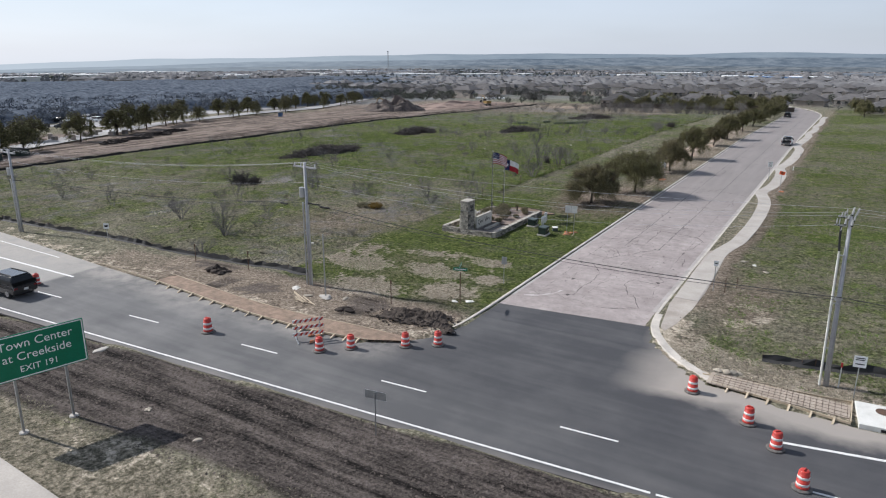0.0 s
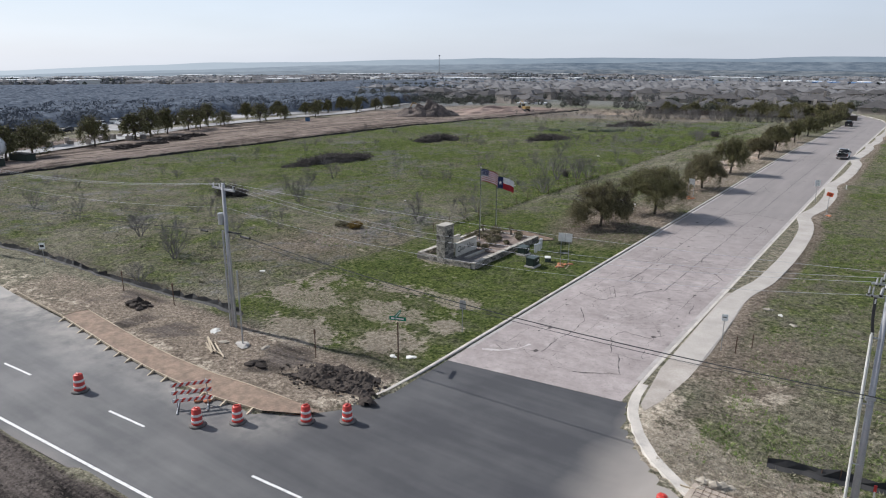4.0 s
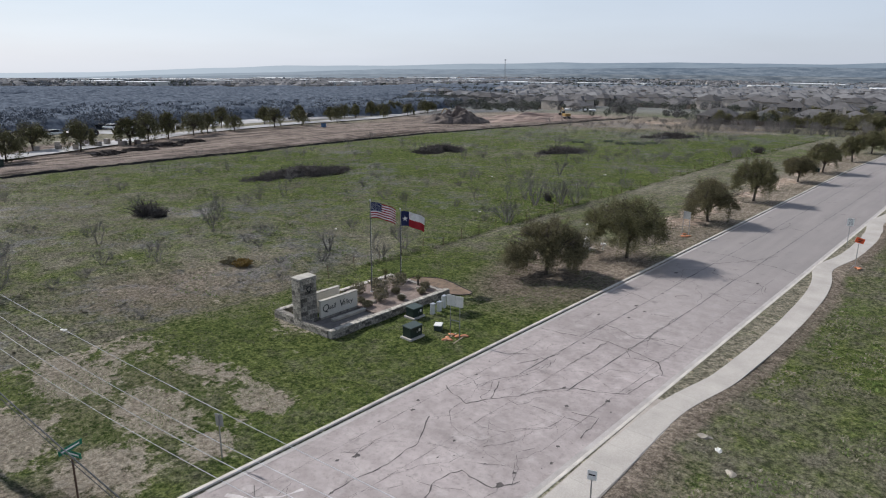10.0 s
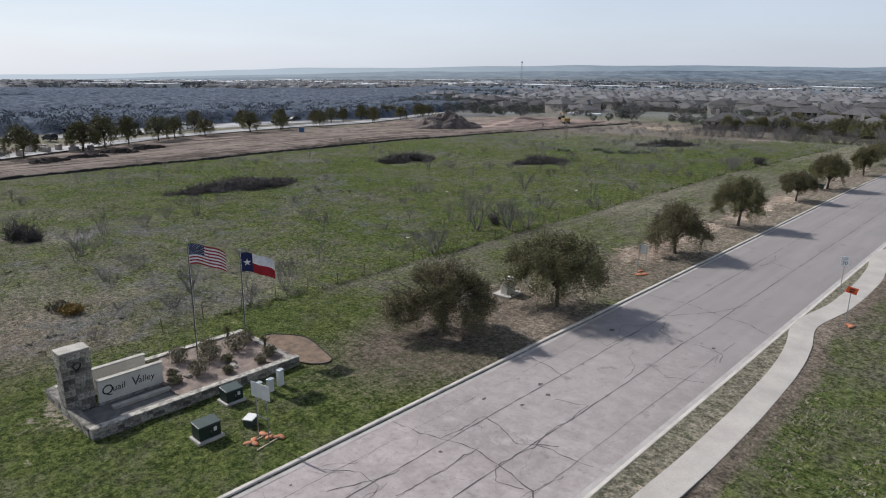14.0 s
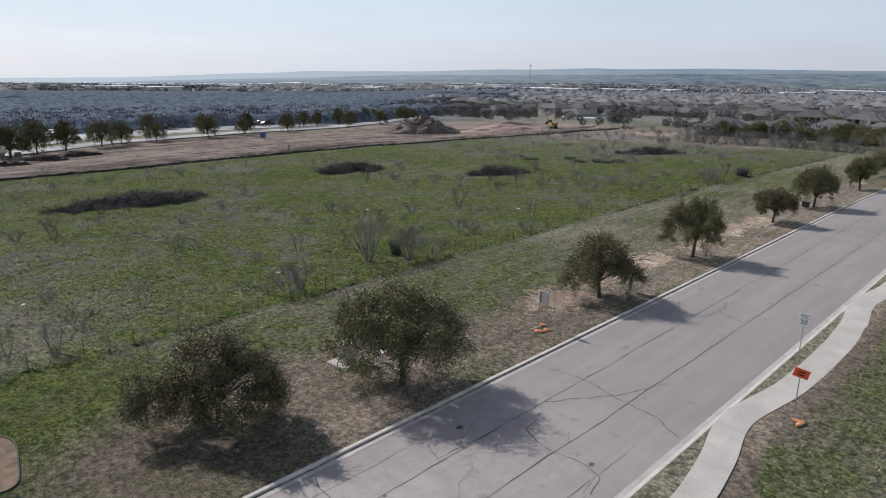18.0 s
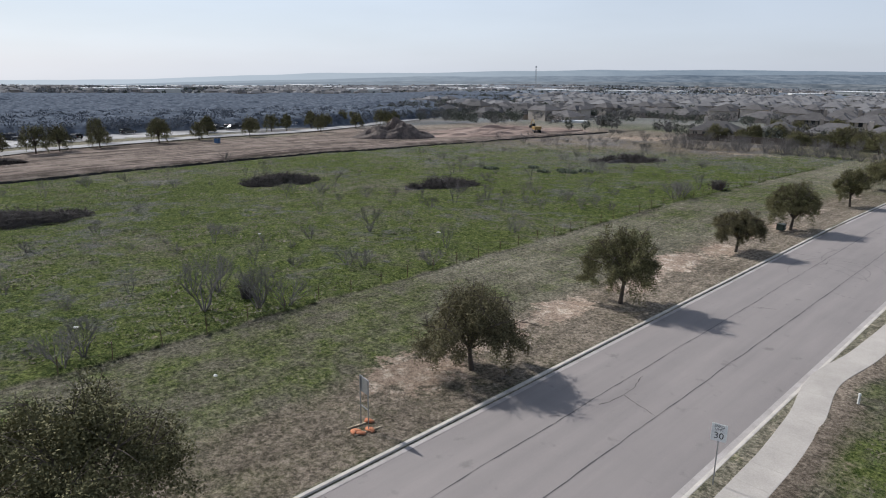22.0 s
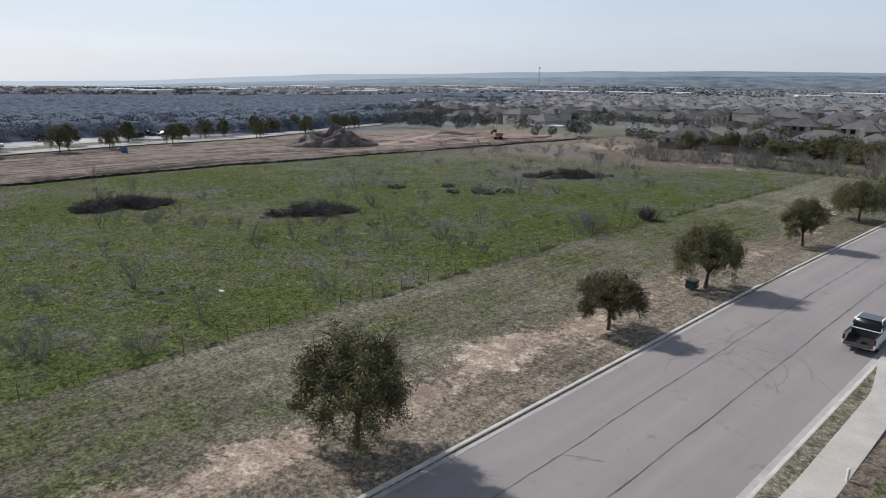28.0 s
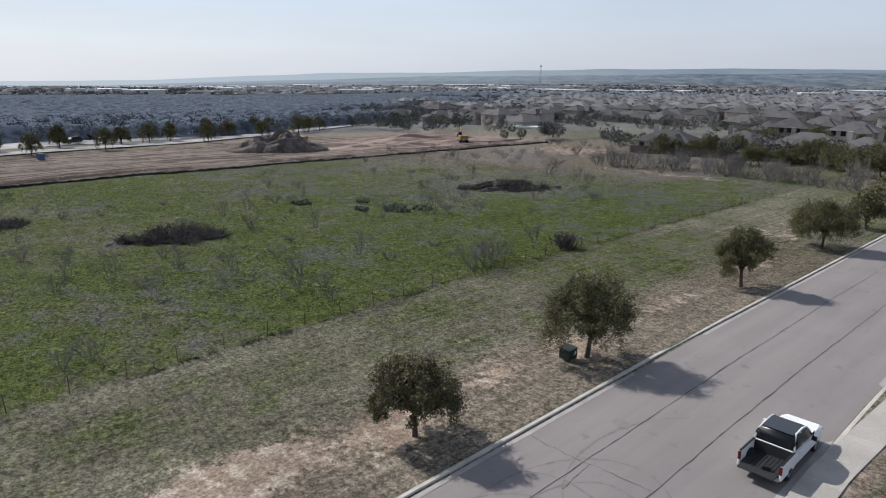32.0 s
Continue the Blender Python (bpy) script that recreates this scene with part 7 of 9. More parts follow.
def rubble(name, x, y, lx, ly, h, rz, seed, label, n_=160, mat_key="rubble", size=0.16):
    rng = random.Random(seed)
    e = thing(name, pose(x, y, gz(x, y) - 0.02, 0, 0, rz), label, "rubble", "heaps at the corner")
    bm = bmesh.new()
    bmesh.ops.create_grid(bm, x_segments=64, y_segments=36, size=1.0)
    for v in bm.verts:
        r = math.hypot(v.co.x, v.co.y)
        r = r * (1.08 + 0.9 * noise.noise(Vector((v.co.x * 2.2, v.co.y * 2.2, seed * 2.7))))
        v.co = Vector((v.co.x * lx / 2, v.co.y * ly / 2, h * max(0, 1 - r * r) * (0.35 + 1.1 * abs(noise.noise(Vector((v.co.x * 4, v.co.y * 4, seed)))) + 0.8 * abs(noise.noise(Vector((v.co.x * 13, v.co.y * 9, seed))))) - 0.05 * (r > 0.9)))
    bmesh.ops.delete(bm, geom=[v for v in bm.verts if v.co.z < -0.02], context="VERTS")
    part("core", bm, M[mat_key], e)
    bm = bmesh.new()
    for i in range(n_):
        a, d = rng.uniform(0, 6.283), math.sqrt(rng.random()) * rng.uniform(0.75, 1.12)
        s = size * (0.35 + 2.1 * rng.random() ** 4)
        lump(bm, (d * math.cos(a) * lx / 2, d * math.sin(a) * ly / 2, h * max(0.0, 1 - d * d) * rng.uniform(0.4, 1.0) + 0.02), (s, s * rng.uniform(0.5, 1), s * rng.uniform(0.4, 0.8)), rng, 0.3, 1)
    tagged(part("spill", bm, M[mat_key], e), kind="stuff")
    return e


rubble("asphalt_rubble", -24.3, 35.6, 7.4, 3.4, 0.48, 8, 1, "heap of dark soil and broken asphalt at the corner", 420, size=0.07)
rubble("asphalt_rubble", -44.6, 36.0, 2.6, 1.3, 0.35, 5, 2, "small heap of broken asphalt on bare soil", 70)
rubble("asphalt_rubble", -29.5, 34.6, 1.6, 0.9, 0.15, 5, 3, "thin spill of broken asphalt on bare soil", 30)
rubble("rock_heap", -4.4, 38.0, 1.6, 1.0, 0.12, 10, 4, "scatter of pale rocks behind the kerb", 34, "rock", 0.15)
rk = random.Random(8)
for x, y, s, key in ((-35.9, 36.3, 0.6, "litter"), (-33.9, 35.5, 0.45, "rock"), (-31.0, 36.4, 0.4, "rock"), (-22.6, 40.6, 0.45, "litter"), (-23.6, 40.1, 0.35, "litter"), (-6.7, 62.3, 0.5, "rock"), (-5.7, 61.6, 0.3, "litter"), (-4.6, 60.1, 0.35, "rock"), (-49.2, 131.3, 0.35, "litter"), (-61.9, 117.7, 0.25, "litter"), (-46.6, 95.2, 0.25, "litter"), (-53.0, 78.0, 0.3, "litter"), (-33.6, 98.3, 0.2, "litter"), (-43.6, 46.8, 0.3, "litter"), (-29.0, 18.0, 0.3, "rock"), (-24.5, 17.4, 0.3, "rock"), (-38.0, 21.2, 0.6, "concrete")):
    bm = bmesh.new()
    lump(bm, (0, 0, 0.02), (s * 0.75, s * 0.5, 0.08), rk, 0.35)
    ob = tagged(part("litter" if key == "litter" else "loose_rock", bm, M[key], None, "pale scrap of litter in the grass" if key == "litter" else "loose pale rock on bare ground"), category="litter" if key == "litter" else "rock", group="loose bits")
    ob.matrix_basis = pose(x, y, gz(x, y), 0, 0, rk.uniform(0, 180))
for i in range(5):
    ob = tagged(part("lumber", box((0, 0, 0), (rk.uniform(1.2, 2.6), 0.09, 0.045), 0, 0.005), M["wood"], None, "loose pale board lying on bare soil"), category="lumber", group="loose boards")
    ob.matrix_basis = pose(-33.5 + rk.uniform(-0.8, 0.8), 34.1 + 0.1 * i, 0.18 + 0.03 * i, 0, 3, rk.uniform(-30, 5))


def silt_fence(pts, h, name, label):
    e = thing(name, pose(0, 0, 0), label, "silt fence", kind="structure")
    bm = bmesh.new()
    prev = None
    rng = random.Random(len(pts))
    for a, b_ in zip(pts, pts[1:]):
        L_ = math.hypot(b_[0] - a[0], b_[1] - a[1])
        k = max(2, int(L_ / 0.7))
        for i in range(k + 1):
            x, y = a[0] + (b_[0] - a[0]) * i / k, a[1] + (b_[1] - a[1]) * i / k + rng.uniform(-0.1, 0.1)
            z = gz(x, y)
            hh = h * rng.uniform(0.55, 1.1)
            row = [bm.verts.new((x, y - 0.25, z)), bm.verts.new((x, y - 0.02, z + 0.12)), bm.verts.new((x + rng.uniform(-0.1, 0.1), y + rng.uniform(-0.05, 0.15), z + hh)), bm.verts.new((x, y + 0.04, z + 0.1))]
            if prev:
                for j in range(3):
                    bm.faces.new((prev[j], row[j], row[j + 1], prev[j + 1]))
            prev = row
            if i % 3 == 0:
                p_ = part("stake", box((x, y + 0.06, z + hh * 0.55), (0.04, 0.04, hh * 1.25)), M["rusty"], e)
    part("fabric", bm, M["silt"], e, "sagging black fabric")
    return e


silt_fence([(-88, 37.3), (-82.6, 37.6), (-67.8, 38.6), (-54.4, 38.8), (-44.1, 39.1), (-36.6, 39.3)], 0.55, "silt_fence_west", "sagging black silt fence along the pasture's edge")
silt_fence([(DITCH_X + 0.4, 40.0 + 12.5 * i) for i in range(21)], 0.5, "silt_fence_ditch", "long black silt fence between pasture and graded earth")
silt_fence([(-2.7, 41.2), (0.1, 41.6), (3.7, 42.4), (9, 43.2)], 0.6, "silt_fence_east", "sagging black silt fence behind the utility pole")


# ---- utility poles and lines ----
M["porcelain"] = plain("grey_porcelain", (0.46, 0.46, 0.47), (0.36, 0.36, 0.37), 3.0, 30, 0.75, bump=0.05, spec=0.1)


def bushing(parent, a, b_, r=0.05):
    """A ribbed insulator between two points, with a dark cap."""
    a, b_ = Vector(a), Vector(b_)
    L_ = (b_ - a).length
    prof = [(r * 0.7, 0.0)]
    for k in range(4):
        z = L_ * (0.12 + 0.14 * k)
        prof += [(r * 0.82, z), (r * 1.12, z + L_ * 0.03), (r * 0.85, z + L_ * 0.07)]
    prof += [(r * 0.7, L_ * 0.84)]
    m = Matrix.Translation(a) @ (b_ - a).to_track_quat("Z", "Y").to_matrix().to_4x4()
    ob = part("insulator", lathe(prof, 10), M["porcelain"], parent, "grey ribbed insulator")
    ob.matrix_basis = m
    cap = part("cap", cyl((0, 0, -L_ * 0.10), r * 1.15, r * 1.15, L_ * 0.16, 10), M["ink"], ob, "black base cap")


def utility_pole(x, y, h, lean, rz, label, kit):
    e = thing("utility_pole", pose(x, y, gz(x, y) - 0.1, 0, lean, 0), label, "utility pole", "utility poles")
    part("shaft", cyl((0, 0, 0), 0.17 if kit == "arm" else 0.15, 0.11 if kit == "arm" else 0.085, h + 0.1, 12), M["pole"], e, "", True)
    if kit == "arm":
        part("crossarm", box((0, 0, h - 0.25), (2.4, 0.11, 0.13), rz, 0.01), M["pole"], e)
        for s in (-1.1, -0.4, 1.1):
            part("insulator", cyl((s * math.cos(radians(rz)), s * math.sin(radians(rz)), h - 0.18), 0.05, 0.035, 0.22, 8), M["bare_alu"], e)
        can = part("transformer", cyl((-0.32, -0.12, h - 2.6), 0.2, 0.2, 0.75, 12), M["bare_alu"], e, "grey transformer can")
        for z in (2.2, 4.6):
            part("bracket", box((-0.1, -0.12, z), (0.4, 0.05, 0.06)), M["steel"], e)
        for dx, hh in ((-0.27, h - 3.0), (0.26, h - 3.2)):
            part("riser_conduit", cyl((dx, -0.12, 0), 0.06, 0.06, hh, 8), M["bare_alu"], e, "grey riser conduit")
        part("switch_arm", box((0.55, 0.1, h - 3.1), (1.3, 0.07, 0.07), 12), M["ink"], e)
    if kit == "cluster":
        for a, b_ in (((0.03, 0.0, h + 0.18), (0.11, 0.04, h + 0.66)), ((0.18, 0.02, h + 0.10), (0.36, 0.08, h + 0.62)), ((-0.12, -0.06, h - 0.06), (-0.08, -0.08, h + 0.22)), ((-0.23, -0.08, h - 0.34), (-0.19, -0.10, h + 0.02)), ((0.15, -0.06, h - 0.10), (0.19, -0.08, h + 0.18)), ((0.08, -0.10, h - 0.38), (0.10, -0.12, h - 0.02))):
            bushing(e, a, b_, 0.055)
        part("hub", box((0.0, 0.0, h + 0.02), (0.36, 0.10, 0.12), 6), M["ink"], e, "dark mounting block")
        part("cutout_arm", box((-0.28, 0.0, h + 0.06), (0.62, 0.06, 0.07), 4), M["steel"], e)
        part("cutout_arm", box((-0.42, -0.02, h - 0.42), (0.55, 0.05, 0.06), -6), M["steel"], e)
        for dx, z0, z1 in ((-0.43, 0.02, 0.34), (-0.31, 0.02, 0.40), (-0.22, 0.22, 0.56), (-0.62, -0.36, 0.02), (-0.50, -0.42, 0.02), (-0.38, -0.84, -0.46)):
            bushing(e, (dx, -0.02, h + z0), (dx + 0.02, -0.10, h + z1), 0.032)
        part("riser_conduit", cyl((-0.31, -0.1, 0), 0.06, 0.06, h - 1.8, 8), M["offwhite"], e, "white riser conduit")
        for k in range(3):
            bm = bmesh.new()
            tube(bm, [(-0.34 + 0.035 * k, -0.12, h - 1.9), (-0.40 + 0.03 * k, -0.10, h - 1.2), (-0.42 + 0.035 * k, -0.04, h - 0.45)], 0.026, 0.022, 6)
            part("riser_cable", bm, M["wire"], e)
        for z in (2.4, 5.0, 7.7):
            part("bracket", box((-0.16, -0.12, z), (0.34, 0.04, 0.05)), M["steel"], e)
        part("cable_clamp", box((-0.02, -0.2, 5.3), (0.35, 0.12, 0.14), 20), M["bare_alu"], e)
    return e


P_L, P_R, P_F = (-35.5, 37.6), (0.75, 39.5), (-74.7, 35.7)
utility_pole(*P_L, 9.85, 0.0, -4, "grey utility pole with a crossarm and risers at the field's corner", "arm")
utility_pole(*P_R, 9.7, -1.1, 0, "leaning grey utility pole with insulators and a white riser", "cluster")
utility_pole(*P_F, 8.8, 0.6, 0, "plain grey utility pole along the frontage road", "arm")
e = thing("conduit_post", pose(-32.5, 35.9, gz(-32.5, 35.9)), "thin pale pipe post in a rough concrete footing", "post")
part("pipe", cyl((0, 0, 0), 0.05, 0.05, 5.0, 8), M["bare_alu"], e)
bm = bmesh.new()
lump(bm, (0, 0, 0.05), (0.55, 0.4, 0.16), random.Random(4))
part("footing", bm, M["concrete"], e)


def line(a, b_, sag, r, mat_key, label, name="power_line"):
    bm = bmesh.new()
    a, b_ = Vector(a), Vector(b_)
    tube(bm, [a.lerp(b_, t) - Vector((0, 0, sag * 4 * t * (1 - t))) for t in np.linspace(0, 1, 25)], r, r, 5)
    return tagged(part(name, bm, M[mat_key], None, label), category="cable", group="overhead lines")


gl, gr_, gf = gz(*P_L), gz(*P_R), gz(*P_F)
P_E, P_W = (40.0, 41.8), (-120.0, 33.5)
for dy, zl, zr, zf, sg in ((-1.05, 9.85, 9.85, 8.8, 1.30), (0.4, 9.85, 9.95, 8.8, 1.15), (1.1, 9.85, 10.1, 8.8, 0.40), (0.1, 8.3, 9.3, 7.6, 1.2)):
    line((P_L[0], P_L[1] + dy * 0.3, gl + zl), (P_R[0], P_R[1] + 0.15 * dy, gr_ + zr), sg, 0.007, "alu", "thin bright overhead power wire")
    line((P_F[0], P_F[1] + dy * 0.3, gf + zf), (P_L[0], P_L[1] + dy * 0.3, gl + zl), 0.8, 0.007, "alu", "thin bright overhead power wire")
    line((P_R[0], P_R[1] + dy * 0.15, gr_ + zr), (P_E[0], P_E[1], 10.2), 0.6, 0.007, "alu", "thin bright overhead power wire")
    line((P_W[0], P_W[1] + dy * 0.3, 7.0), (P_F[0], P_F[1] + dy * 0.3, gf + zf), 0.6, 0.007, "alu", "thin bright overhead power wire")
for zl, zr, zf, r in ((6.75, 5.3, 6.0, 0.024), (6.45, 5.15, 5.8, 0.013)):
    line((*P_L, gl + zl), (P_R[0], P_R[1] - 0.2, gr_ + zr), 0.7, r, "wire", "thick black overhead communication cable", "overhead_cable")
    line((*P_F, gf + zf), (*P_L, gl + zl), 0.7, r * 0.7, "wire", "thick black overhead communication cable", "overhead_cable")
    line((P_R[0], P_R[1] - 0.2, gr_ + zr), (P_E[0], P_E[1], 5.6), 0.6, r, "wire", "thick black overhead communication cable", "overhead_cable")
ob = tagged(part("splice_case", cyl((0, 0, 0), 0.08, 0.08, 0.9, 8, 0, 90), M["ink"], None, "black cable splice case on the overhead cable"), category="cable", group="overhead lines")
ob.matrix_basis = pose(P_L[0] + 1.3, P_L[1] + 0.07, gl + 6.52)
ob = tagged(part("splice_case", cyl((0, 0, 0), 0.07, 0.07, 0.7, 8, 0, 90), M["ink"], None, "black cable splice case on the overhead cable"), category="cable", group="overhead lines")
ob.matrix_basis = pose(P_L[0] - 2.6, P_L[1] - 0.12, gl + 6.42)

# ---- wire fence ----
fence = thing("wire_fence", pose(0, 0, 0), "low wire fence on thin rusty posts along the pasture", "fence")
bm = box((0, 0, 0.5), (0.04, 0.04, 1.1), 0, 0.008)
post_me = bpy.data.meshes.new("post")
bm.to_mesh(post_me)
bm.free()
rf = random.Random(2)
FY = list(np.arange(66.0, 232.0, 2.9))
for y in FY:
    x = FENCE_X + rf.uniform(-0.06, 0.06)
    ob = link_mesh("post", post_me, M["rusty"], fence)
    ob.matrix_basis = pose(x, y, gz(x, y), rf.uniform(-4, 4), rf.uniform(-4, 4), 0)
for zz in (0.45, 0.8, 1.15):
    bm = bmesh.new()
    tube(bm, [(FENCE_X, y, gz(FENCE_X, y) + zz) for y in FY], 0.004, 0.004, 4)
    part("wire", bm, M["rusty"], fence)


# ---- vehicles ----
def car_shell(sections):
    """A closed body lofted through cross-sections: (x, half width, bottom, top, shoulder inset)."""
    bm = bmesh.new()
    rows = []
    for x, w, z0, z1, ins in sections:
        zs = z0 + (z1 - z0) * 0.62
        rows.append([bm.verts.new(p) for p in ((x, -w * 0.94, z0), (x, -w, z0 + 0.12), (x, -w, zs), (x, -w + ins, z1), (x, w - ins, z1), (x, w, zs), (x, w, z0 + 0.12), (x, w * 0.94, z0))])
    for a, b_ in zip(rows, rows[1:]):
        for i in range(8):
            bm.faces.new((a[i], a[(i + 1) % 8], b_[(i + 1) % 8], b_[i]))
    bm.faces.new(rows[0])
    bm.faces.new(rows[-1][::-1])
    bmesh.ops.recalc_face_normals(bm, faces=bm.faces[:])
    bmesh.ops.bevel(bm, geom=[e_ for e_ in bm.edges if e_.calc_face_angle(0) > 0.5], offset=0.045, segments=2, affect="EDGES")
    return bm


def wheel(parent, x, y, r=0.39, w=0.27):
    s = 1 if y > 0 else -1
    wh = part("wheel", lathe([(r * 0.62, -w / 2), (r * 0.94, -w / 2), (r, -w / 2 + 0.05), (r, w / 2 - 0.05), (r * 0.94, w / 2), (r * 0.62, w / 2)], 22), M["tyre"], parent, "", True)
    wh.matrix_basis = pose(x, y, r, 90, 0, 0)
    ri = part("rim", lathe([(0.02, -w / 2 - 0.005), (r * 0.6, -w / 2 - 0.005), (r * 0.62, 0.0), (r * 0.6, w / 2 + 0.005), (0.02, w / 2 + 0.005)], 16), M["chrome"], wh)
    return wh


def pickup(m):
    e = thing("pickup_truck", m, "white crew-cab pickup with an open black bed, parked at the kerb", "pickup truck")
    L0 = 2.95
    # front is +x
    part("body", car_shell([(0.35, 0.98, 0.42, 1.08, 0.06), (0.9, 1.0, 0.40, 1.10, 0.05), (1.6, 1.0, 0.40, 1.12, 0.06), (2.4, 1.0, 0.42, 1.10, 0.10), (2.85, 0.95, 0.45, 1.02, 0.14), (2.98, 0.85, 0.50, 0.92, 0.14)]), M["car_white"], e, "white bonnet and front wings")
    part("cab_lower", car_shell([(-1.25, 1.0, 0.42, 1.15, 0.03), (-0.4, 1.0, 0.40, 1.16, 0.03), (0.5, 1.0, 0.40, 1.15, 0.03)]), M["car_white"], e)
    part("cab_upper", car_shell([(-1.22, 0.93, 1.12, 1.80, 0.16), (-0.9, 0.93, 1.12, 1.88, 0.20), (0.1, 0.93, 1.12, 1.90, 0.2), (0.55, 0.93, 1.12, 1.80, 0.2), (1.25, 0.93, 1.10, 1.16, 0.12)]), M["glass"], e, "dark glass cab top", True)
    part("roof_panel", box((-0.42, 0, 1.895), (1.35, 1.42, 0.03), 0, 0.012), M["car_black"], e, "black roof panel")
    part("bed_front_rail", box((-1.27, 0, 1.17), (0.07, 1.8, 0.05), 0, 0.012), M["car_white"], e)
    ob = part("rear_window", box((0, 0, 0), (0.03, 1.45, 0.5), 0, 0.01), M["glass"], e)
    ob.matrix_basis = pose(-1.215, 0, 1.49, 0, 7, 0)
    ob = part("windscreen", box((0, 0, 0), (0.03, 1.5, 0.86), 0, 0.01), M["glass"], e)
    ob.matrix_basis = pose(0.93, 0, 1.50, 0, -50, 0)
    for s in (-1, 1):
        for x0, x1 in ((-1.0, -0.35), (-0.25, 0.55)):
            ob = part("side_window", box(((x0 + x1) / 2, 0, 0), (x1 - x0, 0.02, 0.42), 0, 0.008), M["glass"], e)
            ob.matrix_basis = pose(0, s * 0.875, 1.47, s * 15, 0, 0)
        bm = bmesh.new()
        tube(bm, [(1.25, s * 0.90, 1.13), (0.95, s * 0.84, 1.45), (0.5, s * 0.76, 1.82), (0.0, s * 0.745, 1.895), (-0.85, s * 0.745, 1.875), (-1.12, s * 0.82, 1.66), (-1.25, s * 0.92, 1.16)], 0.048, 0.048, 6)
        part("roof_rail", bm, M["car_white"], e, "white roof side rail", True)
        part("pillar", box((-0.30, s * 0.87, 1.47), (0.10, 0.05, 0.72), 0, 0.01, s * 15), M["car_white"], e)
        mir = part("mirror", box((0.75, s * 1.14, 1.22), (0.12, 0.24, 0.22), 0, 0.03), M["ink"] if s < 0 else M["car_white"], e)
        part("bed_side", box((-2.1, s * 0.94, 0.79), (1.75, 0.12, 0.76), 0, 0.03), M["car_white"], e)
        part("bed_rail", box((-2.1, s * 0.92, 1.18), (1.75, 0.11, 0.03), 0, 0.008), M["ink"], e)
        part("tail_lamp", box((-2.96, s * 0.93, 0.93), (0.07, 0.14, 0.42), 0, 0.02), M["tail"], e, "red tail lamp")
        part("head_lamp", box((2.9, s * 0.78, 0.84), (0.12, 0.28, 0.16), 0, 0.02), M["head"], e)
        part("door_handle", box((-0.85, s * 1.015, 1.02), (0.16, 0.03, 0.035), 0, 0.008), M["chrome"], e)
        part("wheel_arch", cyl((-1.83, s * 0.9 + (0.06 if s < 0 else 0.06) * 0, 0.42), 0.47, 0.47, 0.11, 20, 90 * s), M["ink"], e)
        for wx_ in (-1.83, 1.85):
            wheel(e, wx_, s * 0.86)
    part("bed_floor", box((-2.1, 0, 0.56), (1.75, 1.76, 0.1)), M["bed"], e)
    for i in range(9):
        part("bed_rib", box((-2.1, -0.7 + i * 0.175, 0.62), (1.65, 0.06, 0.03)), M["bed"], e)
    part("bed_front", box((-1.27, 0, 0.88), (0.06, 1.76, 0.56)), M["bed"], e)
    tg = part("tailgate", box((-3.18, 0, 0.60), (0.55, 1.62, 0.07), 0, 0.02), M["bed"], e, "open tailgate with a black liner")
    part("bumper", box((-2.98, 0, 0.46), (0.16, 1.85, 0.2), 0, 0.04), M["chrome"], e)
    part("front_bumper", box((2.98, 0, 0.5), (0.14, 1.75, 0.26), 0, 0.05), M["chrome"], e)
    part("grille", box((3.0, 0, 0.80), (0.06, 1.05, 0.24), 0, 0.02), M["ink"], e)
    part("toolbox", box((-2.75, -0.25, 0.72), (0.25, 0.35, 0.2), 20, 0.02), M["ink"], e, "small black box with a pale top")
    part("underbody", box((0, 0, 0.42), (5.6, 1.5, 0.2)), M["ink"], e)
    return e


truck = pickup(pose(-11.5, 156.9, street_z(0, 155) + 0.03, 0, 0, 90))
truck.scale = (0.88, 0.92, 0.92)


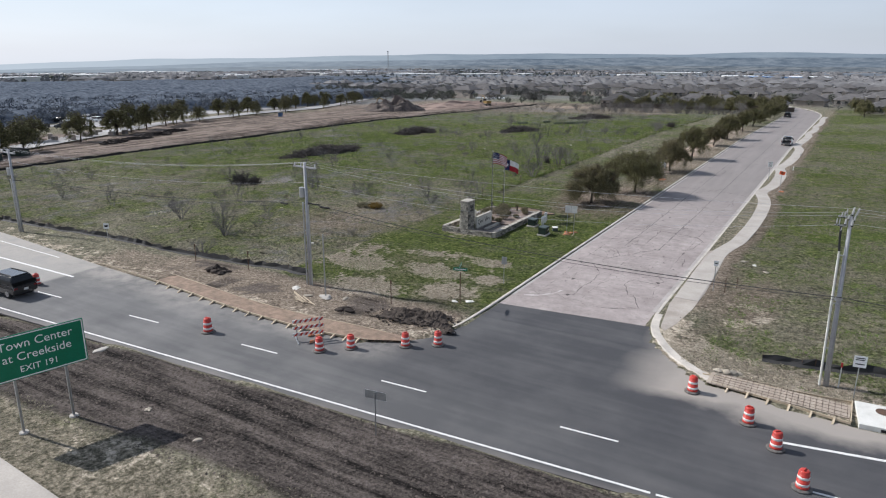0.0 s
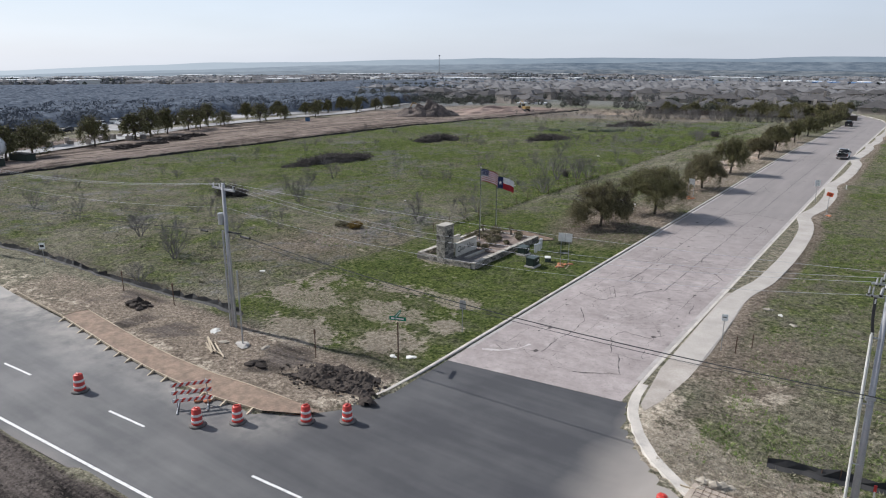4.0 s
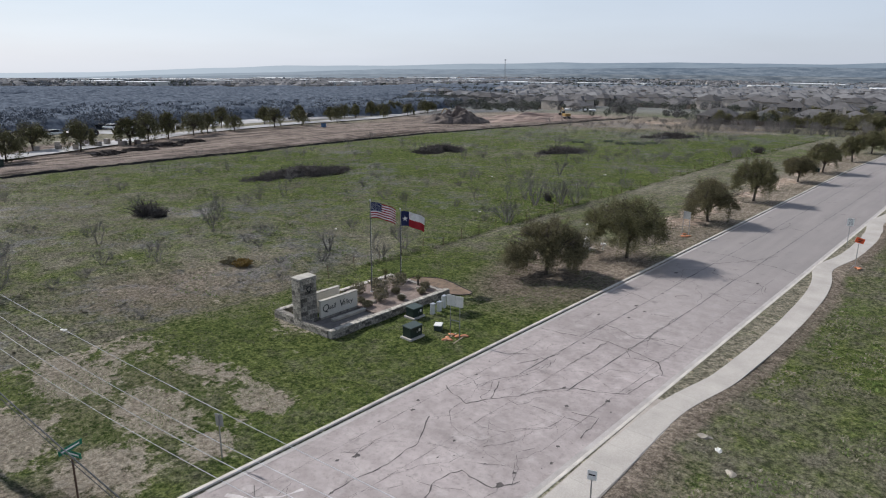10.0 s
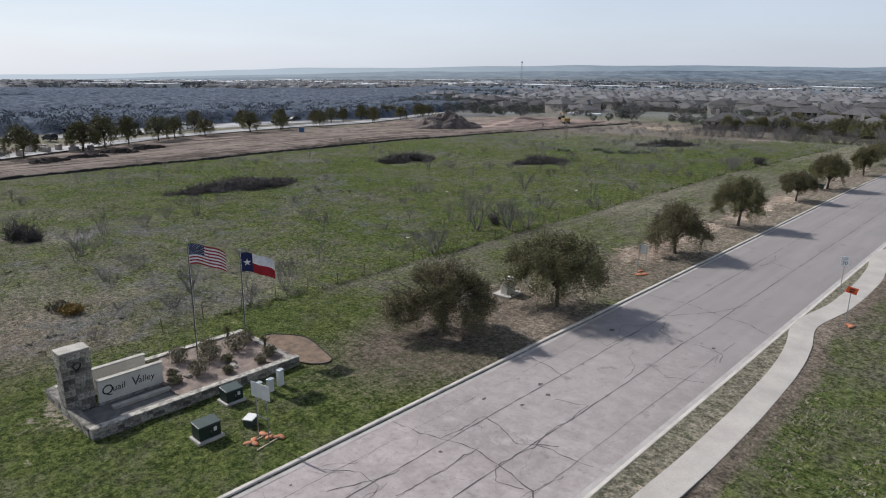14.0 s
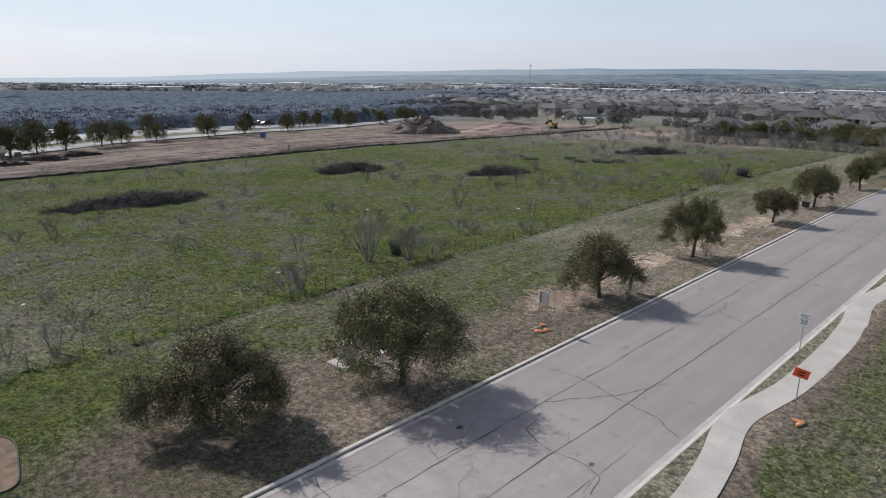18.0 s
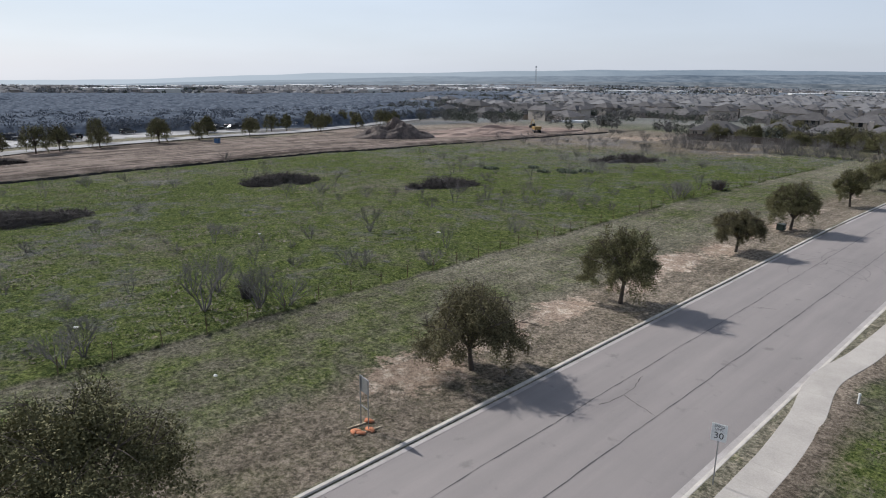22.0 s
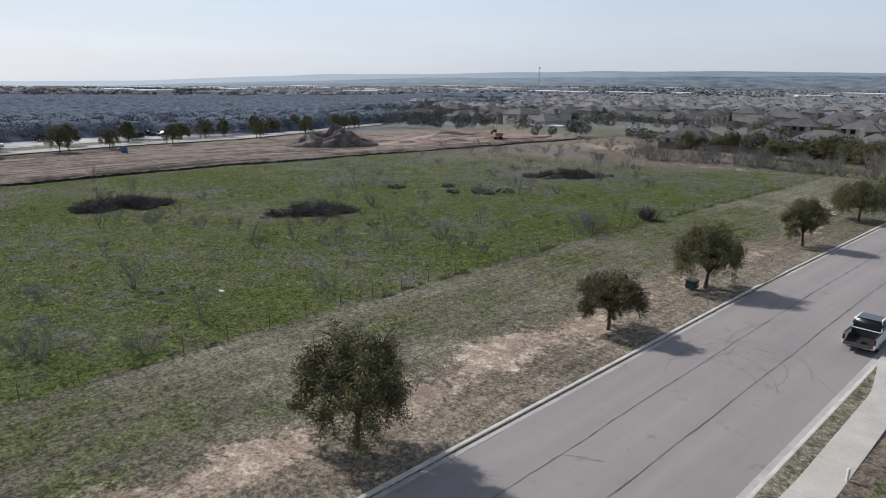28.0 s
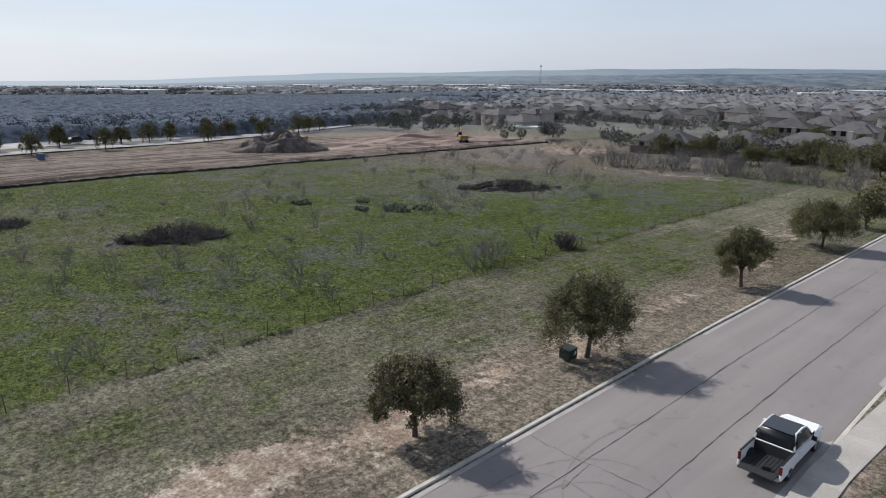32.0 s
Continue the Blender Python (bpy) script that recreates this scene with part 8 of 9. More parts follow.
def suv(name, m, body, label, tall=1.72):
    e = thing(name, m, label, "car", "cars")
    part("body", car_shell([(-2.35, 0.86, 0.42, 0.98, 0.08), (-2.25, 0.93, 0.36, 1.02, 0.06), (-0.8, 0.95, 0.34, 1.02, 0.04), (1.0, 0.95, 0.34, 1.0, 0.06), (1.9, 0.93, 0.36, 0.94, 0.12), (2.35, 0.82, 0.45, 0.80, 0.14)]), M[body], e)
    part("cabin", car_shell([(-2.28, 0.86, 0.98, 1.1, 0.08), (-1.95, 0.86, 0.98, tall - 0.05, 0.16), (-0.5, 0.88, 0.98, tall, 0.18), (0.3, 0.88, 0.98, tall - 0.06, 0.2), (1.15, 0.86, 0.96, 1.02, 0.1)]), M["glass"], e, "dark window band")
    part("roof", box((-0.75, 0, tall), (2.3, 1.3, 0.05), 0, 0.02), M[body], e)
    for s in (-1, 1):
        for px in (-1.6, -0.55, 0.45):
            ob = part("pillar", box((px, 0, 0), (0.09, 0.03, 0.66)), M[body], e)
            ob.matrix_basis = pose(0, s * 0.80, 1.33, s * 13, 0, 0)
        part("roof_rail", box((-0.75, s * 0.6, tall + 0.05), (2.0, 0.04, 0.04)), M["ink"], e)
        part("tail_lamp", box((-2.33, s * 0.74, 0.85), (0.08, 0.25, 0.14), 0, 0.02), M["tail"], e)
        part("head_lamp", box((2.22, s * 0.68, 0.72), (0.16, 0.28, 0.12), 0, 0.02), M["head"], e)
        part("mirror", box((0.75, s * 1.02, 1.05), (0.1, 0.18, 0.14), 0, 0.03), M[body], e)
        for wx_ in (-1.42, 1.42):
            wheel(e, wx_, s * 0.82, 0.36, 0.24)
    part("number_plate", box((-2.375, 0, 0.72), (0.02, 0.34, 0.16)), M["offwhite"], e)
    part("underbody", box((0, 0, 0.35), (4.3, 1.4, 0.16)), M["ink"], e)
    return e


suv("black_suv", pose(-54.2, 24.0, 0.004, 0, 0, 180 + ang_hw), "car_black", "black SUV driving on the frontage road")
suv("parked_suv", pose(-19.4, 252, street_z(0, 252) + 0.03, 0, 0, 90), "car_dark", "dark SUV parked at the far kerb of the street")
# a little hydrant-like valve by the sidewalk
for x, y in ((-7.4, 120.2), (-7.7, 138.4)):
    e = thing("water_valve", pose(x, y, gz(x, y)), "small pale water valve post beside the sidewalk", "valve", "water valves")
    part("post", cyl((0, 0, 0), 0.07, 0.06, 0.5, 8), M["offwhite"], e)
    part("cap", cyl((0, 0, 0.5), 0.09, 0.05, 0.1, 8), M["offwhite"], e)
part_ = fan([(-60, 4), (-20, 4), (-20, 11.4), (-60, 11.4)], 0.06, "concrete_lane", M["offwhite"], "pale concrete highway shoulder below the bank", "road", 0.3)


# ---- west side: road, lot, trees, earthworks ----
rw = random.Random(21)


def lot_strip(name, pts, width, material, label, lift=0.12):
    v, f = [], []
    for i, (x, y) in enumerate(pts):
        a, b_ = pts[max(i - 1, 0)], pts[min(i + 1, len(pts) - 1)]
        dx, dy = b_[0] - a[0], b_[1] - a[1]
        n_ = math.hypot(dx, dy)
        for s in (-1, 1):
            px, py = x - dy / n_ * s * width / 2, y + dx / n_ * s * width / 2
            v.append((px, py, gz(px, py) + lift))
        if i:
            f.append((2 * i - 2, 2 * i - 1, 2 * i + 1, 2 * i))
    me = quads(v, f)
    return tagged(link_mesh(name, me, material, None, label), category="road", kind="structure")


W_ROAD = [(-140, 40), (-156, 83.5), (-168, 108), (-177, 129), (-182, 168), (-187, 204), (-200, 233), (-214, 262), (-232, 300)]
lot_strip("west_road", W_ROAD, 8.0, M["lot"], "pale concrete road west of the pasture", 0.3)
lot_strip("parking_lot", [(x - 25, y + 4) for x, y in W_ROAD[2:]], 20.0, M["lot"], "pale concrete parking lot beyond the west road", 0.15)


def row_tree(x, y, h, w, k, mats):
    ob = plant_tree("roadside_tree", kinds[k][0], pose(x, y, gz(x, y), 0, 0, rw.uniform(0, 360)), "round dark oak beside the west road" if mats[1] == "leaf_road" else "brownish round oak beside the west road", "trees along the west road", mats)
    ob.scale = (w / kinds[k][2], w / kinds[k][2], h / kinds[k][1])


wp = np.array(W_ROAD, float)
ws = np.concatenate([[0], np.cumsum(np.hypot(*np.diff(wp, axis=0).T))])
for i in range(30):
    s = 22 + i * 7.6 + rw.uniform(-2.2, 2.2)
    x, y = np.interp(s, ws, wp[:, 0]), np.interp(s, ws, wp[:, 1])
    if rw.random() < 0.12:
        continue
    row_tree(x + rw.choice((6.0, 6.3, -6.5)), y, rw.uniform(4.8, 6.6) * (1.25 if y < 130 else 1.0), rw.uniform(4.2, 6.2) * (1.35 if y < 130 else 1.0), rw.choice((8, 9, 10, 11)), ("bark", rw.choice(("leaf_road", "leaf_road", "leaf_road_dry"))))

VEH = {}
for key, col, tl in (("a", "car_white", 1.6), ("b", "car_dark", 1.7), ("c", "car_black", 1.5)):
    VEH[key] = suv("parked_car", pose(0, 0, 0), col, {"car_white": "white car parked in the far lot", "car_dark": "grey car parked in the far lot", "car_black": "black car parked in the far lot"}[col], tl)
first = dict.fromkeys(VEH, True)
for i in range(50):
    s = rw.uniform(45, 265)
    x, y = np.interp(s, ws, wp[:, 0]) - rw.choice((18, 22, 28, 34, 40)), np.interp(s, ws, wp[:, 1]) + 4
    k = rw.choice("aabc")
    m = pose(x, y, gz(x, y) + 0.32, 0, 0, rw.choice((14, 104, 194, 284)) + rw.uniform(-4, 4))
    if first[k]:
        VEH[k].matrix_basis = m
        first[k] = False
    else:
        copy_thing(VEH[k], m)
e = thing("storage_box", pose(-163, 165, gz(-163, 165), 0, 0, 20), "blue portable box on graded earth", "container")
part("box", box((0, 0, 0.6), (1.2, 1.0, 1.2), 0, 0.05), M["blue"], e)
part("lid", box((0, 0, 1.23), (1.3, 1.1, 0.1), 0, 0.03), M["ink"], e)
e = thing("water_tank", pose(-143, 66, gz(-143, 66), 0, 0, 0), "white round storage tank at the edge of the works", "tank")
bm = bmesh.new()
bmesh.ops.create_uvsphere(bm, u_segments=20, v_segments=12, radius=1.9, matrix=pose(0, 0, 3.0))
part("vessel", bm, M["big_roof"], e, "", True)
for s in (-1, 1):
    part("leg", cyl((s * 1.1, 0, 0), 0.12, 0.12, 2.2, 8), M["steel"], e)
for x, y, rz in ((-142, 70, 12), (-137, 62, 95)):
    e = thing("material_skip", pose(x, y, gz(x, y), 0, 0, rz), "dark open skip beside the graded earth", "skip", "skips of the works")
    part("tub", box((0, 0, 0.7), (5.0, 2.0, 1.3), 0, 0.08), M["utility_green"], e)
    part("rim", box((0, 0, 1.37), (5.2, 2.2, 0.12), 0, 0.03), M["ink"], e)
for i in range(16):
    x, y = -161 + rw.uniform(-9, 5), 92 + rw.uniform(-12, 16)
    e = thing("pallet_stack", pose(x, y, gz(x, y), 0, 0, rw.uniform(0, 90)), "stack of brown blocks on a pallet in the works yard", "pallet", "pallets of the works yard")
    hh = rw.uniform(0.8, 1.7)
    part("pallet", box((0, 0, 0.07), (1.2, 1.1, 0.16)), M["wood"], e)
    part("block_pack", box((0, 0, 0.15 + hh / 2), (1.1, 1.0, hh), 0, 0.03), M["house_wall"], e)
for i, (x, y) in enumerate(((-150, 108), (-146, 100), (-153, 116), (-143, 92))):
    rubble("debris_heap", x, y, 8, 2.6, 0.8, 65 + i * 12, 20 + i, "low dark heap of broken debris beside the works road", 90, "rubble", 0.3)


def earth_mound(name, x, y, lx, ly, h, rz, seed, label, key="earth"):
    bm = bmesh.new()
    bmesh.ops.create_grid(bm, x_segments=60, y_segments=40, size=1.0)
    for v in bm.verts:
        r = math.hypot(v.co.x, v.co.y)
        n_ = 0.75 + 0.7 * noise.noise(Vector((v.co.x * 2.2, v.co.y * 2.2, seed))) + 0.34 * noise.noise(Vector((v.co.x * 5, v.co.y * 5, seed))) + 0.12 * noise.noise(Vector((v.co.x * 16, v.co.y * 5, seed)))
        v.co = Vector((v.co.x * lx / 2, v.co.y * ly / 2, h * max(0, 1 - r ** 1.7) * max(0.1, n_) - 0.3 * (r > 0.95)))
    ob = part(name, bm, M[key], None, label)
    ob.matrix_basis = pose(x, y, gz(x, y), 0, 0, rz)
    return tagged(ob, category="earth mound", group="earth mounds")


earth_mound("earth_mound", -151, 214, 26, 13, 5.0, 64, 3, "tall grey heap of excavated earth")
earth_mound("earth_mound", -162, 221, 18, 12, 3.6, 30, 4, "grey heap of excavated earth")
earth_mound("earth_mound", -141, 240, 40, 10, 1.6, 66, 5, "low pale ridge of graded earth", "earth_red")
earth_mound("earth_mound", -152, 262, 60, 12, 2.0, 70, 6, "low reddish ridge of graded earth", "earth_red")
earth_mound("earth_mound", -143, 268, 50, 9, 1.3, 75, 7, "low reddish ridge of graded earth", "earth_red")


def excavator(x, y, rz, label):
    e = thing("excavator", pose(x, y, gz(x, y), 0, 0, rz), label, "excavator", "machines of the works")
    for s in (-1, 1):
        part("track", box((0, s * 1.1, 0.45), (3.6, 0.55, 0.9), 0, 0.25), M["ink"], e)
    part("house", box((-0.5, 0, 1.6), (2.9, 2.4, 1.1), 0, 0.12), M["yellow"], e)
    part("cab", box((0.6, 0.7, 2.2), (1.3, 0.95, 1.6), 0, 0.1), M["glass"], e)
    for nm, a, b_, r in (("boom", (0.9, -0.2, 1.7), (3.6, -0.2, 4.2), 0.25), ("stick", (3.6, -0.2, 4.2), (5.2, -0.2, 2.0), 0.18)):
        bm = bmesh.new()
        tube(bm, [a, ((a[0] + b_[0]) / 2, -0.2, (a[2] + b_[2]) / 2 + 0.4), b_], r, r * 0.7, 6)
        part(nm, bm, M["yellow"], e)
    part("bucket", box((5.1, -0.2, 1.6), (0.8, 1.0, 0.8), 0, 0.15, 0, 25), M["ink"], e)


excavator(-140, 268, 150, "yellow tracked excavator on graded earth")
excavator(-166, 230, 200, "yellow tracked excavator beside the earth heap")
e = thing("white_sheet_roll", pose(-174, 337, gz(-174, 337), 0, 0, 20), "long low white plastic-covered stack at the works", "stack")
part("stack", box((0, 0, 0.5), (16, 3, 1.1), 0, 0.3), M["big_roof"], e)


# ---- houses ----
def house_mesh(w, d, h, rh, gable, seed):
    """Returns meshes (wall, roof, gable wing roof) of a one or two storey suburban house."""
    wall = box((0, 0, h / 2 - 0.6), (w, d, h + 1.2))
    bx(wall, (w * 0.22, -d / 2 - 1.2, h * 0.45 - 0.6), (w * 0.42, 2.6, h * 0.9 + 1.2))
    roof = bmesh.new()
    o = 0.6
    k = (w - d) / 2 if w > d else 0.5
    ridge = max(0.4, k if not gable else w / 2 + o)
    vs = [roof.verts.new(p) for p in ((-w / 2 - o, -d / 2 - o, h - 0.1), (w / 2 + o, -d / 2 - o, h - 0.1), (w / 2 + o, d / 2 + o, h - 0.1), (-w / 2 - o, d / 2 + o, h - 0.1), (-ridge, 0, h + rh), (ridge, 0, h + rh))]
    for q in ((0, 1, 5, 4), (1, 2, 5), (2, 3, 4, 5), (3, 0, 4), (3, 2, 1, 0)):
        roof.faces.new([vs[j] for j in q])
    cx, hw2, y0, y1, hr = w * 0.22, w * 0.24, -d / 2 - 3.0, 0.0, h + rh * 0.72
    vs = [roof.verts.new(p) for p in ((cx - hw2, y0, h - 0.35), (cx + hw2, y0, h - 0.35), (cx + hw2, y1, h - 0.35), (cx - hw2, y1, h - 0.35), (cx, y0 + hw2 * 0.8, hr), (cx, y1, hr))]
    for q in ((0, 1, 4), (1, 2, 5, 4), (3, 0, 4, 5), (3, 2, 1, 0)):
        roof.faces.new([vs[j] for j in q])
    return wall, roof


HK = []
for i, (w, d, h, rh, g) in enumerate(((14, 10, 2.7, 2.6, False), (12, 11, 2.7, 2.7, False), (11, 9, 5.0, 2.4, False), (15, 10, 2.7, 2.7, False), (12, 9.5, 5.0, 2.4, False))):
    wl_, rf_ = house_mesh(w, d, h, rh, g, i)
    mw, mr = bpy.data.meshes.new("wall"), bpy.data.meshes.new("roof")
    wl_.to_mesh(mw), rf_.to_mesh(mr)
    wl_.free(), rf_.free()
    HK.append((mw, mr, w, d, h))
win_me = bpy.data.meshes.new("window")
bm = box((0, 0, 0), (1.3, 0.08, 1.4))
bm.to_mesh(win_me)
bm.free()
door_me = bpy.data.meshes.new("door")
bm = box((0, 0, 0), (4.8, 0.08, 2.2), 0, 0.02)
bm.to_mesh(door_me)
bm.free()


def house(x, y, k, rz, detail):
    mw, mr, w, d, h = HK[k]
    two = h > 4
    e = thing("house", pose(x, y, gz(x, y), 0, 0, rz), ("two-storey" if two else "single-storey") + " suburban house with a grey-brown hipped shingle roof", "house", "houses of the suburb")
    wall = link_mesh("wall", mw, M["house_wall"], e)
    roof = link_mesh("roof", mr, M["roof_a"], e)
    part("chimney", box((-w * 0.3, d * 0.15, h + 2.4), (1.0, 0.8, 2.4)), M["house_wall"], roof) if detail else None
    if detail:
        for s in (-1, 1):
            for i in range(3):
                for z in ((1.5, 4.2) if two else (1.5,)):
                    ob = link_mesh("window", win_me, M["glass"], e)
                    ob.matrix_basis = pose(-w * 0.38 + i * w * 0.2 + (0.1 if s < 0 else w * 0.12), s * (d / 2 + 0.02), z)
        ob = link_mesh("garage_door", door_me, M["offwhite"], e)
        ob.matrix_basis = pose(w * 0.22, -d / 2 - 2.53, 1.1)
    return e


near_h = [(-88, 291, 0, 8), (-74, 303, 1, 12), (-60, 309, 3, 4), (-46, 301, 1, 4), (-31, 298, 3, 0), (-76, 342, 2, 184), (-58, 338, 4, 5), (-40, 336, 2, 180), (10, 300, 0, 0), (28, 306, 3, 3), (44, 318, 1, 0), (8, 332, 2, 180), (60, 300, 0, 90), (-2, 360, 3, 0), (26, 352, 4, 0), (46, 362, 0, 180)]
for x, y, k, rz in near_h:
    house(x, y, k, rz, True)
rh_ = random.Random(77)
spots = []
for row in range(30):
    for col in range(58):
        y = 322 + row * 19 + (row // 2) * 8 + rh_.uniform(-3, 3)
        x = -330 - row * 11 + col * 16.0 + rh_.uniform(-3, 3)
        # street pattern swings a little
        x += 18 * math.sin(y / 90.0)
        if any(abs(x - a) < 15 and abs(y - b_) < 13 for a, b_, *_ in near_h) or rh_.random() < 0.10:
            continue
        if x < -250 - (y - 330) * 0.55 and y < 470:
            continue
        if -172 - 0.1 * (y - 330) < x < -92 and y < 392 or x < -160 and y < 326 or x < -100 and y < 300:
            continue
        if abs(x - float(road_x(y)) + 15) < 15 and y < 440:
            continue
        if math.hypot((x + 105) / 62, (y - 325) / 28) < 1 or fbm(x, y, 150, 91, 2) > 0.66:
            continue
        spots.append((x, y))
spots.sort(key=lambda p: math.hypot(p[0] + 30, p[1] - 60))
for x, y in spots[:210]:
    house(x, y, rh_.randrange(5), rh_.choice((0, 180, 90, 270)) + rh_.uniform(-8, 8), False)
# the houses beyond, joined
VW, FW, VR, FR = [], [], [], []
RND = [(np.array([v.co[:] for v in mw.vertices]), [tuple(p.vertices) for p in mw.polygons], np.array([v.co[:] for v in mr.vertices]), [tuple(p.vertices) for p in mr.polygons]) for mw, mr, *_ in HK]


def far_house(x, y, rz, k, sc=1.0):
    vw, fw, vr, fr = RND[k]
    c, s = math.cos(radians(rz)), math.sin(radians(rz))
    z = gz(x, y)
    for V, F, v0, f0 in ((VW, FW, vw, fw), (VR, FR, vr, fr)):
        o = len(V)
        V += [(x + (p[0] * c - p[1] * s) * sc, y + (p[0] * s + p[1] * c) * sc, z + p[2] * sc) for p in v0]
        F += [tuple(j + o for j in q) for q in f0]


for x, y in spots[210:]:
    far_house(x, y, rh_.choice((0, 180, 90, 270)) + rh_.uniform(-8, 8), rh_.randrange(5))
for i in range(3600):
    y = rh_.uniform(880, 2500)
    x = rh_.uniform(-1.5 * y, 0.35 * y)
    if fbm(x, y, 260, 95, 2) < 0.48:
        continue
    far_house(x, y, rh_.uniform(0, 360), rh_.randrange(5), 1.15)
for i in range(2600):
    y = rh_.uniform(280, 1300)
    x = rh_.uniform(-2300, -830)
    if fbm(x, y, 200, 97, 2) > 0.47:
        far_house(x, y, rh_.uniform(0, 360), rh_.randrange(5), 1.1)
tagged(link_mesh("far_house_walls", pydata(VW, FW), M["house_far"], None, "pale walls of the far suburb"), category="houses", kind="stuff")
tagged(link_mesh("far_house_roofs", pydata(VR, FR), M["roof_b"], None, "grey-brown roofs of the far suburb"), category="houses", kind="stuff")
# garden fence behind the nearest houses
for a, b_ in (((-92, 279), (-20, 285)),):
    e = thing("garden_fence", pose(0, 0, 0), "dark wooden privacy fence behind the houses", "fence")
    L_ = math.hypot(b_[0] - a[0], b_[1] - a[1])
    n_ = int(L_ / 2.4)
    for i in range(n_):
        u = (i + 0.5) / n_
        x, y = a[0] + (b_[0] - a[0]) * u, a[1] + (b_[1] - a[1]) * u
        ob = part("fence_panel", box((0, 0, 0.85), (2.36, 0.06, 1.9)), M["bark"], e)
        ob.matrix_basis = pose(x, y, gz(x, y), 0, 0, math.degrees(math.atan2(b_[1] - a[1], b_[0] - a[0])))

# ---- long white roofs, tower ----
rb2 = random.Random(15)
BIG = [(-781, 1184, 120, 26, 8, "big_roof"), (-150, 1120, 60, 34, 25, "big_roof"), (-60, 1050, 50, 30, 0, "big_roof"), (-95, 985, 62, 30, 0, "blue_roof"), (-380, 1700, 110, 40, 0, "big_roof"), (-3050, 1210, 240, 60, 30, "big_roof"), (-2500, 1050, 200, 50, 20, "big_roof"), (-1700, 1900, 180, 50, 40, "big_roof"), (-2100, 1500, 160, 50, 15, "big_roof")]
for i in range(34):
    y = rb2.uniform(1100, 3300)
    BIG.append((-y * rb2.uniform(0.35, 1.9) + 100, y, rb2.uniform(30, 90), rb2.uniform(14, 28), rb2.uniform(0, 90), "big_roof"))
for i in range(60):
    y = rb2.uniform(320, 1300)
    BIG.append((rb2.uniform(-2300, -860), y, rb2.uniform(18, 75), rb2.uniform(9, 20), rb2.uniform(30, 90), "big_roof"))
for x, y, w, d, rz, key in BIG:
    if math.hypot(x, y) > 2600:
        continue
    e = thing("warehouse", pose(x, y, gz(x, y), 0, 0, rz), "long low building with a " + ("blue" if key == "blue_roof" else "white") + " metal roof in the valley", "building", "far buildings")
    part("wall", box((0, 0, 2.5), (w, d, 8)), M["offwhite"], e)
    part("roof", box((0, 0, 6.9), (w + 1, d + 1, 0.8), 0, 0.2), M[key], e)
e = thing("lattice_tower", pose(-1120, 1560, gz(-1120, 1560)), "thin lattice radio tower far out in the valley", "tower")
tz = gz(-1120, 1560)
for a in range(3):
    bm = bmesh.new()
    c, s = math.cos(a * 2.094), math.sin(a * 2.094)
    tube(bm, [(3.2 * c, 3.2 * s, 0), (1.2 * c, 1.2 * s, 62)], 0.35, 0.25, 5)
    part("leg", bm, M["steel"], e)
for k in range(12):
    z = 3 + k * 5
    r = 3.2 - 2.0 * z / 62
    bm = bmesh.new()
    tube(bm, [(r * math.cos(a * 2.094), r * math.sin(a * 2.094), z) for a in range(4)], 0.18, 0.18, 4)
    part("brace", bm, M["steel"], e)
part("antenna", box((0, 0, 60), (3.0, 3.0, 3.5)), M["steel"], e)


# ---- far trees and woods ----
def blob_leaf(n_, seed, rx=0.5, rz=0.5):
    nr = np.random.default_rng(seed)
    u = nr.normal(size=(n_, 3))
    u /= np.linalg.norm(u, axis=1, keepdims=True)
    u *= nr.uniform(0.55, 1.05, (n_, 1))
    return u * np.array([rx, rx, rz])


def wood(name, pts, material, label, n_, seed, lo, hi, leafs=1.0):
    """Many far trees in one mesh: each a short trunk and clumps of foliage."""
    nr = np.random.default_rng(seed)
    V, F = [], []
    o = 0
    cl = [blob_leaf(n_, seed + i) for i in range(6)]
    P = np.asarray(pts)
    Z = ground_z(P[:, 0], P[:, 1])
    for (x, y), z in zip(P, Z):
        h = nr.uniform(lo, hi)
        w = h * nr.uniform(0.7, 1.15)
        c = cl[nr.integers(6)] * np.array([w, w, h * 0.75]) + np.array([x, y, z + h * 0.6])
        s = h * 0.17 * leafs * nr.uniform(0.7, 1.3, (n_, 1))
        d = nr.normal(size=(n_, 3))
        d /= np.linalg.norm(d, axis=1, keepdims=True)
        e_ = np.cross(d, nr.normal(size=(n_, 3)))
        e_ /= np.linalg.norm(e_, axis=1, keepdims=True)
        v = np.stack([c - d * s - e_ * s, c + d * s - e_ * s * 0.7, c + d * s * 0.8 + e_ * s, c - d * s + e_ * s * 0.8], 1).reshape(-1, 3)
        V.append(v)
        F.append(np.arange(4 * n_).reshape(-1, 4) + o)
        o += 4 * n_
    ob = link_mesh(name, quads(np.concatenate(V), np.concatenate(F)), material, None, label)
    return tagged(ob, category="woods", kind="stuff")


nw = np.random.default_rng(33)


def scatter(n_, f):
    out = []
    while len(out) < n_:
        p = f()
        if p is not None:
            out.append(p)
    return out


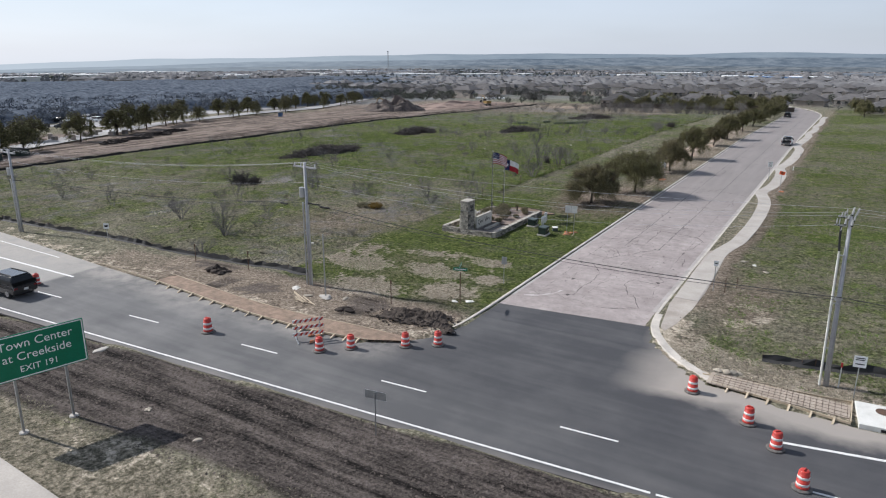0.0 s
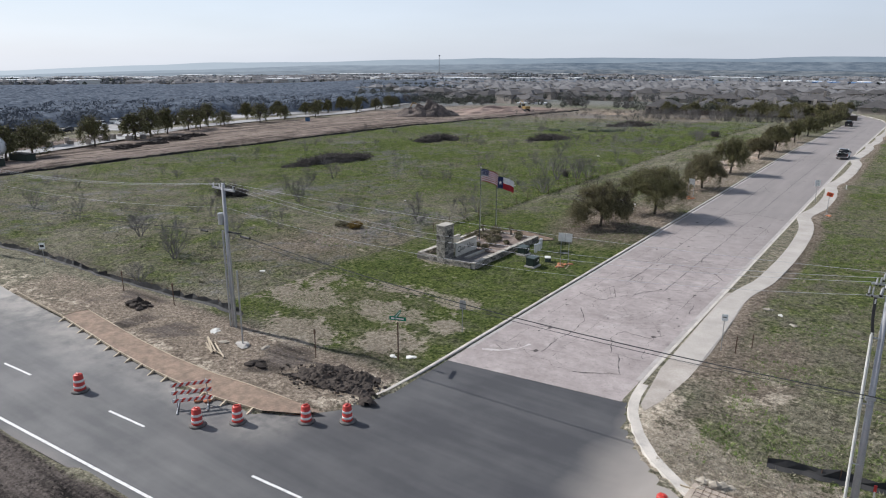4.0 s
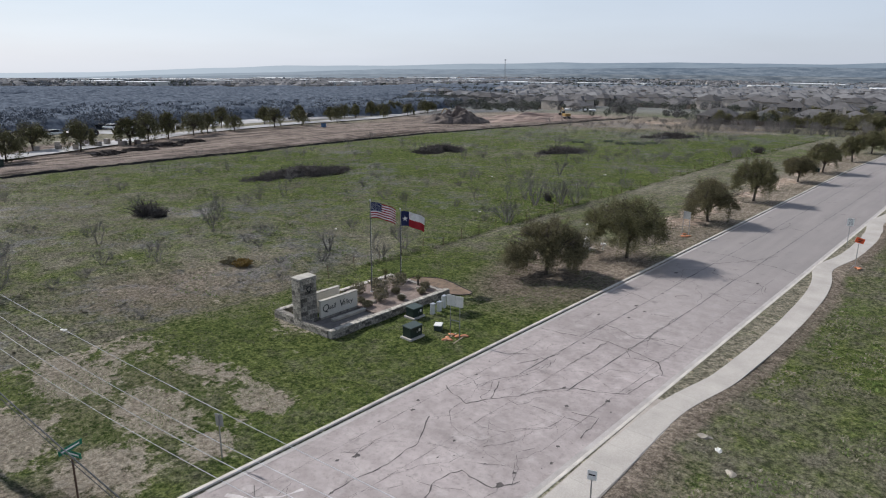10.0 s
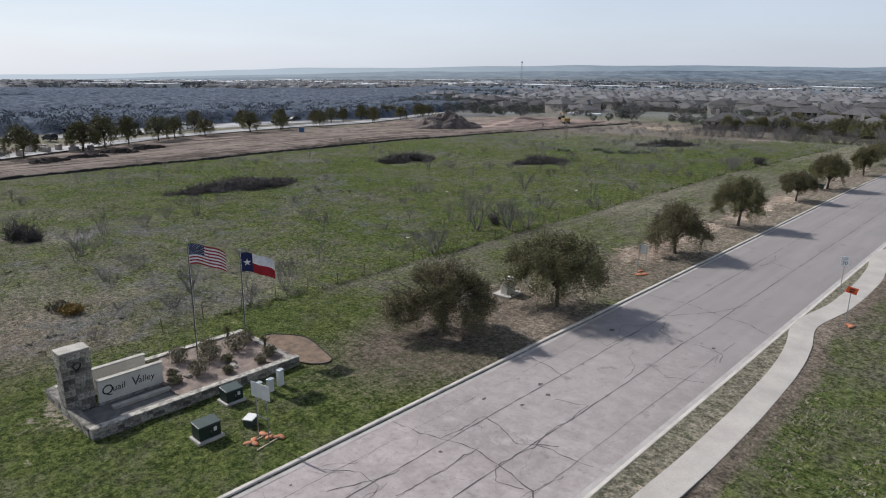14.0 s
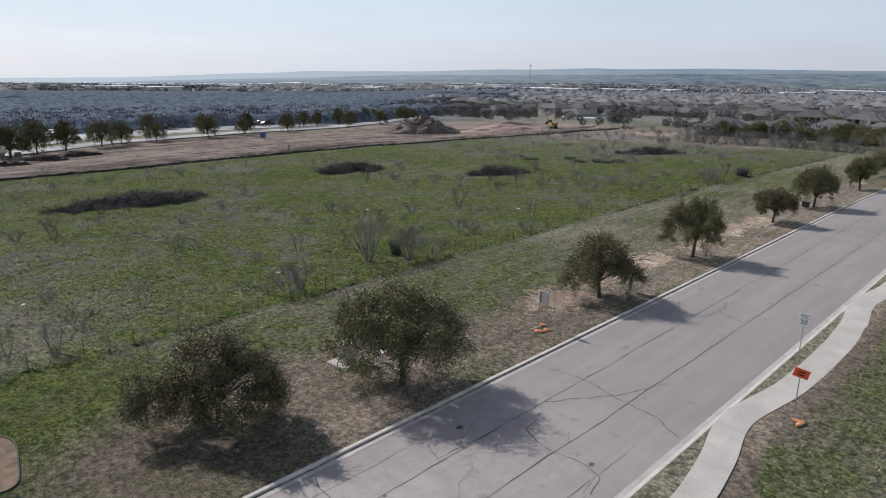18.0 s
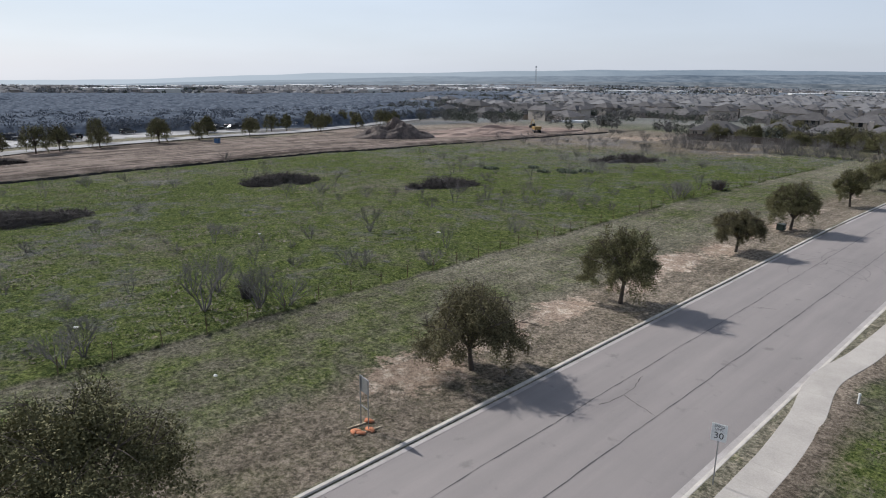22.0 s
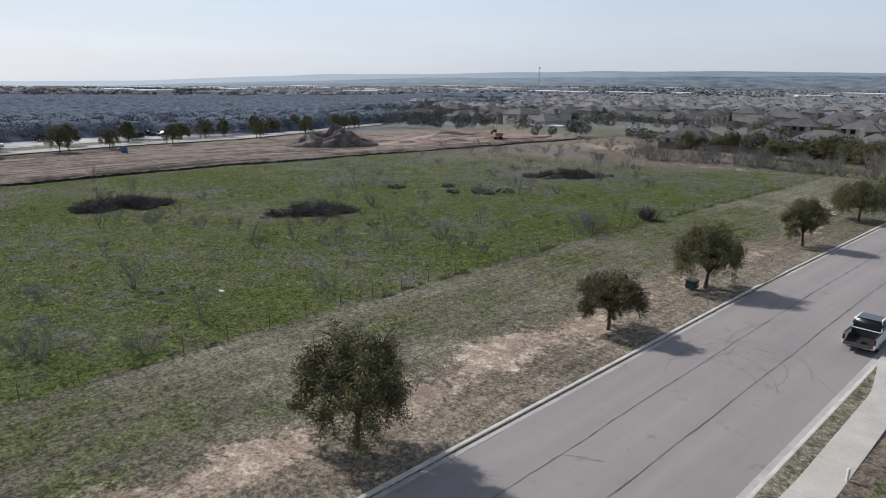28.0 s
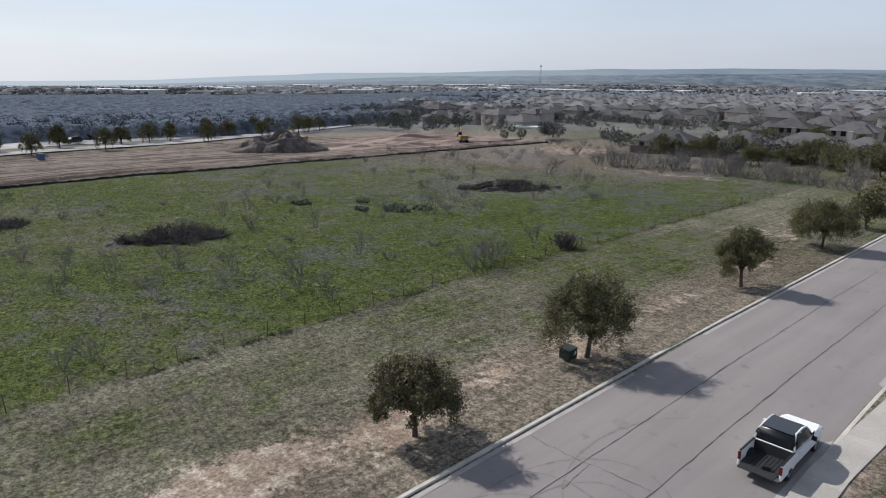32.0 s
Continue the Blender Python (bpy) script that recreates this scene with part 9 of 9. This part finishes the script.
def canopy(name, x0, x1, y0, y1, step, height, mask, seed, material, label):
    """The closed top of a leafless wood, as a rough surface that sinks into the ground outside the wood."""
    xs, ys = np.arange(x0, x1, step), np.arange(y0, y1, step)
    XX, YY = np.meshgrid(xs, ys)
    nr = np.random.default_rng(seed)
    XX = XX + nr.uniform(-0.35, 0.35, XX.shape) * step
    YY = YY + nr.uniform(-0.35, 0.35, YY.shape) * step
    k = mask(XX, YY)
    ZZ = ground_z(XX, YY) - 1.0 + k * height * (0.80 + 0.30 * fbm(XX, YY, 40, seed, 3) + 0.42 * (fbm(XX, YY, 5.0, seed + 5, 2) - 0.5) + nr.uniform(-0.075, 0.075, XX.shape))
    idx_ = np.arange(XX.size).reshape(XX.shape)
    fc = np.stack([idx_[:-1, :-1], idx_[:-1, 1:], idx_[1:, 1:], idx_[1:, :-1]], -1).reshape(-1, 4)
    kk = (k[:-1, :-1] + k[1:, 1:]).ravel() > 0.02
    return tagged(link_mesh(name, quads(np.stack([XX, YY, ZZ], -1).reshape(-1, 3), fc[kk]), material, None, label, True), category="woods", kind="stuff")


def m_woods(x, y):
    edge = sstep(-207, -217, x + 14 * (fbm(x, y, 60, 3, 2) - 0.5) + 0.42 * np.maximum(0, y - 240))
    clearing = sstep(40, 30, np.abs(x + 520)) * sstep(140, 165, y) * sstep(270, 245, y)
    return edge * sstep(0.30, 0.42, fbm(x, y, 150, 55, 2) + 0.06) * sstep(60, 110, y) * sstep(-860, -780, x + 60 * (fbm(x, y, 90, 56, 2) - 0.5)) * (1 - clearing)


M["far_twig"] = island("bare_garden_trees", (0.088, 0.086, 0.084), (0.155, 0.150, 0.146), 0.95, 0, 0.02)
# bare tree tops, brightened and blued for the haze in front of them
M["canopy"] = plain("hazed_canopy", (0.138, 0.157, 0.186), (0.044, 0.055, 0.073), 0.32, 1.0, 0.95, bump=0.3, dist=0.4, spec=0.0)
canopy("woods_canopy", -640, -195, 60, 640, 1.5, 5.0, m_woods, 71, M["canopy"], "leafless tree tops of the valley woods, greyed by painted haze")


# same haze tint in the twigs, to blend with the canopy
M["edge_twig"] = island("hazed_wood_edge", (0.074, 0.084, 0.100), (0.155, 0.168, 0.188), 0.95, 0, 0.02)


def wood_edge():
    x, y = nw.uniform(-300, -203), nw.uniform(80, 470)
    return (x, y) if 0.15 < float(m_woods(x, y)) and nw.random() < (x + 310) / 100 else None


wood("woods_edge_trees", scatter(900, wood_edge), M["edge_twig"], "bare trees edging the valley woods, greyed by painted haze", 60, 74, 4.0, 5.6, 0.22)


def m_back(x, y):
    return m_woods(x, y) * np.clip(sstep(-610, -630, x) + sstep(610, 630, y), 0, 1)


canopy("woods_canopy_beyond", -920, -195, 60, 1000, 5.0, 5.0, m_back, 71, M["canopy"], "leafless tree tops farther down the valley, greyed by painted haze")


def m_far(x, y):
    return sstep(0.50, 0.60, fbm(x, y, 330, 58, 3)) * sstep(850, 1000, np.hypot(x, y)) * sstep(655, 800, y) * sstep(2640, 2500, np.hypot(x, y))


# paler still: more haze in the colour of the farther woods
M["canopy_far"] = plain("hazed_distant_canopy", (0.165, 0.182, 0.205), (0.105, 0.120, 0.138), 0.012, 0.08, 0.95, bump=0.3, dist=1.0, spec=0.0)
canopy("valley_canopy", -3600, 900, 650, 3600, 16.0, 6.0, m_far, 72, M["canopy_far"], "distant valley floor woods, greyed by painted haze")


def in_suburb():
    y = nw.uniform(280, 1000)
    x = nw.uniform(-0.9 * y, 0.55 * y)
    if abs(x - float(road_x(y)) + 15) < 12 and y < 400 or math.hypot((x + 105) / 62, (y - 325) / 26) < 1:
        return None
    return (x, y)


sub_a, sub_b = scatter(1700, in_suburb), scatter(1700, in_suburb)
for suffix, test, n_c, lf in (("near", lambda q: q[1] < 470, 260, 0.20), ("far", lambda q: q[1] >= 470, 40, 0.42)):
    wood("suburb_trees_" + suffix, [q for q in sub_a if test(q)], M["far_leaf"], "dark green trees among the houses", n_c, 2, 3.0, 5.5, lf)
    wood("suburb_bare_trees_" + suffix, [q for q in sub_b if test(q)], M["far_twig"], "grey bare trees among the houses", n_c, 3, 3.5, 6.0, lf * 0.85)


def in_near():
    a = nw.random()
    if a < 0.2:
        return (nw.uniform(-92, -30), nw.uniform(280, 288))
    if a < 0.62:
        return (nw.uniform(-84, -28), nw.uniform(308, 365))
    if a < 0.8:
        return (nw.uniform(-4, 50), nw.uniform(268, 330))
    return (nw.uniform(-60, -34), nw.uniform(268, 292))


near_oaks = scatter(84, in_near)
for x, y in near_oaks:
    if any(math.hypot(x - a, y - b_) < 9 for a, b_, *_ in near_h):
        continue
    k = rw.choice((8, 9, 10, 11))
    ob = plant_tree("garden_tree", kinds[k][0], pose(x, y, gz(x, y), 0, 0, rw.uniform(0, 360)), "broad dark oak among the houses", "trees among the houses", ("bark", "leaf_far"))
    s = rw.uniform(0.75, 1.15)
    ob.scale = (s, s, s * 0.95)


def far_plain():
    y = nw.uniform(300, 2640)
    x = nw.uniform(-2400, 0.6 * y)
    if y < 900 and x > -840:
        return None
    return (x, y) if fbm(x, y, 420, 57, 2) > 0.42 and math.hypot(x, y) < 2640 else None


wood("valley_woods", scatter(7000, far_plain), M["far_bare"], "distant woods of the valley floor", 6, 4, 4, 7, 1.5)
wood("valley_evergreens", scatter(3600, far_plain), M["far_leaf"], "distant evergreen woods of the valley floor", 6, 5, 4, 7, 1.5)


# ---- the hills and plain that close the view: a glowing backdrop, haze painted in ----
def ridge(name, radius, tops, base, seed, material, rough):
    v, f = [], []
    az = np.linspace(-40, 150, 240)
    a0, z0 = zip(*tops)
    for i, a in enumerate(az):
        t = float(np.interp(a, a0, z0)) + rough * (float(fbm(a * 40, seed * 9.0, 260, seed, 4)) - 0.5)
        x, y = -radius * math.sin(radians(a)), radius * math.cos(radians(a))
        v += [(x, y, base), (x, y, t)]
        if i:
            f.append((2 * i - 2, 2 * i, 2 * i + 1, 2 * i - 1))
    return tagged(link_mesh(name, quads(v, f), material, None, "glowing backdrop of hills and plain, haze painted in its colour"), category="hills", kind="structure")


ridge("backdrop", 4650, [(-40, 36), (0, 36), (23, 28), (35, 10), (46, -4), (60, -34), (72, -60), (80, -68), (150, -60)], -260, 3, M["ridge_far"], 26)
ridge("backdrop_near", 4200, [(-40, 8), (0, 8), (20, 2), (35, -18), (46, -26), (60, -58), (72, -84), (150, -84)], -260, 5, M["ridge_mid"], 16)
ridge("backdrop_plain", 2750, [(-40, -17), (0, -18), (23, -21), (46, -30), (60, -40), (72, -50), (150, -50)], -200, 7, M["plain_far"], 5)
